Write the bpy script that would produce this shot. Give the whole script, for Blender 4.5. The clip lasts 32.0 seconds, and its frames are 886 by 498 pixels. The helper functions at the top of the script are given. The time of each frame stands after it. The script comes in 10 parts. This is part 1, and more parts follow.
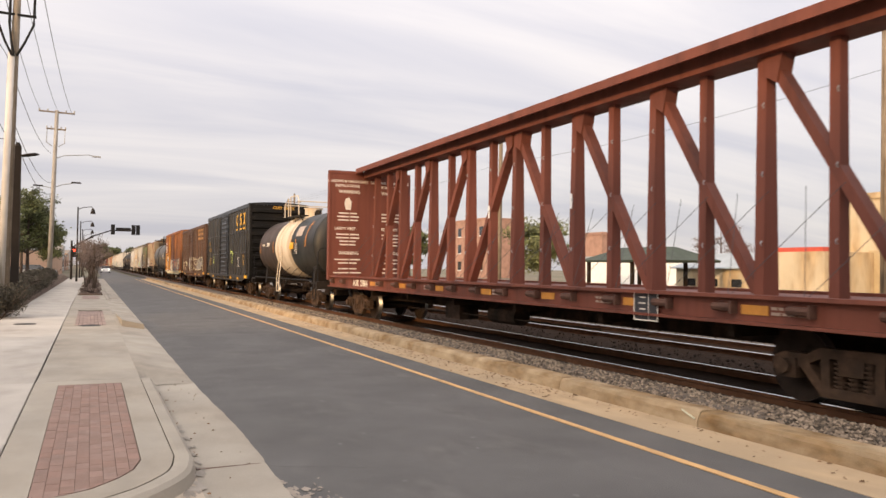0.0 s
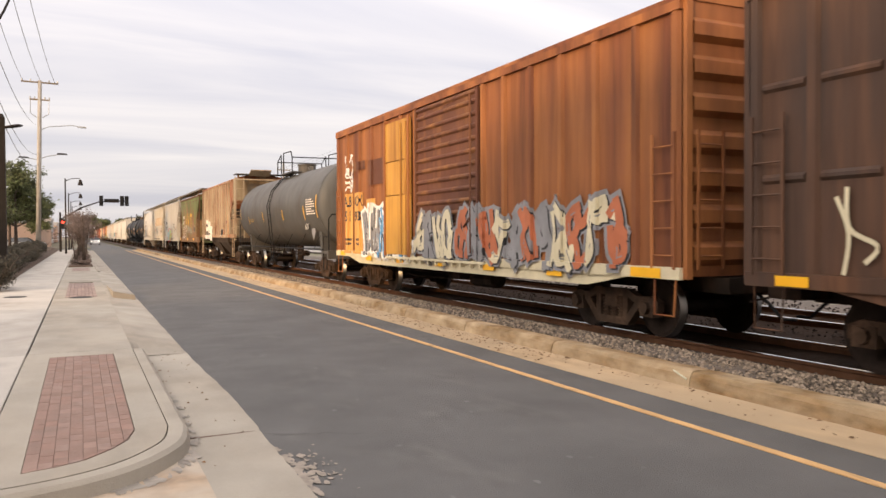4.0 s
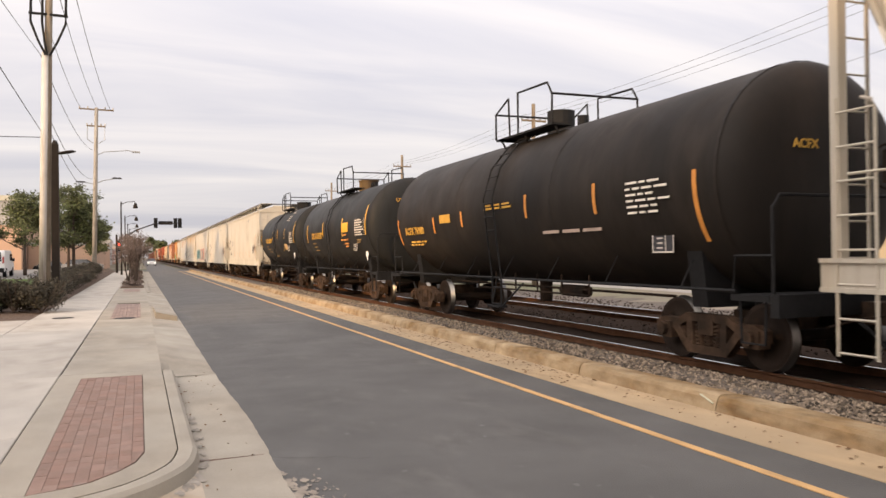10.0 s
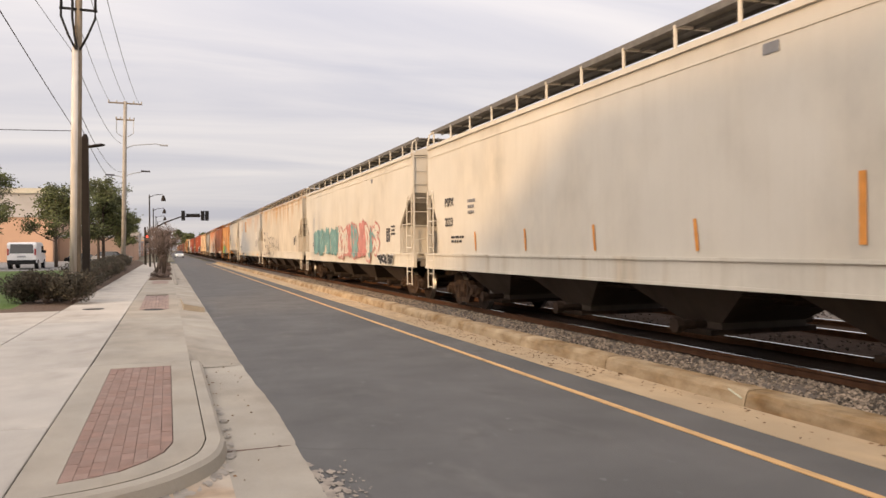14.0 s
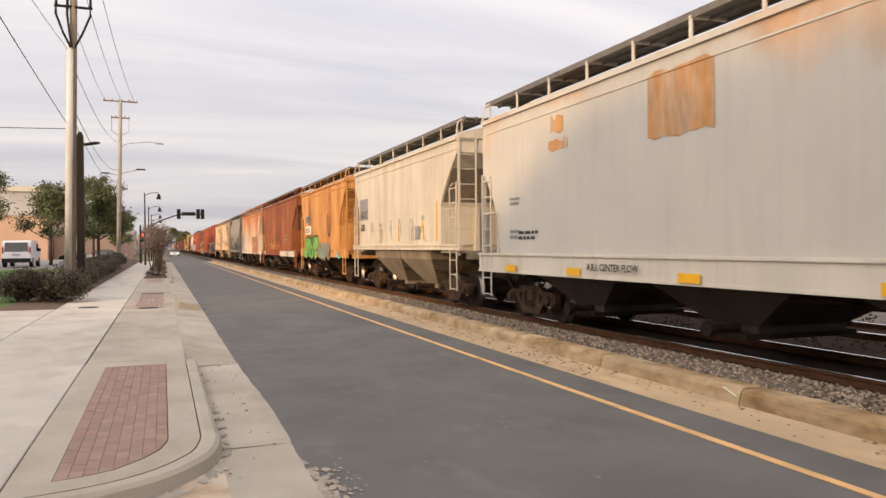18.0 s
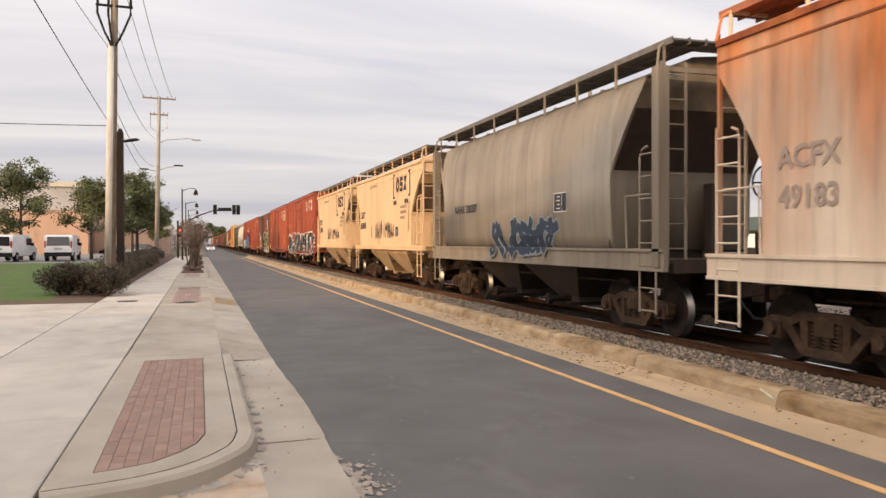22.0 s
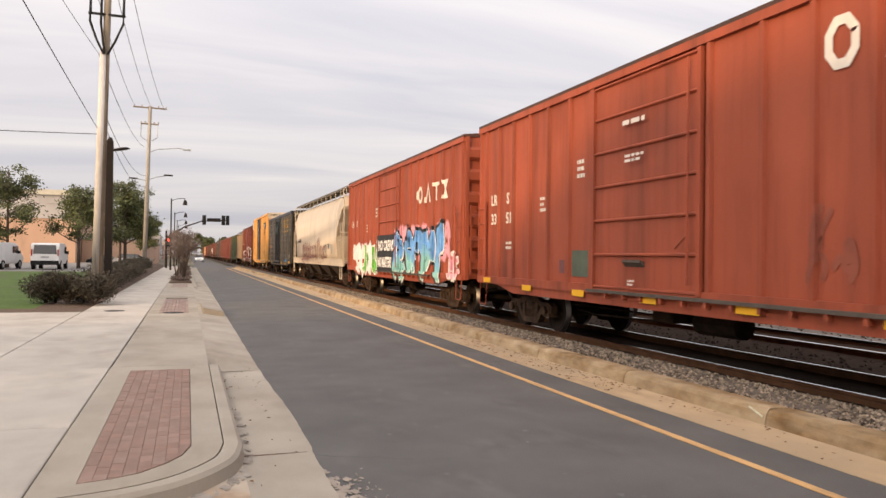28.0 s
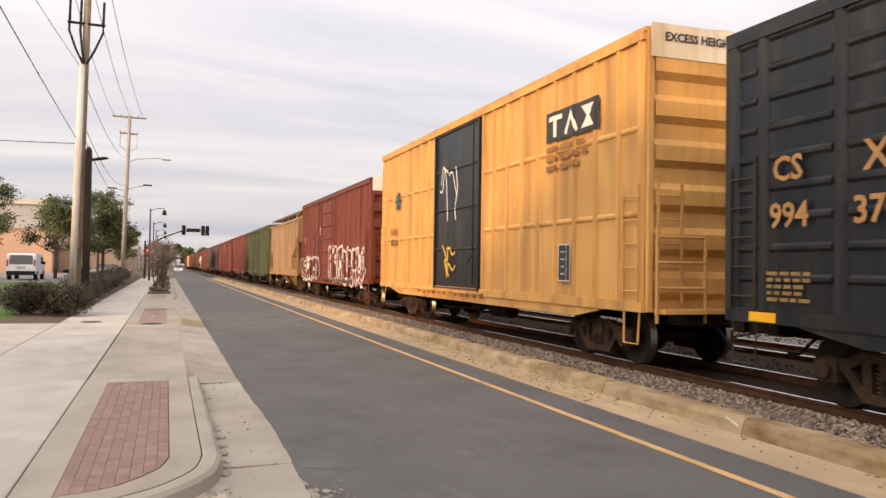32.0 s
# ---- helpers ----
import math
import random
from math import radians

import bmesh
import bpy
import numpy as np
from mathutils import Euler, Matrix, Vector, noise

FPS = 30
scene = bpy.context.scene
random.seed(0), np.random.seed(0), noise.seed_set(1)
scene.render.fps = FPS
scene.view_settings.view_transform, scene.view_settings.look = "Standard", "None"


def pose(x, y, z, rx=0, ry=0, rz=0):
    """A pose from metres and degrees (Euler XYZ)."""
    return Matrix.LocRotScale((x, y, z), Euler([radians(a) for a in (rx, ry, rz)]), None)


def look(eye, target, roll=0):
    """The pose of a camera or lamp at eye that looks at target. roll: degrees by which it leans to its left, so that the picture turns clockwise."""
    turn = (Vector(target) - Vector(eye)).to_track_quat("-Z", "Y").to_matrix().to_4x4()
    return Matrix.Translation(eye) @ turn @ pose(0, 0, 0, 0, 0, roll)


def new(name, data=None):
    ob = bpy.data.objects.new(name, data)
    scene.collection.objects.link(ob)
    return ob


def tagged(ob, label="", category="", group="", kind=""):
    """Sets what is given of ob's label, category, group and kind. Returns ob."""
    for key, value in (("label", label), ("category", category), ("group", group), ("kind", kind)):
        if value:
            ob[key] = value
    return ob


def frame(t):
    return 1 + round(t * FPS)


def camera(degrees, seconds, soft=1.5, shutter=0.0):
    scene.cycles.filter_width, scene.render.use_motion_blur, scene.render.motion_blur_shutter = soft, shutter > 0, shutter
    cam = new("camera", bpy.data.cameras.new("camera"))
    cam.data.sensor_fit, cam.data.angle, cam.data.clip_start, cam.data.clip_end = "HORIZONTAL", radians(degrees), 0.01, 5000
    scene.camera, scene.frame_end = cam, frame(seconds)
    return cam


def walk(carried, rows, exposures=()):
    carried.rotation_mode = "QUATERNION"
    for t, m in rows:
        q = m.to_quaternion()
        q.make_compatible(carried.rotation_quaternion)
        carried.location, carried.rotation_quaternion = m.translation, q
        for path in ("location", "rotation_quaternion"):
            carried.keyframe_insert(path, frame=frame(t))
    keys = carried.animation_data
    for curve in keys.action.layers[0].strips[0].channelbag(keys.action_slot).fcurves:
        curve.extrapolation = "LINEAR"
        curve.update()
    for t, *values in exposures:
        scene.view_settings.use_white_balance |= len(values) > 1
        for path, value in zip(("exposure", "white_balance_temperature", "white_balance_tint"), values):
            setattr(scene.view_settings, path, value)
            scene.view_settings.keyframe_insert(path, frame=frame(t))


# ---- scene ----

# ---- camera ----
cam = camera(59.2, 32.0, soft=1.5, shutter=0.07)
# seconds, x, y, z, yaw, pitch, roll in degrees
PATH = [
    (0, -0.359, 0.009, 1.764, -24.27, 1.44, 0.68),
    (0.5, -0.362, 0.012, 1.766, -24.47, 1.48, 0.66),
    (1, -0.361, 0.004, 1.762, -24.66, 1.22, 0.58),
    (1.5, -0.362, 0.023, 1.754, -24.25, 0.59, -0.08),
    (2, -0.366, 0.041, 1.755, -24.33, 0.33, -0.88),
    (2.5, -0.348, 0.022, 1.753, -24.46, -0.00, -0.93),
    (4.5, -0.335, 0.052, 1.758, -25.09, -1.14, -0.08),
    (5, -0.337, 0.043, 1.760, -25.18, -0.93, -0.05),
    (5.5, -0.334, 0.057, 1.778, -24.93, -0.59, -0.03),
    (6, -0.318, 0.061, 1.777, -24.73, -0.47, -0.02),
    (6.5, -0.333, 0.071, 1.770, -24.50, -0.60, 0.09),
    (7, -0.335, 0.045, 1.773, -24.49, -0.24, 0.14),
    (7.5, -0.331, 0.034, 1.772, -24.84, 0.12, -0.08),
    (8, -0.260, 0.024, 1.777, -24.95, 0.28, -0.13),
    (8.5, -0.123, -0.004, 1.780, -23.87, 0.64, 0.22),
    (8.7, 0.000, -0.000, 1.780, -22.73, 0.94, 0.69),
    (9, -0.018, 0.008, 1.782, -22.30, 0.72, 0.19),
    (9.5, 0.030, 0.012, 1.777, -21.33, 0.46, -0.09),
    (10, 0.032, -0.028, 1.778, -21.27, 0.37, -0.68),
    (10.5, 0.014, -0.060, 1.775, -21.60, 1.03, -0.62),
    (11, 0.022, -0.014, 1.777, -21.05, 0.97, -0.51),
    (11.5, 0.025, -0.011, 1.779, -20.38, 0.56, -0.49),
    (12, 0.022, -0.014, 1.776, -20.12, 0.33, -0.56),
    (12.5, 0.023, -0.020, 1.776, -19.96, 0.30, -0.64),
    (13, 0.033, 0.001, 1.771, -19.75, 0.29, -0.61),
    (13.5, 0.040, -0.005, 1.782, -19.49, 0.05, -0.66),
    (14, 0.027, -0.006, 1.776, -19.46, -0.13, -0.55),
    (14.5, 0.019, -0.014, 1.777, -19.64, -0.18, -0.55),
    (16.5, 0.034, 0.012, 1.765, -20.39, -0.45, -0.26),
    (17, 0.037, 0.007, 1.771, -20.15, -0.46, -0.39),
    (17.5, 0.036, -0.002, 1.770, -20.01, -0.32, -0.38),
    (18, 0.029, -0.012, 1.771, -19.76, -0.23, -0.50),
    (18.5, 0.033, -0.013, 1.775, -19.65, -0.18, -0.66),
    (19, 0.040, -0.009, 1.775, -19.57, -0.06, -0.55),
    (19.5, 0.021, -0.019, 1.777, -19.72, 0.13, -0.37),
    (20, 0.026, -0.020, 1.777, -19.87, 0.35, -0.33),
    (20.5, 0.028, -0.027, 1.785, -18.95, 0.56, -0.06),
    (21, 0.030, 0.012, 1.796, -17.92, -0.20, 0.12),
    (21.5, 0.028, 0.002, 1.785, -17.38, -0.82, 0.08),
    (22, 0.015, -0.024, 1.788, -17.35, -0.47, -0.13),
    (22.5, 0.019, -0.025, 1.789, -17.62, -0.07, -0.22),
    (23, 0.006, -0.020, 1.785, -18.27, 0.11, 0.13),
    (23.5, 0.007, -0.027, 1.778, -19.17, 0.26, 0.46),
    (24, -0.008, -0.031, 1.780, -19.52, 0.51, 0.79),
    (24.5, 0.005, -0.013, 1.776, -19.25, 0.59, 0.80),
    (26.5, 0.006, -0.009, 1.783, -18.27, 0.90, 0.60),
    (27, 0.004, -0.013, 1.792, -18.13, 0.60, 0.65),
    (27.5, 0.009, -0.007, 1.791, -18.07, 0.47, 0.62),
    (28, 0.003, 0.002, 1.779, -18.13, 0.56, 0.69),
    (28.5, 0.008, -0.003, 1.779, -18.27, 0.48, 0.60),
    (29, 0.004, 0.001, 1.788, -18.30, 0.39, 0.55),
    (29.5, 0.003, -0.008, 1.780, -18.27, 0.53, 0.61),
    (30, 0.006, -0.006, 1.779, -18.29, 0.53, 0.46),
    (30.5, 0.017, -0.006, 1.788, -18.28, 0.39, 0.38),
    (31, 0.004, -0.020, 1.787, -18.53, 0.49, 0.30),
    (31.5, 0.007, -0.015, 1.782, -18.94, 0.82, 0.35),
    (32, -0.000, -0.041, 1.786, -19.50, 1.37, 0.77),
]


def aim(x, y, z, yaw, pitch, roll):
    a, b = radians(yaw), radians(pitch)
    way = Vector((-math.sin(a) * math.cos(b), math.cos(a) * math.cos(b), math.sin(b)))
    return look((x, y, z), Vector((x, y, z)) + way * 10, roll)


# the phone's exposure drifts a little as pale and dark cars go by
LIGHT = [(0, 0.07), (1, 0.14), (2, 0.15), (5, 0.24), (8, 0.13), (12, 0.16), (13, -0.14), (14, 0.0), (17, 0.06), (24, 0.04), (28, 0.06), (30, 0.04), (31, 0.04), (32, 0.14)]
walk(cam, [(r[0], aim(*r[1:])) for r in PATH], [(t, e, 7000, 13) for t, e in LIGHT])

# ---- world and light ----
SUN_EL, SUN_AZ = 13.0, -122.0   # degrees; azimuth from +y towards +x
world = bpy.data.worlds.new("sky")
scene.world = world
world.use_nodes = True
wn, wl = world.node_tree.nodes, world.node_tree.links
wn.clear()
w_out, w_bg = wn.new("ShaderNodeOutputWorld"), wn.new("ShaderNodeBackground")
w_sky = wn.new("ShaderNodeTexSky")
w_sky.sky_type, w_sky.sun_disc = "NISHITA", False
w_sky.sun_elevation, w_sky.sun_rotation = radians(SUN_EL), radians(SUN_AZ)
w_co, w_sep = wn.new("ShaderNodeTexCoord"), wn.new("ShaderNodeSeparateXYZ")
wl.new(w_co.outputs["Generated"], w_sep.inputs[0])
# overcast deck: brighter towards the zenith, with streaks
w_max = wn.new("ShaderNodeMath"); w_max.operation = "MAXIMUM"; w_max.inputs[1].default_value = 0.0
wl.new(w_sep.outputs["Z"], w_max.inputs[0])
w_div = wn.new("ShaderNodeVectorMath"); w_div.operation = "DIVIDE"
w_lift = wn.new("ShaderNodeMath"); w_lift.operation = "ADD"; w_lift.inputs[1].default_value = 0.16
wl.new(w_max.outputs[0], w_lift.inputs[0])
w_cmb = wn.new("ShaderNodeCombineXYZ")
for k in range(3):
    wl.new(w_lift.outputs[0], w_cmb.inputs[k])
wl.new(w_co.outputs["Generated"], w_div.inputs[0]); wl.new(w_cmb.outputs[0], w_div.inputs[1])
w_map = wn.new("ShaderNodeMapping"); w_map.inputs["Rotation"].default_value = (0, 0, radians(22)); w_map.inputs["Scale"].default_value = (0.32, 1.35, 0.0)
wl.new(w_div.outputs[0], w_map.inputs[0])
w_noise = wn.new("ShaderNodeTexNoise"); w_noise.inputs["Scale"].default_value = 1.5; w_noise.inputs["Detail"].default_value = 7.0; w_noise.inputs["Roughness"].default_value = 0.52; w_noise.inputs["Distortion"].default_value = 0.5
wl.new(w_map.outputs[0], w_noise.inputs["Vector"])
w_ramp = wn.new("ShaderNodeValToRGB")
w_ramp.color_ramp.elements[0].position, w_ramp.color_ramp.elements[0].color = 0.30, (0.590, 0.612, 0.715, 1)
w_ramp.color_ramp.elements[1].position, w_ramp.color_ramp.elements[1].color = 0.70, (0.875, 0.862, 0.885, 1)
wl.new(w_noise.outputs["Fac"], w_ramp.inputs[0])
w_grad = wn.new("ShaderNodeMath"); w_grad.operation = "MULTIPLY_ADD"; w_grad.inputs[1].default_value = 1.15; w_grad.inputs[2].default_value = 0.86
wl.new(w_max.outputs[0], w_grad.inputs[0])
w_deck = wn.new("ShaderNodeVectorMath"); w_deck.operation = "SCALE"
# the cloud deck thins and warms towards the low sun, and brightens overhead
w_dot = wn.new("ShaderNodeVectorMath"); w_dot.operation = "DOT_PRODUCT"
w_dot.inputs[1].default_value = (math.sin(radians(SUN_AZ)) * math.cos(radians(SUN_EL)), math.cos(radians(SUN_AZ)) * math.cos(radians(SUN_EL)), math.sin(radians(SUN_EL)))
wl.new(w_co.outputs["Generated"], w_dot.inputs[0])
w_near = wn.new("ShaderNodeMath"); w_near.operation = "MAXIMUM"; w_near.inputs[1].default_value = 0.0; wl.new(w_dot.outputs["Value"], w_near.inputs[0])
w_pow = wn.new("ShaderNodeMath"); w_pow.operation = "POWER"; w_pow.inputs[1].default_value = 2.2; wl.new(w_near.outputs[0], w_pow.inputs[0])
w_warm = wn.new("ShaderNodeMix"); w_warm.data_type, w_warm.blend_type = "RGBA", "ADD"
wl.new(w_pow.outputs[0], w_warm.inputs[0]); wl.new(w_ramp.outputs[0], w_warm.inputs[6]); w_warm.inputs[7].default_value = (1.95, 1.74, 1.50, 1)
wl.new(w_warm.outputs[2], w_deck.inputs[0]); wl.new(w_grad.outputs[0], w_deck.inputs["Scale"])
w_blue = wn.new("ShaderNodeVectorMath"); w_blue.operation = "SCALE"; w_blue.inputs["Scale"].default_value = 0.10
wl.new(w_sky.outputs[0], w_blue.inputs[0])
w_mix = wn.new("ShaderNodeMix"); w_mix.data_type = "RGBA"; w_mix.inputs[0].default_value = 0.9
wl.new(w_blue.outputs[0], w_mix.inputs[6]); wl.new(w_deck.outputs[0], w_mix.inputs[7])
wl.new(w_mix.outputs[2], w_bg.inputs[0]); w_bg.inputs[1].default_value = 1.0
wl.new(w_bg.outputs[0], w_out.inputs[0])

sun = new("sun", bpy.data.lights.new("sun", "SUN"))
sun.data.energy, sun.data.angle, sun.data.color = 2.9, radians(2.6), (1.0, 0.66, 0.33)
sun_from = Vector((math.sin(radians(SUN_AZ)) * math.cos(radians(SUN_EL)), math.cos(radians(SUN_AZ)) * math.cos(radians(SUN_EL)), math.sin(radians(SUN_EL))))
sun.matrix_world = look(sun_from * 60, (0, 0, 0))
scene.view_settings.exposure = 0.0

# ---- materials ----
MATS = {}


def mat(name, color, rough=0.6, metal=0.0, var=0.25, scale=3.0, dirt=None, dirt_amt=0.0, dirt_scale=(1.2, 1.2, 1.2), bump=0.0, bump_scale=40.0, island=0.0, rand=0.0, fine=30.0, spec=0.4, dirt_edge=0.12, dirt_rise=0.0, dirt_level=2.9, grime=0.0):
    """A weathered surface: base colour with two scales of variation, patches or streaks of a second colour, and fine relief."""
    if name in MATS:
        return MATS[name]
    m = bpy.data.materials.new(name)
    m.use_nodes = True
    n, l = m.node_tree.nodes, m.node_tree.links
    b = n["Principled BSDF"]
    b.inputs["Roughness"].default_value, b.inputs["Metallic"].default_value = rough, metal
    b.inputs["Specular IOR Level"].default_value = spec
    co = n.new("ShaderNodeTexCoord")
    oi = n.new("ShaderNodeObjectInfo")
    off = n.new("ShaderNodeVectorMath"); off.operation = "MULTIPLY_ADD"
    cb = n.new("ShaderNodeCombineXYZ")
    for k in range(3):
        l.new(oi.outputs["Random"], cb.inputs[k])
    off.inputs[1].default_value = (37, 53, 29)
    l.new(cb.outputs[0], off.inputs[0]); l.new(co.outputs["Object"], off.inputs[2])

    def noise_tex(s, vec=None, detail=4.0):
        t = n.new("ShaderNodeTexNoise")
        t.inputs["Scale"].default_value, t.inputs["Detail"].default_value = s, detail
        l.new(vec or off.outputs[0], t.inputs["Vector"])
        return t.outputs["Fac"]

    def mix(f, a, c, kind="MIX"):
        x = n.new("ShaderNodeMix"); x.data_type, x.blend_type = "RGBA", kind
        for sock, val in ((x.inputs[0], f), (x.inputs[6], a), (x.inputs[7], c)):
            if isinstance(val, (int, float)):
                sock.default_value = val
            elif isinstance(val, tuple):
                sock.default_value = (*val[:3], 1)
            else:
                l.new(val, sock)
        return x.outputs[2]

    def ramp(f, a, c):
        r = n.new("ShaderNodeMapRange"); r.inputs["From Min"].default_value, r.inputs["From Max"].default_value = a, c
        l.new(f, r.inputs["Value"])
        return r.outputs[0]

    dark = tuple(c * (1 - var) for c in color)
    lite = tuple(min(1, c * (1 + var * 0.6)) for c in color)
    col = mix(ramp(noise_tex(scale), 0.3, 0.7), dark, lite)
    col = mix(0.35 * min(1, var * 2), col, mix(ramp(noise_tex(fine), 0.3, 0.7), tuple(c * 0.75 for c in color), lite))
    if rand or island:
        g = n.new("ShaderNodeNewGeometry")
        src = g.outputs["Random Per Island"] if island else oi.outputs["Random"]
        amt = island or rand
        mr = n.new("ShaderNodeMapRange"); mr.inputs["To Min"].default_value, mr.inputs["To Max"].default_value = 1 - amt, 1 + amt
        l.new(src, mr.inputs["Value"])
        sc = n.new("ShaderNodeVectorMath"); sc.operation = "SCALE"
        l.new(col, sc.inputs[0]); l.new(mr.outputs[0], sc.inputs["Scale"])
        col = sc.outputs[0]
    if dirt:
        mp = n.new("ShaderNodeMapping"); mp.inputs["Scale"].default_value = dirt_scale
        l.new(off.outputs[0], mp.inputs[0])
        f = noise_tex(1.0, mp.outputs[0], 7.0)
        if dirt_rise:
            sp = n.new("ShaderNodeSeparateXYZ"); l.new(co.outputs["Object"], sp.inputs[0])
            up = n.new("ShaderNodeMath"); up.operation = "SUBTRACT"; up.inputs[1].default_value = dirt_level; l.new(sp.outputs["Z"], up.inputs[0])
            ad = n.new("ShaderNodeMath"); ad.operation = "MULTIPLY_ADD"; ad.inputs[1].default_value = dirt_rise
            l.new(up.outputs[0], ad.inputs[0]); l.new(f, ad.inputs[2]); f = ad.outputs[0]
        c0 = 0.5 + (0.5 - dirt_amt) * 0.55
        col = mix(ramp(f, c0 - dirt_edge, c0 + dirt_edge), col, mix(ramp(noise_tex(3.1, mp.outputs[0], 6.0), 0.36, 0.64), tuple(min(1, c * 1.12) for c in dirt), tuple(c * 0.66 for c in dirt)))
    if grime:
        # thin dark runs down the sheet and broad dull clouds
        mg = n.new("ShaderNodeMapping"); mg.inputs["Scale"].default_value = (5.0, 7.0, 0.45)
        l.new(off.outputs[0], mg.inputs[0])
        for f, lo, hi, k in ((noise_tex(1.0, mg.outputs[0], 5.0), 0.50, 0.72, 1.0), (noise_tex(0.55, None, 5.0), 0.45, 0.75, 0.8)):
            a = n.new("ShaderNodeMath"); a.operation = "MULTIPLY"; a.inputs[1].default_value = grime * k
            l.new(ramp(f, lo, hi), a.inputs[0])
            col = mix(a.outputs[0], col, (0.62, 0.57, 0.50), "MULTIPLY")
    l.new(col, b.inputs["Base Color"])
    rr = n.new("ShaderNodeMapRange"); rr.inputs["To Min"].default_value, rr.inputs["To Max"].default_value = max(0.05, rough - 0.12), min(1, rough + 0.12)
    l.new(noise_tex(scale * 2.3), rr.inputs["Value"]); l.new(rr.outputs[0], b.inputs["Roughness"])
    if bump:
        bp = n.new("ShaderNodeBump"); bp.inputs["Strength"].default_value, bp.inputs["Distance"].default_value = bump, 0.02
        l.new(noise_tex(bump_scale, None, 6.0), bp.inputs["Height"]); l.new(bp.outputs[0], b.inputs["Normal"])
    MATS[name] = m
    return m


def glow(name, color, strength):
    if name not in MATS:
        m = bpy.data.materials.new(name); m.use_nodes = True
        b = m.node_tree.nodes["Principled BSDF"]
        b.inputs["Base Color"].default_value = (*color, 1); b.inputs["Emission Color"].default_value = (*color, 1); b.inputs["Emission Strength"].default_value = strength
        MATS[name] = m
    return MATS[name]


def glassy(name, color, rough=0.05):
    if name not in MATS:
        m = bpy.data.materials.new(name); m.use_nodes = True
        b = m.node_tree.nodes["Principled BSDF"]
        b.inputs["Base Color"].default_value = (*color, 1); b.inputs["Roughness"].default_value = rough; b.inputs["Specular IOR Level"].default_value = 0.8
        MATS[name] = m
    return MATS[name]


ASPHALT = mat("asphalt", (0.119, 0.116, 0.113), 0.88, var=0.2, scale=0.8, fine=60, bump=0.7, bump_scale=110, dirt=(0.14, 0.135, 0.129), dirt_amt=0.2, dirt_scale=(1.5, 0.8, 1), dirt_edge=0.13, spec=0.25)
CONCRETE = mat("concrete", (0.335, 0.303, 0.253), 0.85, var=0.22, scale=0.9, fine=45, bump=0.3, bump_scale=90, dirt=(0.265, 0.225, 0.175), dirt_amt=0.3, dirt_scale=(0.9, 0.5, 1), dirt_edge=0.25, rand=0.06)
CONC_TAN = mat("tan_concrete", (0.385, 0.288, 0.182), 0.9, var=0.2, scale=0.8, fine=40, bump=0.3, bump_scale=70, dirt=(0.44, 0.31, 0.18), dirt_amt=0.38, dirt_scale=(1.4, 0.5, 1.4), dirt_edge=0.2, rand=0.08)
KERB_TAN = mat("kerb_concrete", (0.40, 0.305, 0.195), 0.92, var=0.3, scale=2.0, fine=40, bump=0.3, bump_scale=60, dirt=(0.22, 0.135, 0.062), dirt_amt=0.47, dirt_scale=(3, 1.6, 4), dirt_edge=0.16, rand=0.10, spec=0.2)
CONCRETE_L = mat("pale_concrete", (0.425, 0.392, 0.348), 0.85, var=0.18, scale=0.7, fine=45, bump=0.3, bump_scale=90, dirt=(0.345, 0.31, 0.265), dirt_amt=0.26, dirt_scale=(0.8, 0.5, 1), dirt_edge=0.25, rand=0.05)
BRICK = mat("brick_paver", (0.232, 0.143, 0.112), 0.88, var=0.2, scale=4, fine=60, bump=0.3, bump_scale=90, rand=0.07, dirt=(0.27, 0.20, 0.17), dirt_amt=0.3, dirt_scale=(1.2, 0.6, 1), dirt_edge=0.25)
BRICK_FAR = mat("brick_paver_far", (0.255, 0.185, 0.16), 0.85, var=0.2, scale=5, island=0.16)
JOINT = mat("paver_joint_sand", (0.205, 0.142, 0.118), 0.95, var=0.2)
MORTAR = mat("joint_sand", (0.14, 0.09, 0.075), 0.95, var=0.2)
YELLOW = mat("road_yellow", (0.55, 0.335, 0.15), 0.8, var=0.15, scale=3, fine=60, dirt=(0.3, 0.2, 0.1), dirt_amt=0.22, dirt_scale=(6, 2, 1))
GRAVEL = mat("ballast", (0.118, 0.096, 0.078), 0.9, var=0.5, scale=14, fine=60, bump=1.0, bump_scale=22, dirt=(0.12, 0.09, 0.07), dirt_amt=0.4, dirt_scale=(2, 0.8, 1))
STONE = mat("ballast_stone", (0.185, 0.145, 0.108), 0.9, var=0.35, scale=9, island=0.8)
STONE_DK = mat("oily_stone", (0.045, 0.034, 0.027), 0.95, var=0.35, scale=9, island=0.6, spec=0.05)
BED_DARK = mat("oily_track_bed", (0.036, 0.022, 0.015), 0.95, var=0.4, scale=5, fine=50, bump=0.8, bump_scale=30, spec=0.04)
RAIL = mat("rail_steel", (0.095, 0.047, 0.027), 0.85, 0.0, var=0.3, scale=4, spec=0.08)
RAILTOP = mat("polished_rail_head", (0.55, 0.55, 0.56), 0.22, 1.0, var=0.1, scale=6)
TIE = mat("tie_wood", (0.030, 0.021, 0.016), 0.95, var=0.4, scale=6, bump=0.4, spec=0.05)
GRASS_G = mat("lawn", (0.070, 0.120, 0.020), 0.95, var=0.3, scale=1.2, fine=90, bump=0.8, bump_scale=120, dirt=(0.10, 0.10, 0.045), dirt_amt=0.3, dirt_scale=(0.6, 0.6, 1))
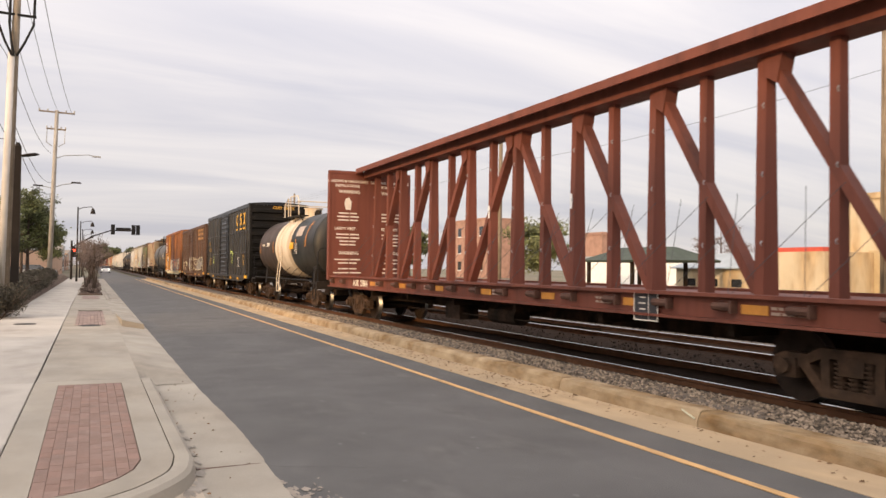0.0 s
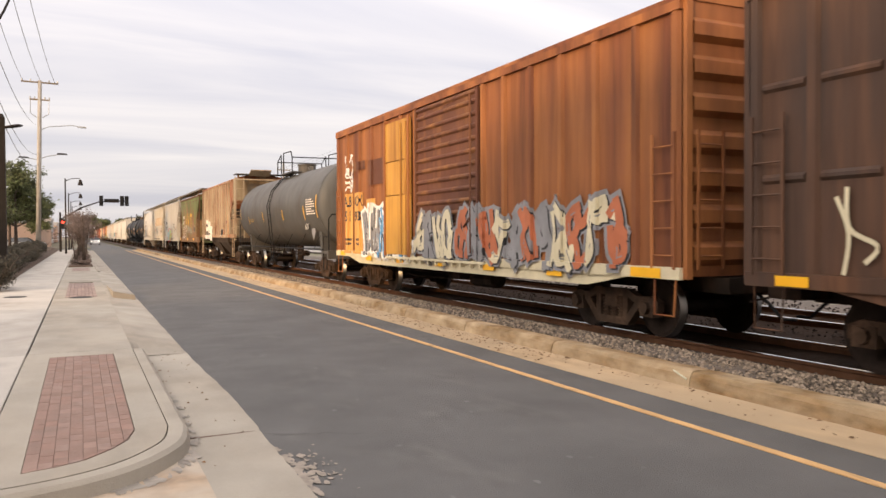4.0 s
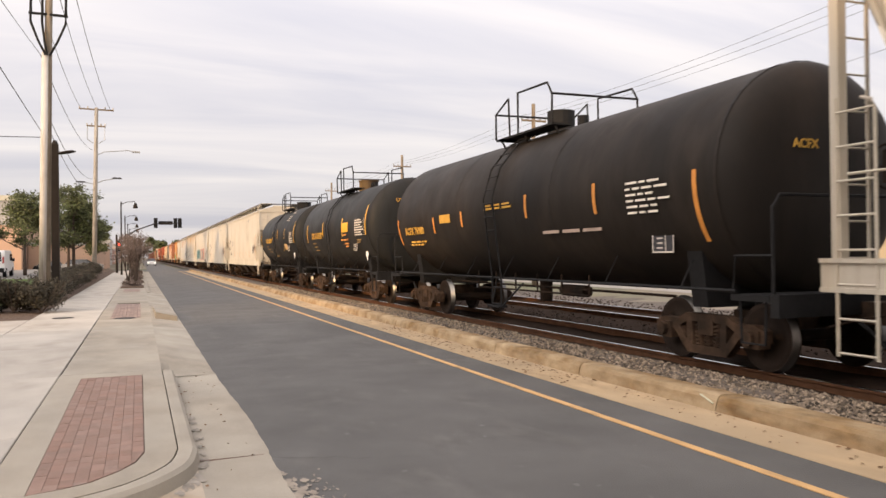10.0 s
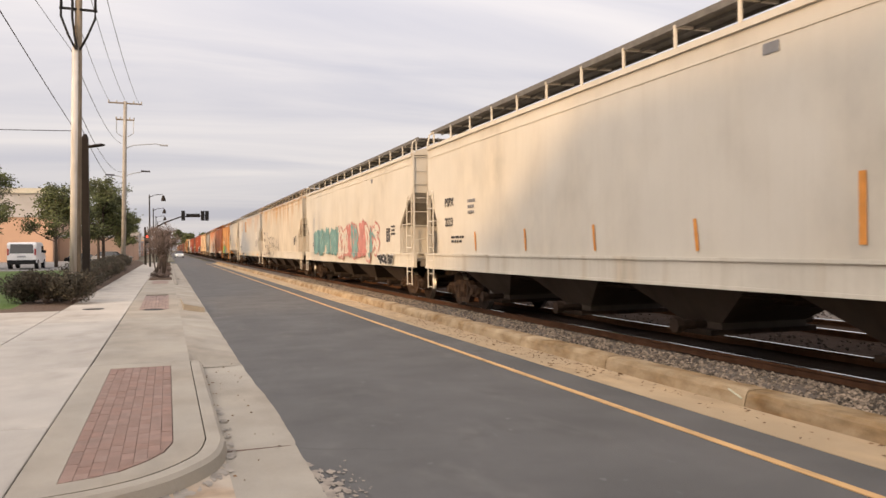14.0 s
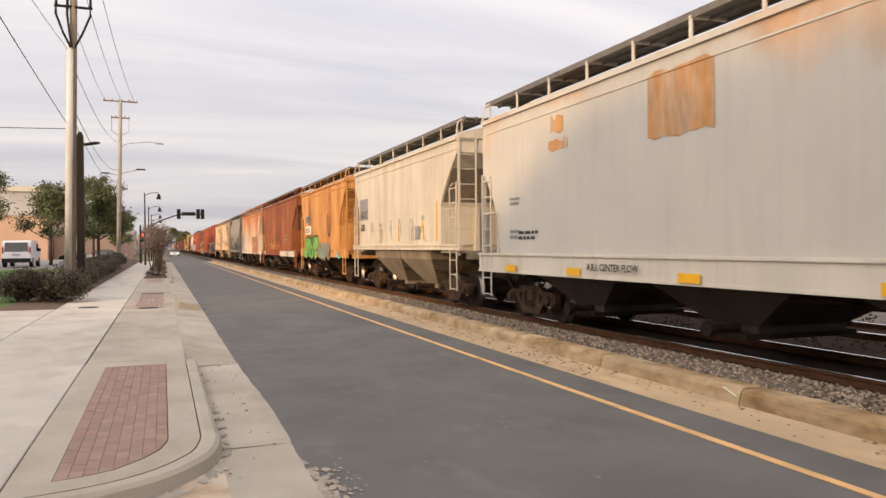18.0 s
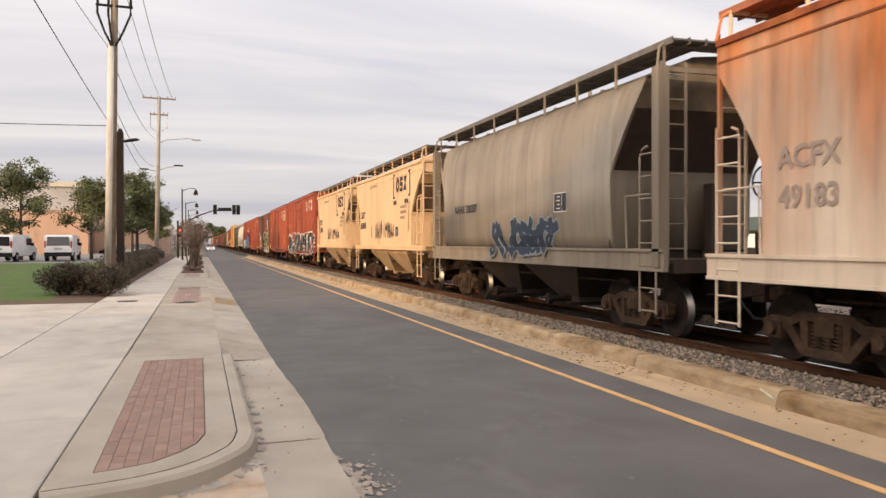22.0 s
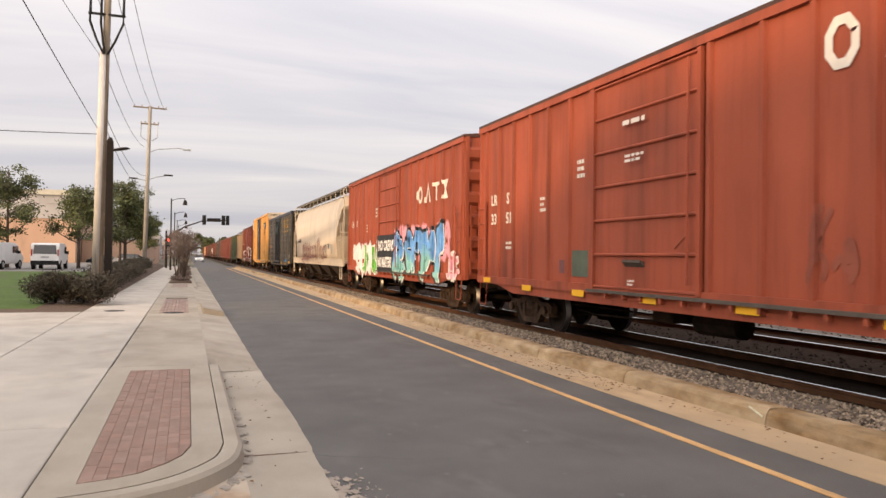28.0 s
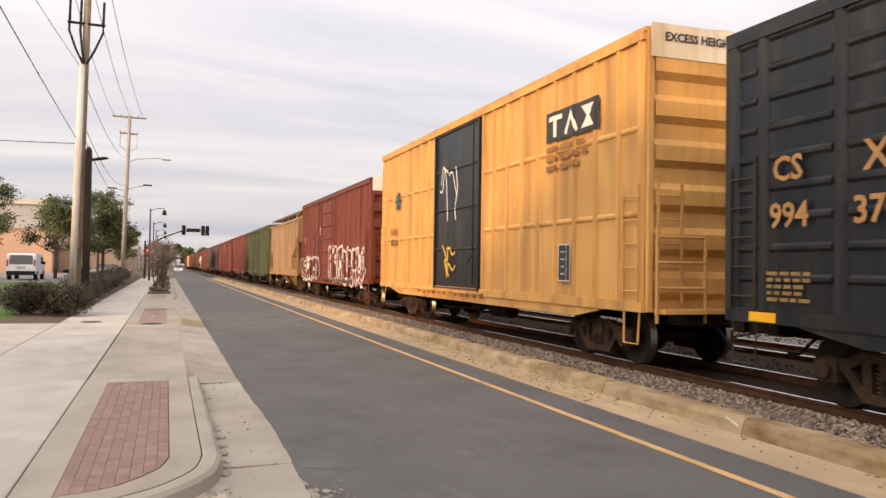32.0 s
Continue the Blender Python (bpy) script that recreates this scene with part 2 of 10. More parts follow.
DIRT = mat("dry_ground", (0.22, 0.18, 0.135), 0.95, var=0.3, scale=0.3, fine=20, bump=0.5, bump_scale=20, dirt=(0.1, 0.11, 0.05), dirt_amt=0.45, dirt_scale=(0.05, 0.05, 1))
MULCH = mat("mulch", (0.10, 0.065, 0.045), 0.95, var=0.5, scale=9, fine=60, bump=1.0, bump_scale=60)
STEEL_DK = mat("dark_running_gear", (0.020, 0.015, 0.012), 0.85, 0.0, var=0.4, scale=4, dirt=(0.060, 0.037, 0.025), dirt_amt=0.33, dirt_scale=(2.5, 2.5, 2.5), dirt_edge=0.2, spec=0.08)
WHEEL = mat("wheel_steel", (0.028, 0.020, 0.016), 0.8, 0.0, var=0.3, scale=5, spec=0.1)
TREAD = mat("wheel_tread", (0.20, 0.195, 0.19), 0.4, 1.0, var=0.1)
BLACK = mat("black_iron", (0.014, 0.014, 0.015), 0.65, 0.0, var=0.3, scale=5, spec=0.15)
WOODPOLE = mat("weathered_pole_wood", (0.23, 0.185, 0.135), 0.9, var=0.3, scale=3, dirt=(0.12, 0.09, 0.06), dirt_amt=0.4, dirt_scale=(9, 9, 0.5))
POLE_GREY = mat("grey_weathered_pole", (0.34, 0.315, 0.28), 0.9, var=0.25, scale=3, dirt=(0.19, 0.16, 0.13), dirt_amt=0.35, dirt_scale=(9, 9, 0.4))
SLEEVE = mat("pale_pole_sleeve", (0.52, 0.49, 0.455), 0.7, var=0.12, scale=2, dirt=(0.3, 0.25, 0.2), dirt_amt=0.3, dirt_scale=(6, 6, 0.4))
BRONZE = mat("dark_bronze_paint", (0.022, 0.017, 0.014), 0.7, var=0.2, spec=0.15)
GALV = mat("galvanised_steel", (0.33, 0.34, 0.35), 0.5, 0.4, var=0.2)
WIRE = mat("cable_black", (0.05, 0.05, 0.055), 0.6, var=0.1)
BARK = mat("bark", (0.09, 0.065, 0.05), 0.95, var=0.4, scale=6, bump=0.6, bump_scale=20)
LEAF = mat("tree_leaves", (0.088, 0.098, 0.034), 0.75, var=0.5, scale=0.7, island=0.6)
LEAF_AUT = mat("sparse_reddish_leaves", (0.145, 0.104, 0.084), 0.85, var=0.3, scale=0.8, island=0.45)
SHRUB = mat("shrub_leaves", (0.050, 0.041, 0.025), 0.8, var=0.3, scale=1.0, island=0.5)
WHITE = mat("white_paint", (0.75, 0.75, 0.74), 0.4, var=0.06, scale=2)
LETTER_W = mat("white_lettering", (0.72, 0.66, 0.58), 0.7, var=0.15, scale=4)
LETTER_Y = mat("yellow_lettering", (0.55, 0.31, 0.05), 0.7, var=0.2, scale=4)
LETTER_K = mat("black_lettering", (0.035, 0.035, 0.04), 0.7, var=0.2, scale=4)
REFLECT = mat("yellow_reflector", (0.80, 0.42, 0.02), 0.35, var=0.08)
ORANGE = mat("orange_stripe", (0.62, 0.25, 0.05), 0.6, var=0.2, scale=6)
GLASS_DK = glassy("dark_glass", (0.02, 0.022, 0.025))

RUST = (0.20, 0.07, 0.028)
STREAK = (1.1, 1.7, 0.16)


def paint(name, color, rust=RUST, amt=0.25, streak=STREAK, rough=0.62, var=0.13, edge=0.16, rise=0.0, level=2.9, spec=0.22, grime=0.38):
    return mat(name, color, rough, 0.0, var=var, scale=0.7, fine=16, dirt=rust, dirt_amt=amt, dirt_scale=streak, dirt_edge=edge, bump=0.10, bump_scale=5, dirt_rise=rise, dirt_level=level, spec=spec, grime=grime)

# ---- helpers for meshes ----
MESHES = {}


def part(name, bm, material, parent=None, label="", loc=(0, 0, 0), smooth=False):
    """Links a bmesh (or a ready mesh) as one mesh object under a thing or a part."""
    if isinstance(bm, bmesh.types.BMesh):
        me = bpy.data.meshes.new(name)
        bmesh.ops.recalc_face_normals(bm, faces=bm.faces)
        if smooth:
            for f in bm.faces:
                f.smooth = True
        bm.to_mesh(me); bm.free()
    else:
        me = bm
    if material and not me.materials:
        for m in (material if isinstance(material, (list, tuple)) else [material]):
            me.materials.append(m)
    ob = new(name, me)
    ob.location = loc
    if parent:
        ob.parent = parent
    if label:
        tagged(ob, label)
    return ob


def mesh_of(key, make):
    """A mesh that is built once and shared."""
    if key not in MESHES:
        bm = make()
        me = bpy.data.meshes.new(key)
        bmesh.ops.recalc_face_normals(bm, faces=bm.faces)
        bm.to_mesh(me); bm.free()
        MESHES[key] = me
    return MESHES[key]


def box(bm, x0, y0, z0, x1, y1, z1, mi=0):
    v = [bm.verts.new(p) for p in ((x0, y0, z0), (x1, y0, z0), (x1, y1, z0), (x0, y1, z0), (x0, y0, z1), (x1, y0, z1), (x1, y1, z1), (x0, y1, z1))]
    for q in ((0, 3, 2, 1), (4, 5, 6, 7), (0, 1, 5, 4), (1, 2, 6, 5), (2, 3, 7, 6), (3, 0, 4, 7)):
        f = bm.faces.new([v[k] for k in q]); f.material_index = mi
    return bm


def tube(bm, pts, r, n=6, mi=0, cap=True, r2=None):
    """A round bar along a polyline."""
    pts = [Vector(p) for p in pts]
    rings = []
    for k, p in enumerate(pts):
        d = (pts[min(k + 1, len(pts) - 1)] - pts[max(k - 1, 0)]).normalized()
        a = d.orthogonal().normalized() if abs(d.z) < 0.99 else Vector((1, 0, 0))
        a = (Vector((0, 0, 1)).cross(d)).normalized() if abs(d.z) < 0.99 else Vector((1, 0, 0))
        b = d.cross(a)
        rr = r if r2 is None else r + (r2 - r) * k / max(1, len(pts) - 1)
        rings.append([bm.verts.new(p + rr * (math.cos(2 * math.pi * j / n) * a + math.sin(2 * math.pi * j / n) * b)) for j in range(n)])
    for r0, r1 in zip(rings, rings[1:]):
        for j in range(n):
            f = bm.faces.new((r0[j], r0[(j + 1) % n], r1[(j + 1) % n], r1[j])); f.material_index = mi
    if cap:
        for ring in (rings[0], rings[-1]):
            f = bm.faces.new(ring); f.material_index = mi
    return bm


def loft(bm, rings, close=True, caps=True, mi=0, smooth=False):
    vs = [[bm.verts.new(p) for p in ring] for ring in rings]
    n = len(vs[0])
    for a, b in zip(vs, vs[1:]):
        for j in range(n if close else n - 1):
            f = bm.faces.new((a[j], a[(j + 1) % n], b[(j + 1) % n], b[j])); f.material_index = mi; f.smooth = smooth
    if caps:
        for ring in (vs[0], vs[-1]):
            f = bm.faces.new(ring); f.material_index = mi
    return bm


def sheet(bm, pts, mi=0):
    f = bm.faces.new([bm.verts.new(p) for p in pts]); f.material_index = mi
    return bm


def B():
    return bmesh.new()


def text_mesh(body, size, bold=0.022):
    """Flat letters of the built-in font as a mesh in the x-y plane, left-aligned, with a little thickness."""
    key = "text " + body + " %.2f %.3f" % (size, bold)
    if key not in MESHES:
        c = bpy.data.curves.new("letters", "FONT")
        c.body, c.size, c.extrude, c.resolution_u = body, size, 0.004, 2
        c.offset = size * bold
        o = bpy.data.objects.new("letters", c)
        scene.collection.objects.link(o)
        me = bpy.data.meshes.new_from_object(o.evaluated_get(bpy.context.evaluated_depsgraph_get()))
        bpy.data.objects.remove(o)
        MESHES[key] = me
    return MESHES[key].copy()


def lettering(parent, body, y, z, size, material, x=-1.56, stretch=1.0, name="lettering", bold=0.022):
    """Letters on a car's street side; y is where the line of text begins on the side (text runs towards -y)."""
    me = text_mesh(body, size, bold)
    me.materials.clear(); me.materials.append(material)
    ob = part(name, me, None, parent)
    ob.matrix_basis = Matrix.Translation((x, y, z)) @ Matrix(((0, 0, -1, 0), (-1, 0, 0, 0), (0, 1, 0, 0), (0, 0, 0, 1))) @ Matrix.Diagonal((stretch, 1, 1, 1))
    return ob


def plate(parent, name, y, z, w, h, material, x=-1.556, label="", t=0.006):
    bm = B(); box(bm, -t, -w / 2, -h / 2, t * 0.2, w / 2, h / 2)
    return part(name, bm, material, parent, label, (x, y, z))


def bars(parent, y, z, w, h, rows, material, x=-1.557, name="stencil_line", seed=1):
    """Unreadable small print as plain bars."""
    rng = random.Random(seed * 7 + rows)
    pitch = h / rows
    for k in range(rows):
        bm = B(); ww = w * rng.uniform(0.6, 1.0); zz = z + h / 2 - (k + 0.5) * pitch
        yy = y + w / 2
        while yy > y + w / 2 - ww:
            seg = rng.uniform(0.1, 0.3) * w
            box(bm, -0.005, max(yy - seg, y - w / 2), zz - pitch * 0.28, 0.001, yy, zz + pitch * 0.28)
            yy -= seg + 0.06 * w
        part(name, bm, material, parent, "", (x, 0, 0))

# ---- freight car parts ----
TRACK_X, RAIL_Z = 8.62, 0.16
WHEELS_FRONT, WHEELS_REAR = [], []


def wheelset_bm():
    bm = B()
    for s in (-1, 1):
        prof = [(0.0, 0.70), (0.10, 0.70), (0.12, 0.735), (0.30, 0.715), (0.38, 0.70), (0.40, 0.69), (0.455, 0.69), (0.455, 0.79), (0.48, 0.80), (0.485, 0.815), (0.40, 0.825), (0.38, 0.77), (0.13, 0.76), (0.11, 0.82), (0.0, 0.82)]
        # tread outside, flange inside
        prof = [(r, 1.52 - w) for r, w in prof]
        n = 28
        rings = []
        for r, w in prof:
            rings.append([bm.verts.new((s * w, max(r, 0.001) * math.cos(2 * math.pi * j / n), max(r, 0.001) * math.sin(2 * math.pi * j / n))) for j in range(n)])
        for k, (a, b) in enumerate(zip(rings, rings[1:])):
            for j in range(n):
                f = bm.faces.new((a[j], a[(j + 1) % n], b[(j + 1) % n], b[j])); f.material_index = 1 if k in (6, 7) else 0
                f.smooth = k not in (5, 9)
        # marks on the plate that show the turning
        for q in range(3):
            an = q * 2.1
            c, sn = math.cos(an), math.sin(an)
            sheet(bm, [(s * 0.822, 0.16 * c - 0.03 * sn, 0.16 * sn + 0.03 * c), (s * 0.822, 0.16 * c + 0.03 * sn, 0.16 * sn - 0.03 * c), (s * 0.832, 0.30 * c + 0.045 * sn, 0.30 * sn - 0.045 * c), (s * 0.832, 0.30 * c - 0.045 * sn, 0.30 * sn + 0.045 * c)], 2)
    tube(bm, [(-1.02, 0, 0), (1.02, 0, 0)], 0.085, 10)
    return bm


def truck_bm():
    """Two cast side frames with springs, and the bolster between them."""
    bm = B()
    for s in (-1, 1):
        x0, x1 = s * 0.93, s * 1.07
        # arched top member, pedestals, lower member
        top = [(-1.12, 0.40), (-1.12, 0.56), (-0.95, 0.63), (-0.62, 0.62), (-0.42, 0.72), (0.42, 0.72), (0.62, 0.62), (0.95, 0.63), (1.12, 0.56), (1.12, 0.40)]
        low = [(-0.78, 0.40), (-0.70, 0.50), (-0.56, 0.52), (-0.40, 0.60), (0.40, 0.60), (0.56, 0.52), (0.70, 0.50), (0.78, 0.40)]
        poly = top + low[::-1]
        loft(bm, [[(x, y, z) for y, z in poly] for x in (x0, x1)])
        for e in (-1, 1):
            loft(bm, [[(x, e * y, z) for y, z in ((0.62, 0.56), (0.76, 0.52), (0.42, 0.16), (0.28, 0.18))] for x in (x0, x1)])
            loft(bm, [[(x, e * y, z) for y, z in ((0.30, 0.62), (0.42, 0.62), (0.40, 0.20), (0.28, 0.20))] for x in (x0, x1)])
            # journal box and cap
            box(bm, s * 0.90, e * 0.9 - 0.15, 0.32, s * 1.10, e * 0.9 + 0.15, 0.56)
            tube(bm, [(s * 1.05, e * 0.9, 0.457), (s * 1.17, e * 0.9, 0.457)], 0.095, 10)
        loft(bm, [[(x, y, z) for y, z in ((-0.42, 0.14), (0.42, 0.14), (0.40, 0.26), (-0.40, 0.26))] for x in (x0, x1)])
        for y in (-0.19, 0.0, 0.19):
            for k in range(6):
                z = 0.275 + k * 0.052
                tube(bm, [(s * 0.99, y, z), (s * 0.99, y, z + 0.026)], 0.085, 8)
            tube(bm, [(s * 0.99, y, 0.26), (s * 0.99, y, 0.60)], 0.055, 6)
    box(bm, -1.08, -0.16, 0.42, 1.08, 0.16, 0.64)
    box(bm, -0.3, -0.3, 0.5, 0.3, 0.3, 0.74)
    for e in (-1, 1):
        box(bm, -0.95, e * 0.36 - 0.05, 0.30, 0.95, e * 0.36 + 0.05, 0.42)
    return bm


TRUCK = mat("rusty_truck_castings", (0.040, 0.028, 0.021), 0.9, 0.0, var=0.4, scale=4, dirt=(0.105, 0.064, 0.042), dirt_amt=0.40, dirt_scale=(3, 3, 3), dirt_edge=0.2, spec=0.08, rand=0.25)


def add_trucks(car, half, tint=None):
    me = mesh_of("truck " + (tint.name if tint else ""), truck_bm)
    wm = mesh_of("wheelset", wheelset_bm)
    if not wm.materials:
        for m in (WHEEL, TREAD, STEEL_DK):
            wm.materials.append(m)
    for s in (-1, 1):
        t = part("truck", me, tint or TRUCK, car, "", (0, s * half, 0))
        for q, lst in ((-1, WHEELS_FRONT), (1, WHEELS_REAR)):
            w = part("wheelset", wm, None, t, "", (0, q * 0.9, 0.457))
            lst.append(w)


def coupler_bm():
    bm = B()
    box(bm, -0.10, -0.1, 0.72, 0.10, 0.5, 0.92)
    loft(bm, [[(x, y, z) for x, y in ((-0.16, 0.5), (0.16, 0.48), (0.2, 0.78), (0.05, 0.70), (-0.06, 0.86), (-0.18, 0.80))] for z in (0.68, 0.96)])
    return bm


def hose_bm():
    bm = B()
    tube(bm, [(0.28, 0.2, 0.75), (0.30, 0.42, 0.62), (0.26, 0.62, 0.42), (0.2, 0.8, 0.42)], 0.025, 6)
    return bm


def lever_bm():
    return tube(B(), [(-0.55, 0.05, 0.85), (-0.55, 0.35, 0.80), (-1.2, 0.32, 0.72)], 0.016, 5)


def add_couplers(car, half, end):
    """half: where the car's end stands; end: the end platform's face."""
    cm, hm, lm = mesh_of("coupler", coupler_bm), mesh_of("air_hose", hose_bm), mesh_of("uncoupling_lever", lever_bm)
    for s in (-1, 1):
        for nm, me, m in (("coupler", cm, STEEL_DK), ("air_hose", hm, BLACK), ("uncoupling_lever", lm, STEEL_DK)):
            o = part(nm, me, m, car)
            o.matrix_basis = Matrix.Translation((0, s * (half - 0.15), 0)) @ Matrix.Rotation(0 if s > 0 else math.pi, 4, "Z")


def add_ladder(car, x, y, z0, h, w, n, material, across=False, name="ladder"):
    """Two flat stiles in the y-z plane, w apart, with n rungs."""
    stile = mesh_of("ladder stile %.2f %s" % (h, material.name), lambda: box(B(), -0.012, -0.022, 0, 0.012, 0.022, h))
    rung = mesh_of("ladder rung %.2f %s" % (w, material.name), lambda: tube(B(), [(0, 0, 0), (0, w, 0)], 0.013, 5))
    o = part(name, stile, material, car)
    o.matrix_basis = Matrix.Translation((x, y, z0)) @ (Matrix.Rotation(math.pi / 2, 4, "Z") if across else Matrix()) @ Matrix.Translation((0, -w / 2, 0))
    part("stile", stile, material, o, "", (0, w, 0))
    for k in range(n):
        part("rung", rung, material, o, "", (0, 0, h * (k + 0.5) / n))
    return o


def wheel_ring_bm():
    bm = B()
    n = 18
    tube(bm, [(0.26 * math.cos(2 * math.pi * k / n), 0, 0.26 * math.sin(2 * math.pi * k / n)) for k in range(n + 1)], 0.016, 5, cap=False)
    for k in range(4):
        a = k * math.pi / 2
        tube(bm, [(0, 0, 0), (0.26 * math.cos(a), 0, 0.26 * math.sin(a))], 0.012, 4)
    tube(bm, [(0, -0.04, 0), (0, 0.2, 0)], 0.04, 8)
    box(bm, -0.16, 0.06, -0.2, 0.16, 0.22, 0.18)
    return bm


def add_brake_wheel(car, y, z, x=-0.55):
    o = part("brake_wheel", mesh_of("brake_wheel", wheel_ring_bm), STEEL_DK, car)
    o.matrix_basis = Matrix.Translation((x, y, z)) @ Matrix.Rotation(math.pi if y > 0 else 0, 4, "Z")


def thing(name, label, category, group="", kind=""):
    e = new(name)
    e.empty_display_size = 0.5
    return tagged(e, label, category, group, kind)


# ---- painted tags ----
STROKES = [
    [(-0.8, -0.9), (-0.5, 0.5), (0.1, 0.95), (0.35, 0.3)], [(0.8, 0.6), (0.2, 0.9), (-0.2, 0.2), (-0.7, -0.1)],
    [(-0.3, 1), (-0.45, 0.1), (0.1, -0.4), (-0.1, -1)], [(0.6, 1), (0.75, 0.2), (0.45, -0.5), (0.7, -1)],
    [(-0.9, 0.3), (-0.2, 0.6), (0.5, 0.25), (1.0, 0.55)], [(-0.9, -0.7), (-0.1, -0.35), (0.4, -0.8), (1.0, -0.55)],
    [(-0.6, -0.2), (-0.7, 0.6), (-0.1, 0.8), (0.2, 0.25), (-0.3, -0.1)], [(0.1, -0.9), (0.7, -0.6), (0.5, 0.1), (0.0, -0.2), (0.2, -0.6)],
    [(-0.8, 0.9), (-0.5, -0.2), (-0.75, -1)], [(0.95, 1), (0.1, 0.1), (0.35, -0.25), (-0.5, -1)],
]


def squiggle(rng, count):
    """A knot of bent strokes; it stands for no letter."""
    out = []
    for st in rng.sample(STROKES, count):
        fy, fz = rng.choice((-1, 1)), rng.choice((-1, 1))
        out.append([(a * fy + rng.uniform(-0.12, 0.12), b * fz + rng.uniform(-0.1, 0.1)) for a, b in st])
    return out


def ribbon(bm, pts, t, x, mi, grow=0.0):
    """A flat stroke of half-width t along pts, mitred at its corners."""
    n, left, right = len(pts), [], []
    for k, p in enumerate(pts):
        d0 = (p - pts[k - 1]).normalized() if k else (pts[1] - p).normalized()
        d1 = (pts[k + 1] - p).normalized() if k < n - 1 else d0
        d = (d0 + d1)
        d = d.normalized() if d.length > 0.2 else d1
        m = min(1.7, 1 / max(0.45, abs(d.dot(d1))))
        q = p - d * (t * 0.25 + grow) if k == 0 else (p + d * (t * 0.25 + grow) if k == n - 1 else p)
        nn = Vector((-d.y, d.x)) * t * m
        left.append(q + nn); right.append(q - nn)
    va = [bm.verts.new((x, p.x, p.y)) for p in left]; vb = [bm.verts.new((x, p.x, p.y)) for p in right]
    for k in range(n - 1):
        f = bm.faces.new((va[k], va[k + 1], vb[k + 1], vb[k])); f.material_index = mi


def flow(p):
    """The points of a line, rounded into a smooth curve."""
    out = []
    for k in range(len(p) - 1):
        a, b, c, d = p[max(0, k - 1)], p[k], p[k + 1], p[min(len(p) - 1, k + 2)]
        for j in range(4):
            t = j / 4
            out.append(0.5 * (2 * b + (c - a) * t + (2 * a - 5 * b + 4 * c - d) * t * t + (3 * b - a - 3 * c + d) * t ** 3))
    return out + [p[-1]]


def graffiti(parent, y0, y1, z0, z1, fills, outline, seed, x=-1.568, letters=5, name="graffiti", label="", thick=0.17, step=0.0008, inner=None):
    """A sprayed tag: interlocking bent strokes with an edge, a cast side in a second colour, slits and highlights."""
    rng = random.Random(seed)
    letters = max(letters, round(letters * 1.25))
    w, h = (y0 - y1) / letters, z1 - z0
    edge = h * (0.032 if thick < 0.15 else 0.042)
    t = min(w, h) * 0.15
    bm = B()
    glyphs = []
    for k in range(letters):
        cy, cz = y0 - (k + 0.5) * w + rng.uniform(-0.1, 0.1) * w, (z0 + z1) / 2 + rng.uniform(-0.05, 0.05) * h
        ry, rz, lean = w * rng.uniform(0.52, 0.68), h * rng.uniform(0.36, 0.43), rng.uniform(-0.25, 0.25)
        glyphs.append([flow([Vector((cy - (a + lean * b + rng.uniform(-0.12, 0.12)) * ry, cz + (b + rng.uniform(-0.08, 0.08)) * rz)) for a, b in st]) for st in squiggle(rng, 3)])
    n = 0
    for layer in range(4):
        for k, gl in enumerate(glyphs):
            fi = 1 + (rng.randrange(len(fills)) if rng.random() < 0.45 else 0)
            for st in gl:
                n += 1; xx = x - step * layer - 0.00006 * n
                if layer == 0:
                    ribbon(bm, st, t + edge * 1.5, xx, 0, edge)
                elif layer == 1 and inner:
                    ribbon(bm, [p + Vector((-edge * 0.9, -edge * 0.5)) for p in st], t + edge * 0.1, xx, len(fills) + 1)
                elif layer == 2:
                    ribbon(bm, st, t, xx, fi)
                elif layer == 3:
                    i = rng.randrange(0, len(st) - 4); a, b = st[i], st[i + 4]
                    d = (b - a); off = Vector((-d.y, d.x)).normalized() * t * rng.uniform(-0.4, 0.4)
                    ribbon(bm, [a + d * 0.25 + off, a + d * rng.uniform(0.45, 0.8) + off], t * 0.16, xx, len(fills) if rng.random() < 0.6 else 0)
                    if rng.random() < 0.5:
                        p = rng.choice(st)
                        ribbon(bm, [p, p + Vector((rng.uniform(-0.02, 0.02), -h * rng.uniform(0.06, 0.16)))], edge * 0.2, xx - 0.00005, 0)
    return part(name, bm, [outline] + list(fills) + ([inner] if inner else []), parent, label)


def stroke_tag(parent, strokes, material, x, half, label=""):
    """A tag of free-hand lines, each stroke a smooth curve through (y, z)."""
    bm = B()
    for k, st in enumerate(strokes):
        ribbon(bm, flow([Vector(p) for p in st]), half, x - 0.0003 * k, 0)
    return part("graffiti", bm, material, parent, label)


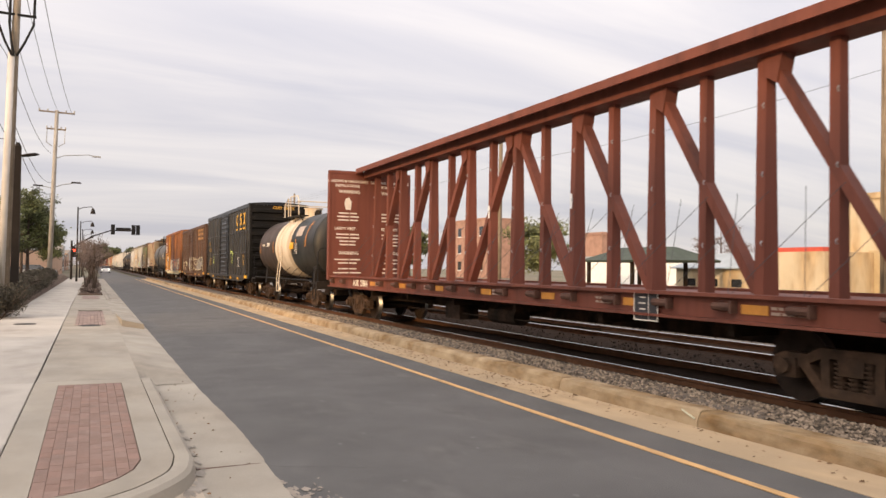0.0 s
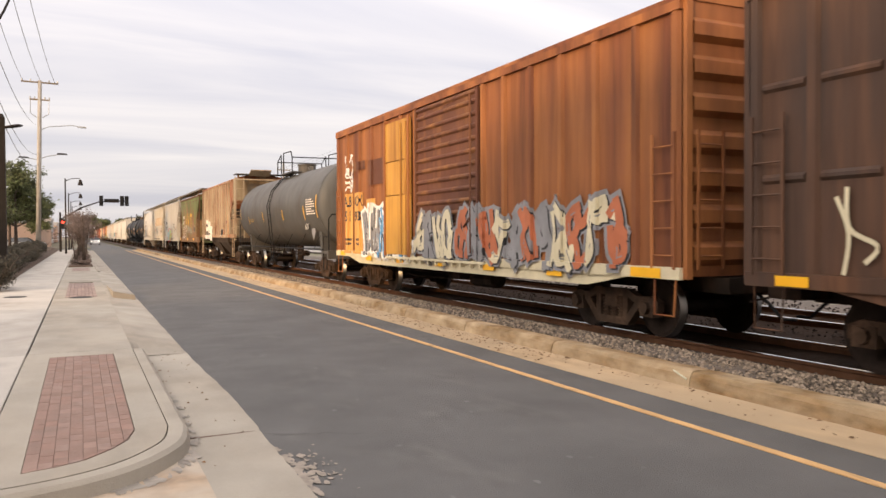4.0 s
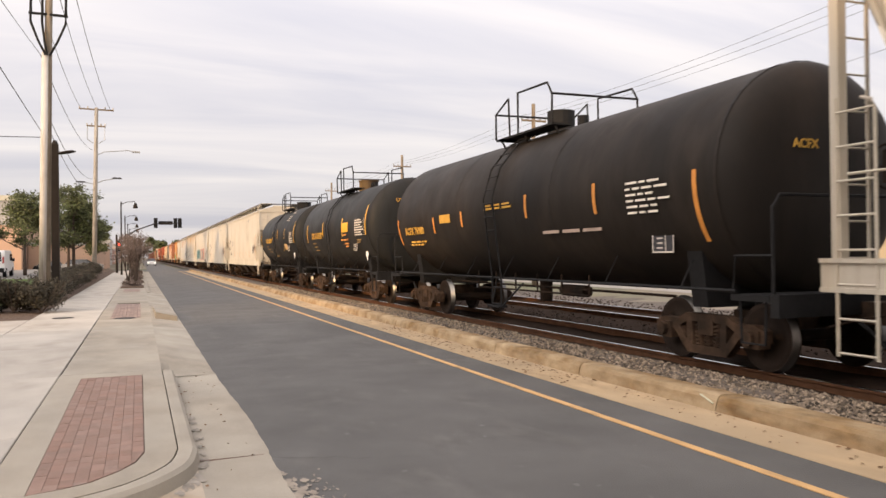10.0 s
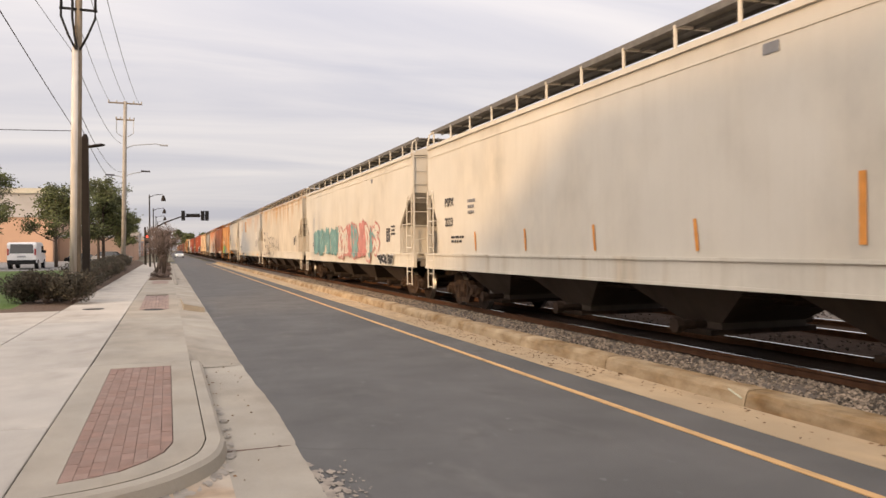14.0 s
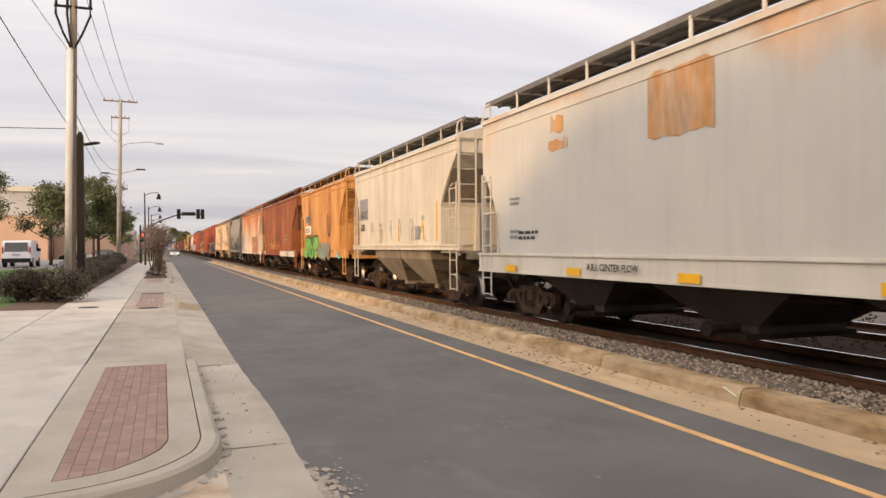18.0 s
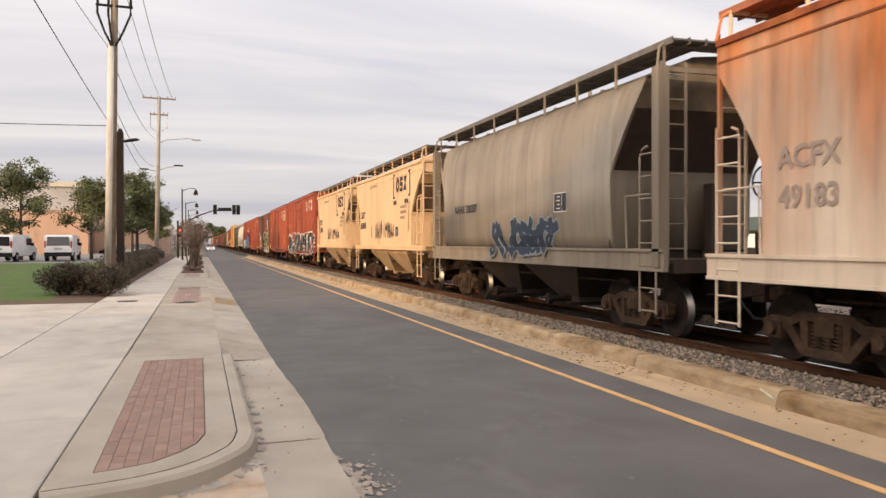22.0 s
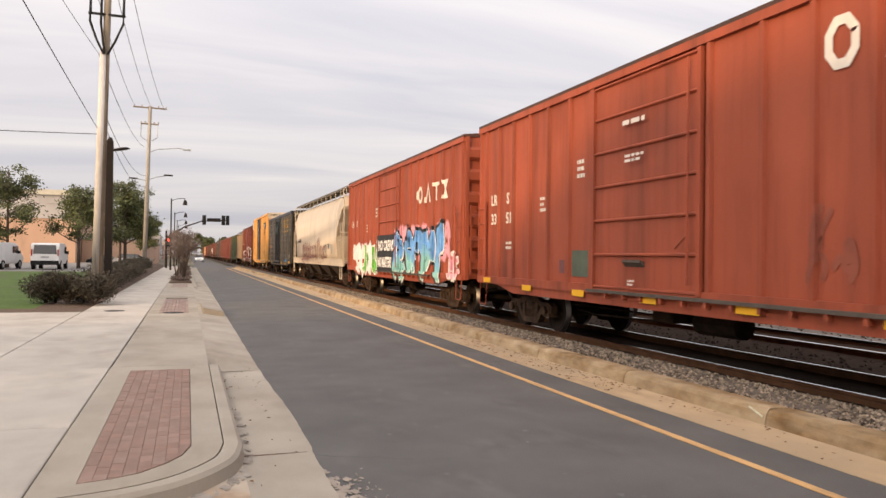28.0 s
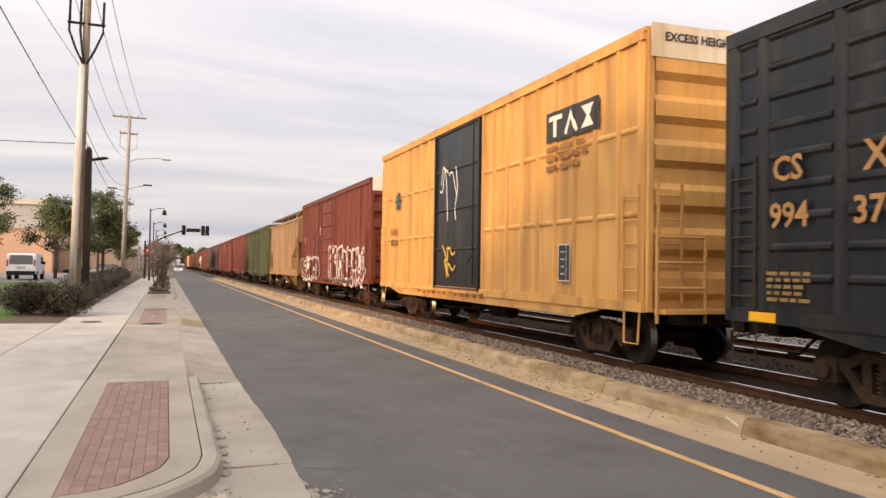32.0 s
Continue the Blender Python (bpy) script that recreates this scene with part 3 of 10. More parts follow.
def outline_tag(parent, y0, y1, z0, z1, material, seed, shapes=4, rings=1, x=-1.565, r=0.035, name="graffiti", label=""):
    """Large swelling outlines drawn in one spray-can line, one inside the other, with small filled wedges."""
    rng = random.Random(seed)
    bm = B(); w, h = (y0 - y1) / shapes, z1 - z0
    for k in range(shapes):
        cy, cz = y0 - (k + 0.5) * w, (z0 + z1) / 2 + rng.uniform(-0.06, 0.06) * h
        ph, lean, e = [rng.uniform(0, 6.28) for q in range(3)], rng.uniform(-0.3, 0.3), rng.uniform(0.5, 0.9)
        for q in range(rings):
            g0 = 1 - 0.26 * q
            pts = []
            for j in range(31):
                a = 2 * math.pi * j / 30; c, s = math.cos(a), math.sin(a)
                g = g0 * (1 + 0.16 * math.sin(2 * a + ph[0]) + 0.13 * math.sin(3 * a + ph[1]) + 0.05 * math.sin(7 * a + ph[2]))
                pts.append(Vector((cy + (math.copysign(abs(c) ** e, c) + lean * s) * g * w * 0.52, cz + math.copysign(abs(s) ** e, s) * g * h * 0.42)))
            ribbon(bm, pts, r * (1 - 0.25 * q), x - 0.0003 * (3 * k + q), 0)
        p = Vector((cy + rng.uniform(-0.2, 0.2) * w, cz + rng.uniform(-0.3, 0.2) * h))
        sheet(bm, [(x - 0.0003 * (3 * k + 3), p.x, p.y), (x - 0.0003 * (3 * k + 3), p.x + 0.1 * w, p.y + 0.16 * h), (x - 0.0003 * (3 * k + 3), p.x - 0.16 * w, p.y + 0.1 * h)], 0)
        st = rng.choice(((0.5, 0.5, 0.75, 0.05), (-0.5, 0.4, -0.7, -0.3)))
        ribbon(bm, [Vector((cy + st[0] * w, cz + st[1] * h * 0.8)), Vector((cy + st[2] * w, cz + st[3] * h)), Vector((cy + st[0] * w * 0.9, cz - 0.35 * h))], r * 0.8, x - 0.0003 * (3 * k + 4), 0)
    return part(name, bm, material, parent, label)


def tag(parent, y0, y1, z0, z1, material, seed, x=-1.565, r=0.03, glyphs=4, name="scrawl"):
    """A quick angular signature in one spray-can line."""
    rng = random.Random(seed)
    bm = B(); w, h = (y0 - y1) / glyphs, z1 - z0
    for k in range(glyphs):
        cy, lean = y0 - (k + 0.5) * w, rng.uniform(-0.3, 0.1)
        for q, st in enumerate(squiggle(rng, 2)):
            ribbon(bm, flow([Vector((cy - (a + lean * b) * w * 0.55 + rng.uniform(-0.05, 0.05) * w, (z0 + z1) / 2 + (b + rng.uniform(-0.15, 0.15)) * h * 0.5)) for a, b in st]), r, x - 0.0002 * (3 * k + q), 0)
    return part(name, bm, material, parent)


def scrawl(parent, y0, y1, z0, z1, material, seed, x=-1.565, r=0.02, turns=7, name="scrawl"):
    """A thin hand-drawn spray-can line."""
    return tag(parent, max(y0, y1), min(y0, y1), z0, z1, material, seed, x, r * 0.9, max(1, round(turns / 2)), name)


def mark_blocks(parent, y, z, shapes, w, h, gap, material, x=-1.575, foot=False, slant=0.0, heavy=0.115, name="emblem_block"):
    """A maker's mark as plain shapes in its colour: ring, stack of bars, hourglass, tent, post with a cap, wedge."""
    for k, shape in enumerate(shapes.split()):
        bm = B(); t = min(w, h) * heavy
        at = lambda u, v: Vector((-(u + slant * v) * w, v * h))
        lines, solid = [], []
        if shape == "ring":
            lines = [[(0.5 + 0.40 * math.cos(q), 0.5 + 0.42 * math.sin(q)) for q in [math.pi / 8 + j * math.pi / 4 for j in range(9)]]]
        elif shape == "stack":
            lines = [[(0.08, 0.90), (0.92, 0.90)], [(0.08, 0.5), (0.92, 0.5)], [(0.08, 0.10), (0.92, 0.10)], [(0.20, 0.52), (0.20, 0.88)], [(0.80, 0.12), (0.80, 0.48)]]
        elif shape == "hourglass":
            solid = [[(0.02, 1), (0.5, 0.40), (0.98, 1)], [(0.02, 0), (0.98, 0), (0.5, 0.60)]]
        elif shape == "tent":
            lines = [[(0.08, 0.0), (0.5, 0.92), (0.92, 0.0)]]
        elif shape == "tee":
            lines = [[(0.0, 0.90), (1.0, 0.90)], [(0.5, 0.86), (0.5, 0.0)]]
        elif shape == "wedge":
            lines, solid = [[(0.12, 0.0), (0.12, 1.0)]], [[(0.95, 1.0), (0.3, 0.5), (0.95, 0.0), (0.62, 0.5)]]
        for j, ln in enumerate(lines):
            ribbon(bm, [at(*q) for q in ln], t, -0.0004 * j, 0)
        for j, poly in enumerate(solid):
            sheet(bm, [(-0.002 - 0.0004 * j, *at(*q)) for q in poly])
        if foot:
            box(bm, 0, -w, -h * 0.42, 0.005, 0, -h * 0.24)
        part(name, bm, material, parent, "", (x, y - k * (w + gap), z))


SKIN = {}   # how far each car's street side stands out: breaks along y, breaks along z, depth(y, z)


# ---- boxcar ----
def boxcar(label, length, material, roof_mat=None, door_y=0.0, door_w=3.1, door_mat=None, door_ribs=6, posts=9, post_w=0.09, rows=0, height=4.72, sill=1.0, end_ribs=6, reflect=True, end_mat=None, skirt=None, name="boxcar", truck_tint=None, cap=None, horiz=False, rail=None, post_at=None):
    """Origin on the rails at mid-length; the street side faces -x."""
    car = thing(name, label, "boxcar", "freight cars of the train")
    h, w, z0, z1 = length / 2, 1.50, sill, height - 0.17
    roof_mat, end_mat = roof_mat or material, end_mat or material
    bm = B()
    loft(bm, [[(-w, y, z0), (w, y, z0), (w, y, z1), (-w, y, z1)] for y in (-h, h)])
    part("body_sheet", bm, material, car)
    # roof: low arch with cross ribs and an eave
    bm = B()
    arc = [(-w - 0.05, z1), (-w - 0.05, z1 + 0.07), (-0.9, z1 + 0.13), (0, z1 + 0.17), (0.9, z1 + 0.13), (w + 0.05, z1 + 0.07), (w + 0.05, z1)]
    loft(bm, [[(x, y, z) for x, z in arc] for y in (-h - 0.03, h + 0.03)])
    for k in range(14):
        y = -h + (k + 0.5) * length / 14
        loft(bm, [[(x * 0.93, y + d, z + 0.014) for x, z in arc[1:-1]] + [(w * 0.93, y + d, z1 + 0.03), (-w * 0.93, y + d, z1 + 0.03)] for d in (-0.05, 0.05)])
    part("roof", bm, roof_mat, car)
    # side posts
    pm = mesh_of("post %.2f %.2f %s" % (z1 - z0, post_w, material.name), lambda: loft(B(), [[(0.01, -post_w, z), (-0.055, -post_w * 0.6, z), (-0.055, post_w * 0.6, z), (0.01, post_w, z)] for z in (0.12, z1 - z0 - 0.12)]))
    d0, d1 = door_y - door_w / 2, door_y + door_w / 2
    ys = []
    for a, b in ((-h, d0), (d1, h)):
        n = max(2, round(posts * (b - a) / (length - door_w)))
        ys += [p for p in post_at if a < p < b] if post_at else [a + (b - a) * k / n for k in range(1, n)]
        ys += [a + 0.12, b - 0.12]
    for y in ys:
        part("side_post", pm, material, car, "", (-w, y, z0))
        if posts:
            o = part("side_post", pm, material, car, "", (w, y, z0)); o.rotation_euler = (0, 0, math.pi)
    if rows:
        pan = (z1 - z0 - 0.3) / rows
        for k in range(rows - 1 if not horiz else rows):
            z = z0 + 0.15 + pan * (k + 1)
            for y, yb in zip(sorted(ys), sorted(ys)[1:]):
                if yb - y > 0.3 and not (d0 - 0.2 < (y + yb) / 2 < d1 + 0.2):
                    half = round((yb - y) / 2 - post_w - 0.02, 2)
                    bead = mesh_of("bead %.2f %s" % (half, material.name), lambda: loft(B(), [[(0.01, yy, -0.07), (-0.035, yy, -0.02), (-0.035, yy, 0.02), (0.01, yy, 0.07)] for yy in (-half, half)]))
                    part("panel_bead", bead, material, car, "", (-w, (y + yb) / 2, z))
    # top and bottom chords
    for s in (-1, 1):
        xa, xb = sorted((s * (w - 0.01), s * (w + 0.065)))
        part("top_chord", box(B(), xa, -h, z1 - 0.13, xb, h, z1), material, car)
        bm = B()
        part("side_sill", box(B(), xa, -h, z0 - 0.04, xb, h, z0 + 0.13), skirt or material, car)
        loft(bm, [[(x, y, z) for y, z in ((-h + 1.1, z0 - 0.03), (-h + 2.2, z0 - 0.22), (h - 2.2, z0 - 0.22), (h - 1.1, z0 - 0.03))] for x in (s * (w - 0.02), s * (w + 0.03))])
        part("sill_skirt", bm, skirt or material, car)
    # door with its ribs and locking bar
    bm = B()
    dz0, dz1 = z0 + 0.06, z1 - 0.16
    box(bm, -0.03, -door_w / 2, 0, 0.0, door_w / 2, dz1 - dz0)
    door = part("sliding_door", bm, door_mat or material, car, "", (-w - 0.012, door_y, dz0))
    hh = 0.035 if door_ribs < 10 else 0.06
    dm = door_mat or material
    rib = mesh_of("door rib %.2f %.3f %s" % (door_w, hh, dm.name), lambda: loft(B(), [[(-0.028, y, -hh), (-0.075, y, -hh * 0.3), (-0.075, y, hh * 0.3), (-0.028, y, hh)] for y in (-door_w / 2 + 0.085, door_w / 2 - 0.085)]))
    stile = mesh_of("door stile %.2f %s" % (dz1 - dz0, dm.name), lambda: box(B(), -0.085, -0.04, 0, 0, 0.04, dz1 - dz0))
    for k in range(door_ribs + 1):
        part("door_rib", rib, dm, door, "", (0, 0, min(max((dz1 - dz0) * k / door_ribs, hh), dz1 - dz0 - hh)))
    for y in (-door_w / 2 + 0.04, door_w / 2 - 0.04):
        part("door_stile", stile, dm, door, "", (0, y, 0))
    bm = B()
    tube(bm, [(-0.12, -door_w / 2 + 0.25, 0.15), (-0.12, -door_w / 2 + 0.25, dz1 - dz0 - 0.1)], 0.022, 6)
    tube(bm, [(-0.12, -door_w / 2 + 0.25, 0.9), (-0.15, -door_w / 2 + 0.5, 0.7)], 0.02, 5)
    part("locking_bar", bm, door_mat or material, door)
    bm = B()
    way = -1 if rail else 1
    ya, yb = sorted((-way * (door_w * 0.5 + 0.2), way * door_w * (1.62 if rail else 1.1)))
    box(bm, -0.13, ya, -0.07, 0, yb, -0.02)
    part("door_rail", bm, rail or skirt or material, car, "", (-w - 0.01, door_y - 0.1, dz0))
    bk = mesh_of("rail bracket %s" % (skirt or material).name, lambda: box(B(), -0.12, 0, -0.16, 0, 0.06, -0.07))
    for k in range(12):
        part("rail_bracket", bk, skirt or material, car, "", (-w - 0.01, door_y - 0.1 + ya + 0.15 + k * (yb - ya - 0.3) / 12, dz0))
    # corrugated ends
    for s in (-1, 1):
        bm = B()
        step = (z1 - z0 - 0.2) / end_ribs
        prof = [(0, z0)]
        for k in range(end_ribs):
            z = z0 + 0.15 + k * step
            prof += [(0, z), (0.10, z + step * 0.16), (0.10, z + step * 0.5), (0, z + step * 0.66)]
        prof += [(0, z1)]
        loft(bm, [[(x, s * (h + 0.01 + o), z) for o, z in prof] for x in (-w + 0.1, w - 0.1)], close=False, caps=False)
        for x in (-w + 0.05, w - 0.05):
            box(bm, x - 0.05, s * h - 0.02 + (0 if s > 0 else -0.06), z0 - 0.03, x + 0.05, s * h + 0.02 + (0.06 if s > 0 else 0), z1)
        sheet(bm, [(-w, s * (h + 0.005), z1 - 0.01), (w, s * (h + 0.005), z1 - 0.01), (w, s * (h + 0.005), z1 + 0.07), (0, s * (h + 0.005), z1 + 0.17), (-w, s * (h + 0.005), z1 + 0.07)])
        part("corrugated_end", bm, end_mat, car)
        if cap:
            bm = B(); box(bm, -w + 0.02, s * (h + 0.115) - 0.01, z1 - 0.42, w - 0.02, s * (h + 0.115) + 0.01, z1 + 0.12)
            part("white_end_band", bm, cap, car, "white painted end band")
        add_ladder(car, -w - 0.07, s * (h - 0.33), z0 + 0.1, 1.9, 0.46, 5, end_mat, name="side_ladder")
        add_ladder(car, -w + 0.35, s * (h + 0.16), z0 + 0.1, 1.9, 0.44, 5, end_mat, across=True, name="end_ladder")
        bm = B()
        tube(bm, [(-w - 0.02, s * (h - 0.55), z0), (-w - 0.04, s * (h - 0.53), 0.45), (-w - 0.04, s * (h - 0.13), 0.45), (-w - 0.02, s * (h - 0.11), z0)], 0.018, 5)
        part("stirrup_step", bm, end_mat, car)
        bm = B(); box(bm, -0.9, s * h - 0.25, z0 - 0.24, 0.9, s * h + 0.25, z0 - 0.02)
        part("end_sill", bm, STEEL_DK, car)
    if reflect:
        n = 7
        for k in range(n):
            plate(car, "reflector", -h + 0.7 + k * (length - 1.4) / (n - 1), z0 + (0.04 if k in (0, n - 1) else -0.06), 0.46 if k not in (0,) else 0.66, 0.12 if k else 0.14, REFLECT, -w - 0.075)
    near = [p for p in sorted(ys)]

    def depth(y, z):
        if d0 - 0.01 < y < d1 + 0.01 and dz0 < z < dz1:
            return 1.60
        if z < z0 + 0.13 or z > z1 - 0.13:
            return 1.568 if z > z0 - 0.04 else 1.532
        return 1.558 if any(abs(y - p) < post_w + 0.006 for p in near) else (1.537 if rows else 1.502)
    SKIN[car.name] = ([d0 - 0.01, d1 + 0.01] + [p + q * (post_w + 0.006) for p in near for q in (-1, 1)], [z0 - 0.04, dz0, z0 + 0.13, z1 - 0.13, dz1], depth)
    add_brake_wheel(car, h + 0.25, 2.6)
    underframe(car, h, z0)
    add_trucks(car, h - 2.15, truck_tint)
    add_couplers(car, h + 0.1, h)
    return car


def underframe(car, h, z0):
    bm = B()
    box(bm, -0.35, -h, z0 - 0.30, 0.35, h, z0 - 0.02)
    for y in (-h * 0.5, -h * 0.2, h * 0.15, h * 0.45):
        box(bm, -1.45, y - 0.06, z0 - 0.18, 1.45, y + 0.06, z0 - 0.02)
    part("centre_sill", bm, STEEL_DK, car)
    part("air_reservoir", tube(B(), [(-0.75, -1.3, 0.62), (-0.75, -0.3, 0.62)], 0.20, 10), STEEL_DK, car)
    part("brake_valve", box(B(), -0.95, 0.2, 0.55, -0.55, 0.8, 0.92), STEEL_DK, car)
    part("brake_pipe", tube(B(), [(-0.6, -h + 3.4, 0.62), (-0.6, h - 3.4, 0.62)], 0.02, 5), STEEL_DK, car)
    part("brake_rod", tube(B(), [(-0.85, 0.5, 0.55), (-0.85, 3.0, 0.50), (-0.4, h - 3.2, 0.5)], 0.02, 5), STEEL_DK, car)


# ---- covered hopper ----
def side_ladder(car, x, y, s, sill, material):
    """Two stiles and wide-set rungs at a hopper's corner, from low over the ground to mid height; s: which end."""
    bent = mesh_of("bent stile %s" % material.name, lambda: tube(B(), [(0, -0.49, 0.46), (0, -0.49, 3.05), (0.01, -0.44, 3.17), (0.03, -0.30, 3.22)], 0.020, 6))
    stile = mesh_of("side stile %s" % material.name, lambda: tube(B(), [(0, 0, 0.46), (0, 0, 3.25)], 0.020, 6))
    rung = mesh_of("side rung %s" % material.name, lambda: tube(B(), [(0, -0.49, 0), (0, 0, 0)], 0.014, 5))
    foot = mesh_of("ladder bracket %s" % material.name, lambda: box(B(), 0, -0.03, -0.06, 0.05, 0.03, 0.02))
    o = part("side_ladder", bent, material, car, "", (x, y, 0)); o.scale = (1, s, 1)
    part("stile", stile, material, o)
    for k in range(8):
        part("rung", rung, material, o, "", (0, 0, 0.50 + 0.37 * k))
    for q in (-0.49, 0):
        part("bracket", foot, material, o, "", (0, q, sill))


def hopper(label, length, material, kind="flat", bays=3, eave=4.35, sill=1.30, notch=2.1, notch_z=3.0, roof_mat=None, board_mat=None, posts=0, frame_mat=None, slope_mat=None, sill_mat=None, truck_tint=None, bay_mat=None, name="covered_hopper", sill_h=0.34, boards=True, jump=0.48, end_in=None, end_mat=None, corner=0.028):
    """A covered hopper: a long body whose sides are cut back at the ends over sloping sheets, bays underneath, running boards on top."""
    car = thing(name, label, "hopper car", "freight cars of the train")
    h, w = length / 2, 1.52
    roof_mat, frame_mat, sill_mat = roof_mat or material, frame_mat or material, sill_mat or material
    slope_mat = slope_mat or material
    if kind == "round":
        side = [(0.0, 0.93), (0.10, 0.985), (0.25, 1.0), (0.55, 1.0), (0.78, 0.965), (0.92, 0.90), (1.0, 0.83)]
        crown = [(0.30, 0.42), (0.36, 0.0)]
    else:
        side = [(0.0, 1.0), (0.5, 1.0), (0.985, 1.0), (1.0, 0.975)]
        crown = [(0.14, 0.80), (0.26, 0.4), (0.30, 0.0)]
    zs = sill + 0.06
    # the cut-back: the side's lower edge at station y
    def cut(f):
        """f: 0 at the inner end of the notch, 1 at the car's end; a curved edge, straight on the vee-ended cars."""
        j, e = (jump, 0.9) if kind == "vee" else (0.44, 0.75)
        return zs + (notch_z - zs) * (j + (1 - j) * f ** e)
    inner = h - notch
    body_end = h - (end_in or (0.24 if kind != "round" else 0.55))
    # the brake end, towards -y, is cut back further than the other
    far_in = h - notch * 0.62
    steps = (1, 0.9, 0.8, 0.65, 0.5, 0.35, 0.2, 0.1, 0.04, 0)
    stations = [(-inner - (body_end - inner) * f, cut(f)) for f in steps] + [(-inner, zs), (far_in, zs)] + [(far_in + (body_end - far_in) * f, cut(f)) for f in steps[::-1]]
    def section(y, zb):
        pts = []
        for f, k in side:
            z = max(zs + (eave - zs) * f, zb if f < 0.98 else 0)
            kk = k
            pts.append((w * kk, y, min(z, eave)))
        for dz, k in crown:
            pts.append((w * k, y, eave + dz))
        left = [(-x, yy, z) for x, yy, z in pts[::-1]]
        if pts[-1][0] == 0:
            left = left[1:]
        return [(x, yy, z) for x, yy, z in pts] + left
    bm = B()
    loft(bm, [section(y, z) for y, z in stations], smooth=False)
    part("body_shell", bm, material, car, smooth=(kind == "round"))
    # eave rail and side posts
    if kind != "round":
        for s in (-1, 1):
            a, b = sorted((s * (w - 0.02), s * (w + 0.05)))
            part("eave_rail", box(B(), a, -body_end, eave - 0.10, b, body_end, eave - 0.01), roof_mat, car)
            part("eave_bead", box(B(), min(s * w, s * (w + 0.014)), -body_end, eave - 0.34, max(s * w, s * (w + 0.014)), body_end, eave - 0.31), roof_mat, car)
    for k in range(posts):
        y = -inner + (2 * inner) * k / (posts - 1)
        pm = mesh_of("hopper post %s" % material.name, lambda: loft(B(), [[(0.01, -0.07, z), (-0.075, -0.05, z), (-0.075, 0.05, z), (0.01, 0.07, z)] for z in (0.02, eave - zs - 0.1)]))
        part("side_post", pm, frame_mat, car, "", (-w, y, zs))
    # side sill
    for s in (-1, 1):
        z2, z3 = sill - sill_h + 0.07, sill + 0.10
        prof = [(w - 0.06, z2), (w + 0.05, z2), (w + 0.05, z2 + 0.05), (w + 0.03, z2 + 0.05), (w + 0.03, z3 - 0.05), (w + 0.06, z3 - 0.05), (w + 0.06, z3), (w - 0.06, z3)]
        part("side_sill", loft(B(), [[(s * x, y, z) for x, z in prof] for y in (-h + 0.02, h - 0.02)]), sill_mat, car)
    # slope sheets and end frame
    for s, inner in ((-1, inner), (1, far_in)):
        top_z, knee, yb = notch_z + 0.06, sill + 0.46 * (notch_z - sill), inner - 0.06
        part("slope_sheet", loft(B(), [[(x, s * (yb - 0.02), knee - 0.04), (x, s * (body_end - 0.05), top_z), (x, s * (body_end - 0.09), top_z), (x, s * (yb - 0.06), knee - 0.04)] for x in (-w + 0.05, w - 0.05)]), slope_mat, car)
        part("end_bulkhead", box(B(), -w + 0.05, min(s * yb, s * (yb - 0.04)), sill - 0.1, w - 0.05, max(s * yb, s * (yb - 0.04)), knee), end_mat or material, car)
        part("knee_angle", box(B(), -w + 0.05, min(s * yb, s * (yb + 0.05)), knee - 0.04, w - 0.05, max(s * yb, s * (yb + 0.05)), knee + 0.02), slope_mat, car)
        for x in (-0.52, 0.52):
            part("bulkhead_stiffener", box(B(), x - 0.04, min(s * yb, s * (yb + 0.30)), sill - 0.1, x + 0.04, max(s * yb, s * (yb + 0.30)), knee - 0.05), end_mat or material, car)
        bm = B()
        for x in (-w + 0.04, w - 0.04):
            box(bm, x - corner, s * (h - 0.22) - corner, sill - 0.2, x + corner, s * (h - 0.22) + corner, eave + 0.02)
        box(bm, -w, s * (h - 0.22) - 0.03, eave - 0.06, w, s * (h - 0.22) + 0.03, eave + 0.02)
        part("end_frame", bm, frame_mat, car)
        part("end_platform", box(B(), -w, min(s * (h - 1.5), s * (h - 0.12)), sill - 0.14, w, max(s * (h - 1.5), s * (h - 0.12)), sill - 0.08), slope_mat, car)
        part("end_sill", box(B(), -1.3, s * (h - 0.16) - 0.05, sill - 0.30, 1.3, s * (h - 0.16) + 0.05, sill - 0.10), slope_mat, car)
        side_ladder(car, -w - 0.03, s * (h - 0.24), s, sill, frame_mat)
        add_ladder(car, -w + 0.27, s * (h - 0.20), sill - 0.1, eave - sill + 0.2, 0.46, 8, frame_mat, across=True, name="end_ladder")
        bm = B()
        tube(bm, [(-w - 0.02, s * (h - 0.22), eave + 0.0), (-w + 0.04, s * (h - 0.26), eave + 0.34), (-w + 0.22, s * (h - 0.30), eave + 0.46), (-w + 0.8, s * (h - 0.30), eave + 0.46)], 0.024, 5)
        if boards:
            part("grab_rail", bm, frame_mat, car)
        else:
            bm.free()
        part("grab_rail", tube(B(), [(-w - 0.03, s * (h - 1.15), sill + 0.1), (-w - 0.06, s * (h - 1.15), sill + 1.0), (-w - 0.03, s * (h - 0.4), sill + 1.0)], 0.018, 5), frame_mat, car)
    inner = h - notch
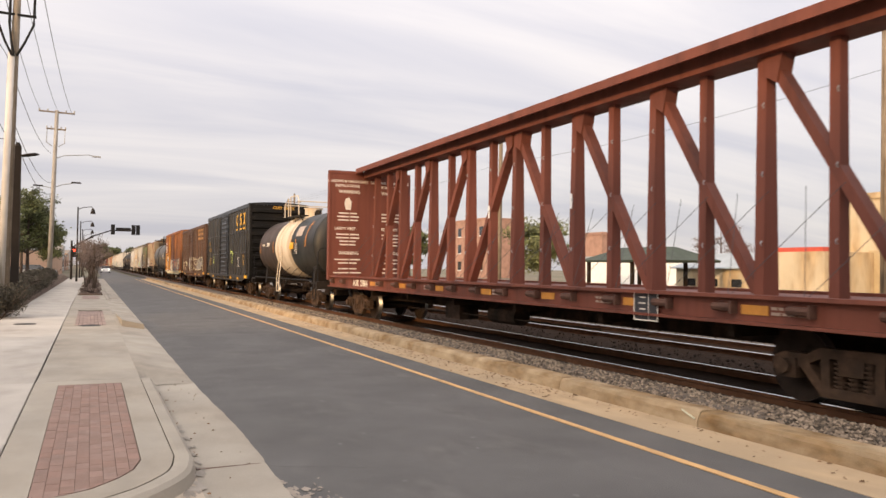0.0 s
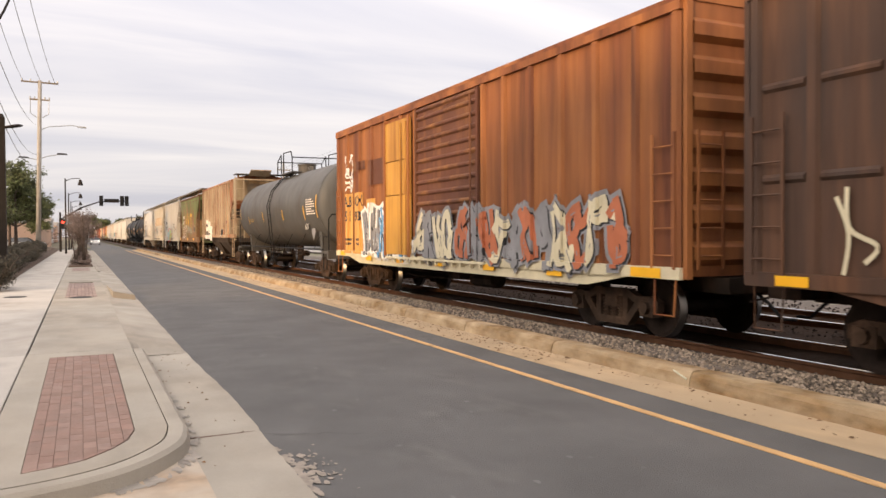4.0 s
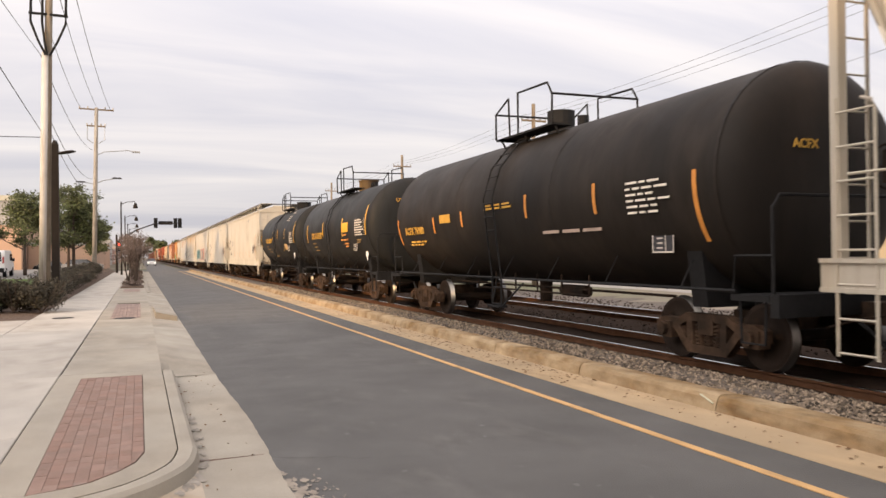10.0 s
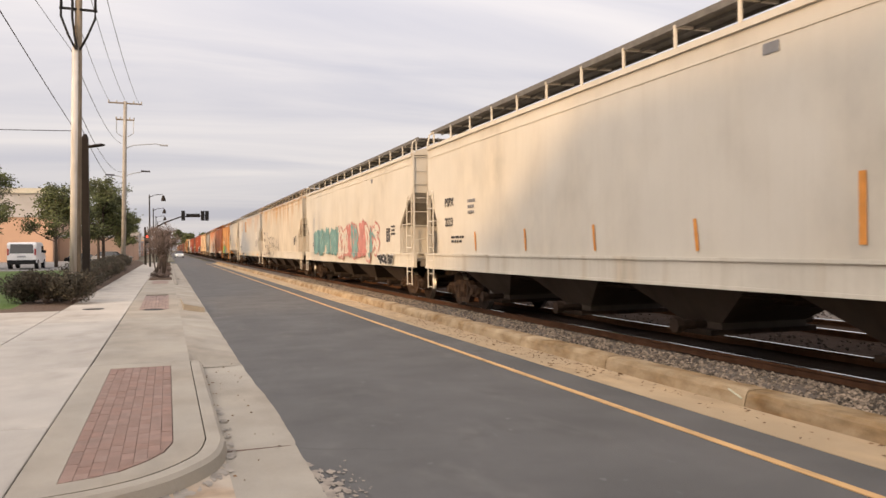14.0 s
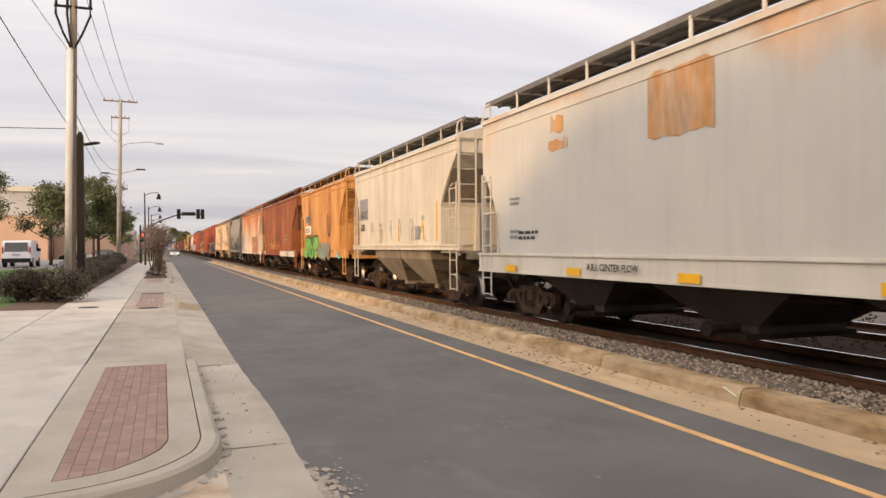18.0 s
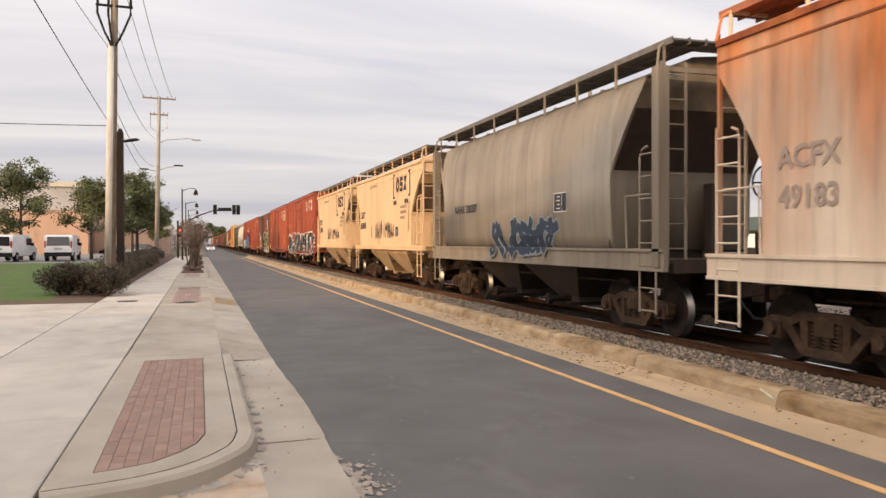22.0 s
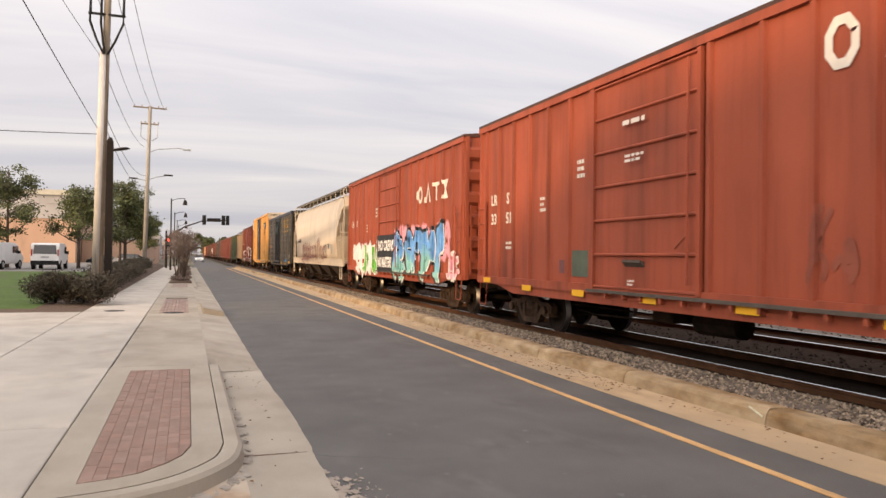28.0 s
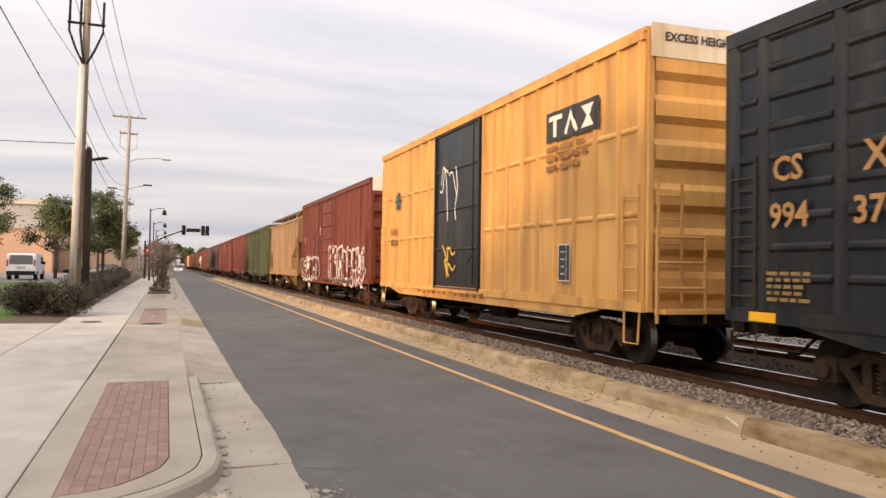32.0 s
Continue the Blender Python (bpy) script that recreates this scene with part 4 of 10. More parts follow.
    # running boards on stands and round or long hatches
    if boards:
        zz = eave + 0.42
        for s in (-1, 1):
            a, b = sorted((s * 0.72, s * 1.36))
            part("running_board", box(B(), a, -h + 0.05, zz, b, h - 0.05, zz + 0.03), board_mat or BOARD, car)
            for q in range(3):
                xx = a + (b - a) * q / 2
                part("board_stringer", box(B(), xx - 0.012, -h + 0.05, zz - 0.05, xx + 0.012, h - 0.05, zz + 0.055), board_mat or BOARD, car)
            part("end_walkway", box(B(), -0.70, min(s * (h - 0.65), s * (h - 0.05)), zz, 0.70, max(s * (h - 0.65), s * (h - 0.05)), zz + 0.03), board_mat or BOARD, car)
        n = max(6, int(length / 1.35))
        sm = mesh_of("board stand %s %.2f" % (frame_mat.name, eave), lambda: box(box(B(), -0.014, -0.03, -0.06, 0.014, 0.03, 0.40), -0.02, -0.03, 0.36, 0.62, 0.03, 0.40))
        for k in range(n):
            y = -h + 0.3 + k * (length - 0.6) / (n - 1)
            part("board_stand", sm, frame_mat, car, "", (-1.36, y, eave + 0.02))
    bm = B()
    box(bm, -0.35, -inner, eave + 0.26, 0.35, inner, eave + 0.40)
    for k in range(bays * 2 + 1):
        y = -inner + 2 * inner * k / (bays * 2)
        box(bm, -0.40, y - 0.05, eave + 0.26, 0.40, y + 0.05, eave + 0.43)
    part("roof_hatches", bm, roof_mat, car)
    # bays
    reach = {2: min(3.1, inner), 3: inner - 0.55}.get(bays, inner - 0.2)
    bl = 2 * reach / bays
    for k in range(bays):
        yc = -reach + bl * (k + 0.5)
        bm = B()
        loft(bm, [[(-x, yc - d, z), (x, yc - d, z), (x, yc + d, z), (-x, yc + d, z)] for x, d, z in ((1.42, bl / 2 - 0.02, zs), (1.36, bl / 2 - 0.06, 1.22), (0.80, 0.50, 0.44), (0.80, 0.50, 0.32))])
        bay = part("hopper_bay", bm, bay_mat or slope_mat, car)
        bm = B()
        box(bm, -1.0, yc - 0.5, 0.26, 1.0, yc + 0.5, 0.34)
        tube(bm, [(-1.28, yc - 0.1, 0.40), (1.28, yc - 0.1, 0.40)], 0.07, 8)
        tube(bm, [(-1.36, yc - 0.1, 0.40), (-1.24, yc - 0.1, 0.40)], 0.12, 8)
        part("outlet_gate", bm, STEEL_DK, bay)
    bm = B(); box(bm, -0.3, -h, 0.75, 0.3, h, 1.05)
    tube(bm, [(-1.1, -inner, 0.9), (-1.1, inner, 0.9)], 0.022, 5)
    part("centre_sill", bm, STEEL_DK, car)
    part("air_reservoir", tube(B(), [(-0.6, h - 1.1, sill + 0.18), (0.4, h - 1.1, sill + 0.18)], 0.22, 10), STEEL_DK, car)
    part("brake_pipe", tube(B(), [(-1.0, h - 0.9, sill - 0.08), (-1.0, h - 0.9, sill + 0.9), (-0.6, h - 0.5, sill + 1.2)], 0.025, 5), STEEL_DK, car)
    part("brake_valve", box(B(), -1.1, h - 0.8, sill - 0.08, -0.7, h - 0.5, sill + 0.35), STEEL_DK, car)
    part("brake_cylinder", tube(B(), [(-0.5, -h + 0.9, sill - 0.42), (0.5, -h + 0.9, sill - 0.42)], 0.15, 10), STEEL_DK, car)
    add_brake_wheel(car, h - 0.02, sill + 1.15, -0.5)
    add_trucks(car, h - 1.75, truck_tint)
    add_couplers(car, h + 0.05, h)
    stand = [-inner + 2 * inner * k / (posts - 1) for k in range(posts)]

    def depth(y, z):
        if z < sill + 0.10:
            return w + 0.062
        f = min(1, (z - zs) / (eave - zs))
        k = [a[1] + (b[1] - a[1]) * (f - a[0]) / (b[0] - a[0]) for a, b in zip(side, side[1:]) if a[0] <= f <= b[0]]
        return max(w * (k[0] if k else 1.0), w + 0.077 if any(abs(y - p) < 0.075 for p in stand) else 0.0) + (0.016 if kind != "round" and eave - 0.345 < z < eave - 0.305 else 0.0)
    SKIN[car.name] = ([p + q * 0.075 for p in stand for q in (-1, 1)], [sill + 0.10, eave - 0.345, eave - 0.305] + ([zs + (eave - zs) * f for f, k in side[1:-1]] if kind == "round" else []), depth)
    return car


BOARD = mat("grating_dark", (0.14, 0.133, 0.125), 0.8, 0.2, var=0.3, scale=6)


# ---- tank car ----
def tank_car(label, length, shell_len, radius, material, band=None, dome="square", frame_mat=None, zc=None, truck_tint=None, name="tank_car", rail_mat=None, dome_rail=None, dome_mat=None, near_mat=None, ladder_mat=None):
    car = thing(name, label, "tank car", "freight cars of the train")
    h, s2, r = length / 2, shell_len / 2, radius
    zc = zc or 1.12 + r
    frame_mat, rail_mat = frame_mat or material, rail_mat or BLACK
    n = 40
    def ring(y, rr):
        return [(rr * math.cos(2 * math.pi * j / n), y, zc + rr * math.sin(2 * math.pi * j / n)) for j in range(n)]
    head = 0.40
    ends = [(head * math.sin(a) ** 0.95, math.cos(a) ** 0.62) for a in (1.5, 1.3, 1.1, 0.9, 0.7, 0.5, 0.3, 0.15, 0)]
    stations = [(-(s2 - head) - d, r * c) for d, c in ends] + ([(-1.5, r), (1.5, r)] if band else []) + [((s2 - head) + d, r * c) for d, c in ends[::-1]]
    bm = B()
    vs = [[bm.verts.new(p) for p in ring(y, max(rr, 0.05))] for y, rr in stations]
    for a, b in zip(vs, vs[1:]):
        for j in range(n):
            f = bm.faces.new((a[j], a[(j + 1) % n], b[(j + 1) % n], b[j])); f.smooth = True
            if band and abs(a[0].co.y + b[0].co.y) < 0.2:
                f.material_index = 1
            elif near_mat and b[0].co.y < -1.4:
                f.material_index = 2
    for q in (vs[0], vs[-1]):
        f = bm.faces.new(q); f.material_index = 2 if near_mat and q is vs[0] else 0
    part("tank_shell", bm, [material, band, near_mat or material] if band else material, car)
    # weld bands
    for y in (-(s2 - head), -shell_len * 0.16, shell_len * 0.16, s2 - head):
        bm = B()
        loft(bm, [ring(y - 0.03, r + 0.006), ring(y + 0.03, r + 0.006)], caps=False)
        part("weld_band", bm, band if band and abs(y) < 1.4 else (near_mat or material if y < 0 else material), car)
    # frame ends, saddles, side rails
    for s in (-1, 1):
        a, b = sorted((s * (h - 2.9), s * (h - 0.09)))
        part("stub_sill", box(B(), -0.32, a, 0.80, 0.32, b, 0.975), frame_mat, car)
        a, b = sorted((s * (h - 0.75), s * (h - 0.075)))
        part("end_platform", box(B(), -1.5, a, 0.98, 1.5, b, 1.06), frame_mat, car)
        part("end_sill", box(B(), -1.5, s * h - 0.07, 0.80, 1.5, s * h + 0.07, 1.08), frame_mat, car)
        bm = B()
        yb = s * (h - 1.75)
        arc = [(r * 0.97 * math.sin(a), zc - r * 0.97 * math.cos(a)) for a in (-0.95, -0.6, -0.3, 0, 0.3, 0.6, 0.95)]
        loft(bm, [[(x, yb + d, z) for x, z in arc] + [(1.15, yb + d, 0.82), (-1.15, yb + d, 0.82)] for d in (-0.16, 0.16)])
        part("saddle", bm, frame_mat, car)
        bm = B()
        for x in (-1, 1):
            tube(bm, [(x * 1.42, s * (h - 0.1), 1.06), (x * 1.42, s * (h - 0.1), 2.15), (x * 1.3, s * (h - 0.1), 2.3)], 0.024, 5)
        tube(bm, [(-1.3, s * (h - 0.1), 2.3), (1.3, s * (h - 0.1), 2.3)], 0.022, 5)
        tube(bm, [(-1.42, s * (h - 0.1), 1.55), (-1.42, s * (h - 0.75), 1.55), (-1.42, s * (h - 0.8), 1.06)], 0.02, 5)
        part("end_railing", bm, rail_mat, car)
        bm = B()
        tube(bm, [(-1.46, s * (h - 0.62), 0.98), (-1.46, s * (h - 0.60), 0.45), (-1.46, s * (h - 0.2), 0.45), (-1.46, s * (h - 0.18), 0.98)], 0.02, 5)
        part("stirrup_step", bm, rail_mat, car)
    bm = B()
    for x in (-1, 1):
        tube(bm, [(x * 1.46, -h + 0.7, 1.10), (x * 1.46, h - 0.7, 1.10)], 0.026, 6)
        for k in range(7):
            y = -h + 1.8 + k * (length - 3.6) / 6
            tube(bm, [(x * 1.46, y, 1.10), (x * (r * 0.75), y, zc - r * 0.66)], 0.010, 5)
    part("side_handrail", bm, rail_mat, car)
    # middle ladder
    bm = B()
    pts = [(r + 0.12) * (math.cos(a)) for a in (0,)]
    for e in (-0.22, 0.22):
        tube(bm, [(-1.50, 0.2 + e, 0.52), (-1.50, 0.2 + e, 1.1)] + [(-(r + 0.10) * math.cos(a), 0.2 + e, zc + (r + 0.10) * math.sin(a)) for a in (-0.3, 0.1, 0.5, 0.9, 1.25)], 0.022, 5)
    for k in range(11):
        if k < 2:
            p = (-1.50, 0.55 + 0.35 * k)
        else:
            a = -0.3 + (k - 2) * 0.17
            p = (-(r + 0.10) * math.cos(a), zc + (r + 0.10) * math.sin(a))
        tube(bm, [(p[0], -0.02, p[1]), (p[0], 0.42, p[1])], 0.016, 5)
    part("ladder", bm, ladder_mat or rail_mat, car)
    bm = B()
    for e in (-0.45, 0.85):
        tube(bm, [(-1.2, e, 1.0), (-1.5, 0.2 + (0.25 if e > 0 else -0.25), 0.5)], 0.02, 5)
    box(bm, -1.6, -0.1, 0.48, -1.4, 0.5, 0.52)
    part("ladder_foot", bm, rail_mat, car)
    # dome, valves and platform with railing
    zt = zc + r
    bm = B()
    if dome == "square":
        tube(bm, [(0, 0.0, zt - 0.1), (0, 0.0, zt + 0.34)], 0.38, 20)
        tube(bm, [(0, 0.0, zt + 0.34), (0, 0.0, zt + 0.38)], 0.42, 20)
    else:
        tube(bm, [(0, 0.0, zt - 0.1), (0, 0.0, zt + 0.30), (0, 0, zt + 0.42), (0, 0, zt + 0.48)], 0.30, 16)
    part("manway_dome", bm, dome_mat or frame_mat, car)
    part("relief_valve", tube(B(), [(0.0, -0.9, zt - 0.05), (0, -0.9, zt + 0.24)], 0.12, 10), frame_mat, car)
    part("vent_valve", tube(B(), [(-0.2, -1.2, zt - 0.05), (-0.2, -1.2, zt + 0.16)], 0.07, 8), frame_mat, car)
    bm = B()
    for x0, x1 in ((-1.0, -0.55), (0.55, 1.0)):
        box(bm, x0, -1.38, zt - 0.06, x1, 1.2, zt - 0.02)
    box(bm, -1.0, 0.75, zt - 0.06, 1.0, 1.2, zt - 0.02)
    for y in (-1.3, 0, 1.1):
        for x in (-0.9, 0.9):
            tube(bm, [(x, y, zt - 0.05), (x * 0.8, y, zt - 0.38)], 0.025, 5)
    part("dome_platform", bm, frame_mat, car)
    bm = B()
    for x in (-1.0, 1.0):
        tube(bm, [(x, 1.2, zt - 0.02), (x, 1.2, zt + 0.55), (x, 0.55, zt + 0.80), (x, 0.50, zt - 0.02)], 0.024, 6)
        tube(bm, [(x, 0.1, zt - 0.02), (x, 0.1, zt + 0.84), (x, -1.2, zt + 0.80), (x, -1.38, zt + 0.55), (x, -1.38, zt - 0.02)], 0.024, 6)
    tube(bm, [(-1.0, 1.2, zt + 0.55), (1.0, 1.2, zt + 0.55)], 0.024, 6)
    tube(bm, [(-1.0, -1.38, zt + 0.55), (1.0, -1.38, zt + 0.55)], 0.024, 6)
    part("dome_railing", bm, dome_rail or rail_mat, car)
    # underside piping
    bm = B()
    tube(bm, [(-0.2, 0.4, 1.15), (-0.2, 0.4, 0.55)], 0.14, 10)
    tube(bm, [(-0.5, -0.9, 0.86), (-0.5, -1.8, 0.86)], 0.12, 10)
    tube(bm, [(-0.6, -h + 3, 0.9), (-0.6, h - 3, 0.9)], 0.025, 5)
    for k in range(6):
        y = -2.5 + k * 1.0
        tube(bm, [(-0.9, y, 1.2), (-0.9, y, 0.82)], 0.02, 5)
    tube(bm, [(-0.9, -2.5, 0.82), (-0.9, 2.5, 0.82)], 0.02, 5)
    part("under_piping", bm, STEEL_DK, car)
    add_trucks(car, h - 1.75, truck_tint)
    add_couplers(car, h + 0.02, h)
    return car


def on_shell(r, zc, z):
    """The x of a tank's street side at height z."""
    return -math.sqrt(max(0.01, r * r - (z - zc) ** 2)) - 0.012


def curved_plate(parent, name, r, zc, y, w, z0, z1, material, label="", lift=0.012):
    bm = B()
    a0, a1 = math.asin(max(-1, (z0 - zc) / r)), math.asin(min(1, (z1 - zc) / r))
    rings = []
    for k in range(7):
        a = a0 + (a1 - a0) * k / 6
        rings.append([(-(r + lift) * math.cos(a), y - w / 2, zc + (r + lift) * math.sin(a)), (-(r + lift) * math.cos(a), y + w / 2, zc + (r + lift) * math.sin(a))])
    loft(bm, rings, close=False, caps=False)
    return part(name, bm, material, parent, label)


def tank_text(parent, body, r, zc, y, z, size, material, stretch=1.0):
    a = math.asin((z + size * 0.35 - zc) / r)
    me = text_mesh(body, size)
    me.materials.clear(); me.materials.append(material)
    ob = part("lettering", me, None, parent)
    lean = Matrix.Rotation(-a, 4, "Y")
    ob.matrix_basis = Matrix.Translation((-(r + 0.014) * math.cos(a), y, zc + (r + 0.014) * math.sin(a))) @ lean.inverted() @ Matrix(((0, 0, -1, 0), (-1, 0, 0, 0), (0, 1, 0, 0), (0, 0, 0, 1))) @ Matrix.Diagonal((stretch, 1, 1, 1)) @ Matrix.Translation((0, -size * 0.35, 0))
    return ob


# ---- centre-beam flatcar ----
WINCH = mat("rusty_winch", (0.085, 0.040, 0.028), 0.85, var=0.35, scale=6)
DULL_REFLECT = mat("dull_orange_reflector", (0.50, 0.22, 0.04), 0.5, var=0.2, scale=6)
FAINT = mat("faded_lettering", (0.36, 0.27, 0.22), 0.8, var=0.2)


def centre_beam(label, length, material):
    car = thing("centre_beam_flatcar", label, "flatcar", "freight cars of the train")
    h = length / 2
    deck, top = 1.27, 5.06
    for s in (-1, 1):
        for nm, xa, xb, za, zb in (("side_sill", 1.28, 1.36, -0.288, -0.002), ("sill_top_flange", 1.303, 1.46, 0.0, 0.05), ("sill_bottom_flange", 1.24, 1.44, -0.33, -0.29)):
            a, b = sorted((s * xa, s * xb))
            part(nm, box(B(), a, -h, deck + za, b, h, deck + zb), material, car)
    part("deck", box(B(), -1.3, -h, deck - 0.06, 1.3, h, deck), material, car)
    n, pitch, mid = 18, 1.216, 0.53
    wide = mesh_of("beam post wide", lambda: loft(B(), [[(-a, -0.085, z), (a, -0.085, z), (a, -0.06, z), (a * 0.4, -0.06, z), (a * 0.4, 0.06, z), (a, 0.06, z), (a, 0.085, z), (-a, 0.085, z)] for a, z in ((0.155, 0), (0.085, top - deck - 0.2))]))
    slim = mesh_of("beam post slim", lambda: loft(B(), [[(-a, -0.08, z), (a, -0.08, z), (a, 0.08, z), (-a, 0.08, z)] for a, z in ((0.105, 0), (0.075, top - deck - 0.2))]))
    eye = mesh_of("cable eye", lambda: tube(B(), [(0, 0, -0.035), (-0.03, 0, 0), (0, 0, 0.035)], 0.012, 5))
    for k in range(-9, 10):
        if abs(mid + k * pitch) < h - 0.35:
            up = part("upright", slim if k % 2 else wide, material, car, "", (0, mid + k * pitch, deck))
            for q in range(3):
                part("cable_eye", eye, GALV, up, "", (-0.155 + 0.02 * q - (0 if k % 2 else 0.035), -0.09, 0.75 + 1.0 * q))
    for k in range(-8, 9, 2):
        for q in ((-1, 1) if k == 0 else ((-1,) if k < 0 else (1,))):
            y0, y1 = mid + k * pitch, mid + (k + 2 * q) * pitch
            if abs(y1) > h - 0.3:
                continue
            bm = B()
            loft(bm, [[(x, y - 0.085, z), (x, y + 0.085, z), (x2, y + 0.085, z), (x2, y - 0.085, z)] for y, z, x, x2 in ((y0 + q * 0.1, top - 0.32, -0.1, 0.1), (y1 - q * 0.1, deck + 0.02, -0.1, 0.1))])
            part("diagonal_brace", bm, material, car)
            bm = B(); loft(bm, [[(x, y0 + q * a, z) for a, z in ((0.05, top - 0.25), (0.42, top - 0.25), (0.30, top - 0.75), (0.05, top - 0.6))] for x in (-0.13, 0.13)])
            part("gusset_plate", bm, material, car)
    # white plates stand in for bright sky seen through slots in two posts
    for k in (1, -2):
        plate(car, "white_post_tag", mid + k * pitch, 3.0, 0.07, 0.30, WHITE, -0.115 if k % 2 else -0.152)
    part("chord_web", box(B(), -0.28, -h + 0.35, top - 0.32, 0.28, h - 0.35, top - 0.062), material, car)
    part("top_chord", box(B(), -0.52, -h + 0.35, top - 0.06, 0.52, h - 0.35, top), material, car)
    for s in (-1, 1):
        part("chord_lip", box(B(), s * 0.55 - 0.03, -h + 0.35, top - 0.16, s * 0.55 + 0.03, h - 0.35, top), material, car)
    for s in (-1, 1):
        bm = B()
        a, b = sorted((s * (h - 0.28), s * (h - 0.10)))
        box(bm, -1.5, a, deck - 0.1, 1.5, b, 4.92)
        box(bm, -1.5, a - 0.02, 4.88, 1.5, b + 0.02, 4.98)
        for x in (-1.478, 1.478):
            box(bm, x - 0.03, a - 0.02, deck - 0.09, x + 0.03, b + 0.02, 4.86)
        part("bulkhead", bm, material, car, "red-brown end bulkhead")
    wm = mesh_of("winch", lambda: box(tube(B(), [(-0.04, -0.16, 0), (-0.04, 0.16, 0)], 0.055, 8), -0.10, -0.20, -0.08, 0.02, -0.16, 0.08))
    for k in range(n):
        if not 6.4 < -h + 1.5 + k * pitch < 9.0:
            part("winch", wm, WINCH, car, "", (-1.38, -h + 1.5 + k * pitch, deck - 0.12))
    for k in range(1, n, 1):
        y = -h + 1.5 + k * pitch
        for q in (-1, 1):
            bm = B(); tube(bm, [(-1.33, y, deck), (-0.25, y + q * pitch * 0.75, deck + 1.5)], 0.0045, 4)
            part("tie_down_cable", bm, WIRE, car)
    for k in range(0, n - 2, 2):
        plate(car, "reflector", -h + 1.0 + k * pitch, deck - 0.14, 0.44, 0.12, DULL_REFLECT, -1.37)
    for k in range(1, n - 4, 3):
        bars(car, -h + 1.7 + k * pitch, deck - 0.14, 0.5, 0.13, 2, FAINT, -1.372, seed=k)
    bm = B()
    box(bm, -0.4, -h, 0.62, 0.4, h, 1.0)
    for k in range(6):
        y = -h + 4 + k * (length - 8) / 5
        box(bm, -1.2, y - 0.06, 0.75, 1.2, y + 0.06, 1.06)
    tube(bm, [(-0.75, -1.0, 0.62), (-0.75, 0.2, 0.62)], 0.2, 10)
    tube(bm, [(-0.9, -4, 0.58), (-0.9, 5, 0.52)], 0.02, 5)
    box(bm, -1.0, 1.5, 0.4, -0.5, 2.3, 0.8)
    part("centre_sill", bm, STEEL_DK, car)
    add_trucks(car, h - 2.3)
    add_couplers(car, h + 0.05, h)
    return car

# ---- the train ----
TRAIN = []   # (car, its middle along the track at the start)


def couple(car, near, far):
    """near, far: where the car's two ends stand along the track at the start."""
    car.location = (TRACK_X, (near + far) / 2, RAIL_Z)
    TRAIN.append((car, (near + far) / 2))
    return car


P_BROWN = paint("redbrown_flatcar", (0.175, 0.058, 0.039), (0.12, 0.045, 0.034), 0.35)
P_BLACKBOX = paint("black_boxcar", (0.0092, 0.0128, 0.0180), (0.040, 0.037, 0.034), 0.36, (1.8, 2.8, 0.28), rough=0.36, spec=0.34, grime=0.6, var=0.45)
# end paint deeper than the sides: the next car's shade in the colour
P_BLACKEND = paint("sooty_black_end", (0.0095, 0.0090, 0.0085), (0.022, 0.018, 0.015), 0.30, rough=0.6, spec=0.12, var=0.3)
P_BROWNBOX = paint("dark_brown_boxcar", (0.062, 0.040, 0.031), (0.15, 0.068, 0.034), 0.36, edge=0.2)
P_RUSTBOX = paint("rusty_orange_boxcar", (0.33, 0.130, 0.045), (0.15, 0.052, 0.026), 0.50)
P_RUSTDOOR = paint("rusted_door", (0.12, 0.05, 0.032), (0.30, 0.14, 0.05), 0.25)
P_YDOOR = paint("faded_yellow_door", (0.50, 0.27, 0.06), (0.22, 0.08, 0.03), 0.35)
P_GREYTANK = paint("grey_tank", (0.088, 0.088, 0.086), (0.075, 0.062, 0.05), 0.3, (0.8, 1.2, 0.3), rough=0.5)
P_BLKTANK = paint("black_tank", (0.020, 0.021, 0.022), (0.036, 0.030, 0.026), 0.28, (0.7, 0.9, 0.3), rough=0.5, spec=0.12)
P_BLKTANK_B = paint("sooty_brown_tank", (0.017, 0.0145, 0.013), (0.032, 0.025, 0.020), 0.40, (0.7, 0.9, 0.4), rough=0.55, spec=0.12)
P_WHITEBAND = paint("cream_band", (0.66, 0.58, 0.47), (0.45, 0.33, 0.2), 0.3)
P_RUSTHOP = paint("rust_over_grey_hopper", (0.50, 0.375, 0.255), (0.27, 0.092, 0.040), 0.50, (1.3, 2.3, 0.34), edge=0.13, rise=0.03, level=2.6, grime=0.7, var=0.22)
P_RUSTHOP_F = paint("buff_frame", (0.40, 0.325, 0.225), (0.20, 0.095, 0.05), 0.34, (1.5, 1.5, 0.5))
P_STAINTAN = paint("stained_tan_end", (0.30, 0.235, 0.15), (0.15, 0.09, 0.055), 0.48, (1.4, 1.4, 0.5), grime=0.8)
P_GREEN = paint("green_rusted_hopper", (0.140, 0.160, 0.062), (0.245, 0.135, 0.066), 0.52, (0.9, 1.0, 0.55), edge=0.11, rise=-0.07, level=2.5, grime=0.8, var=0.25)
P_GREEN_R = paint("green_hopper_roof_rust", (0.115, 0.055, 0.030), (0.20, 0.11, 0.05), 0.35)
P_GREYHOP = paint("pale_grey_hopper", (0.46, 0.425, 0.365), (0.42, 0.34, 0.24), 0.16)
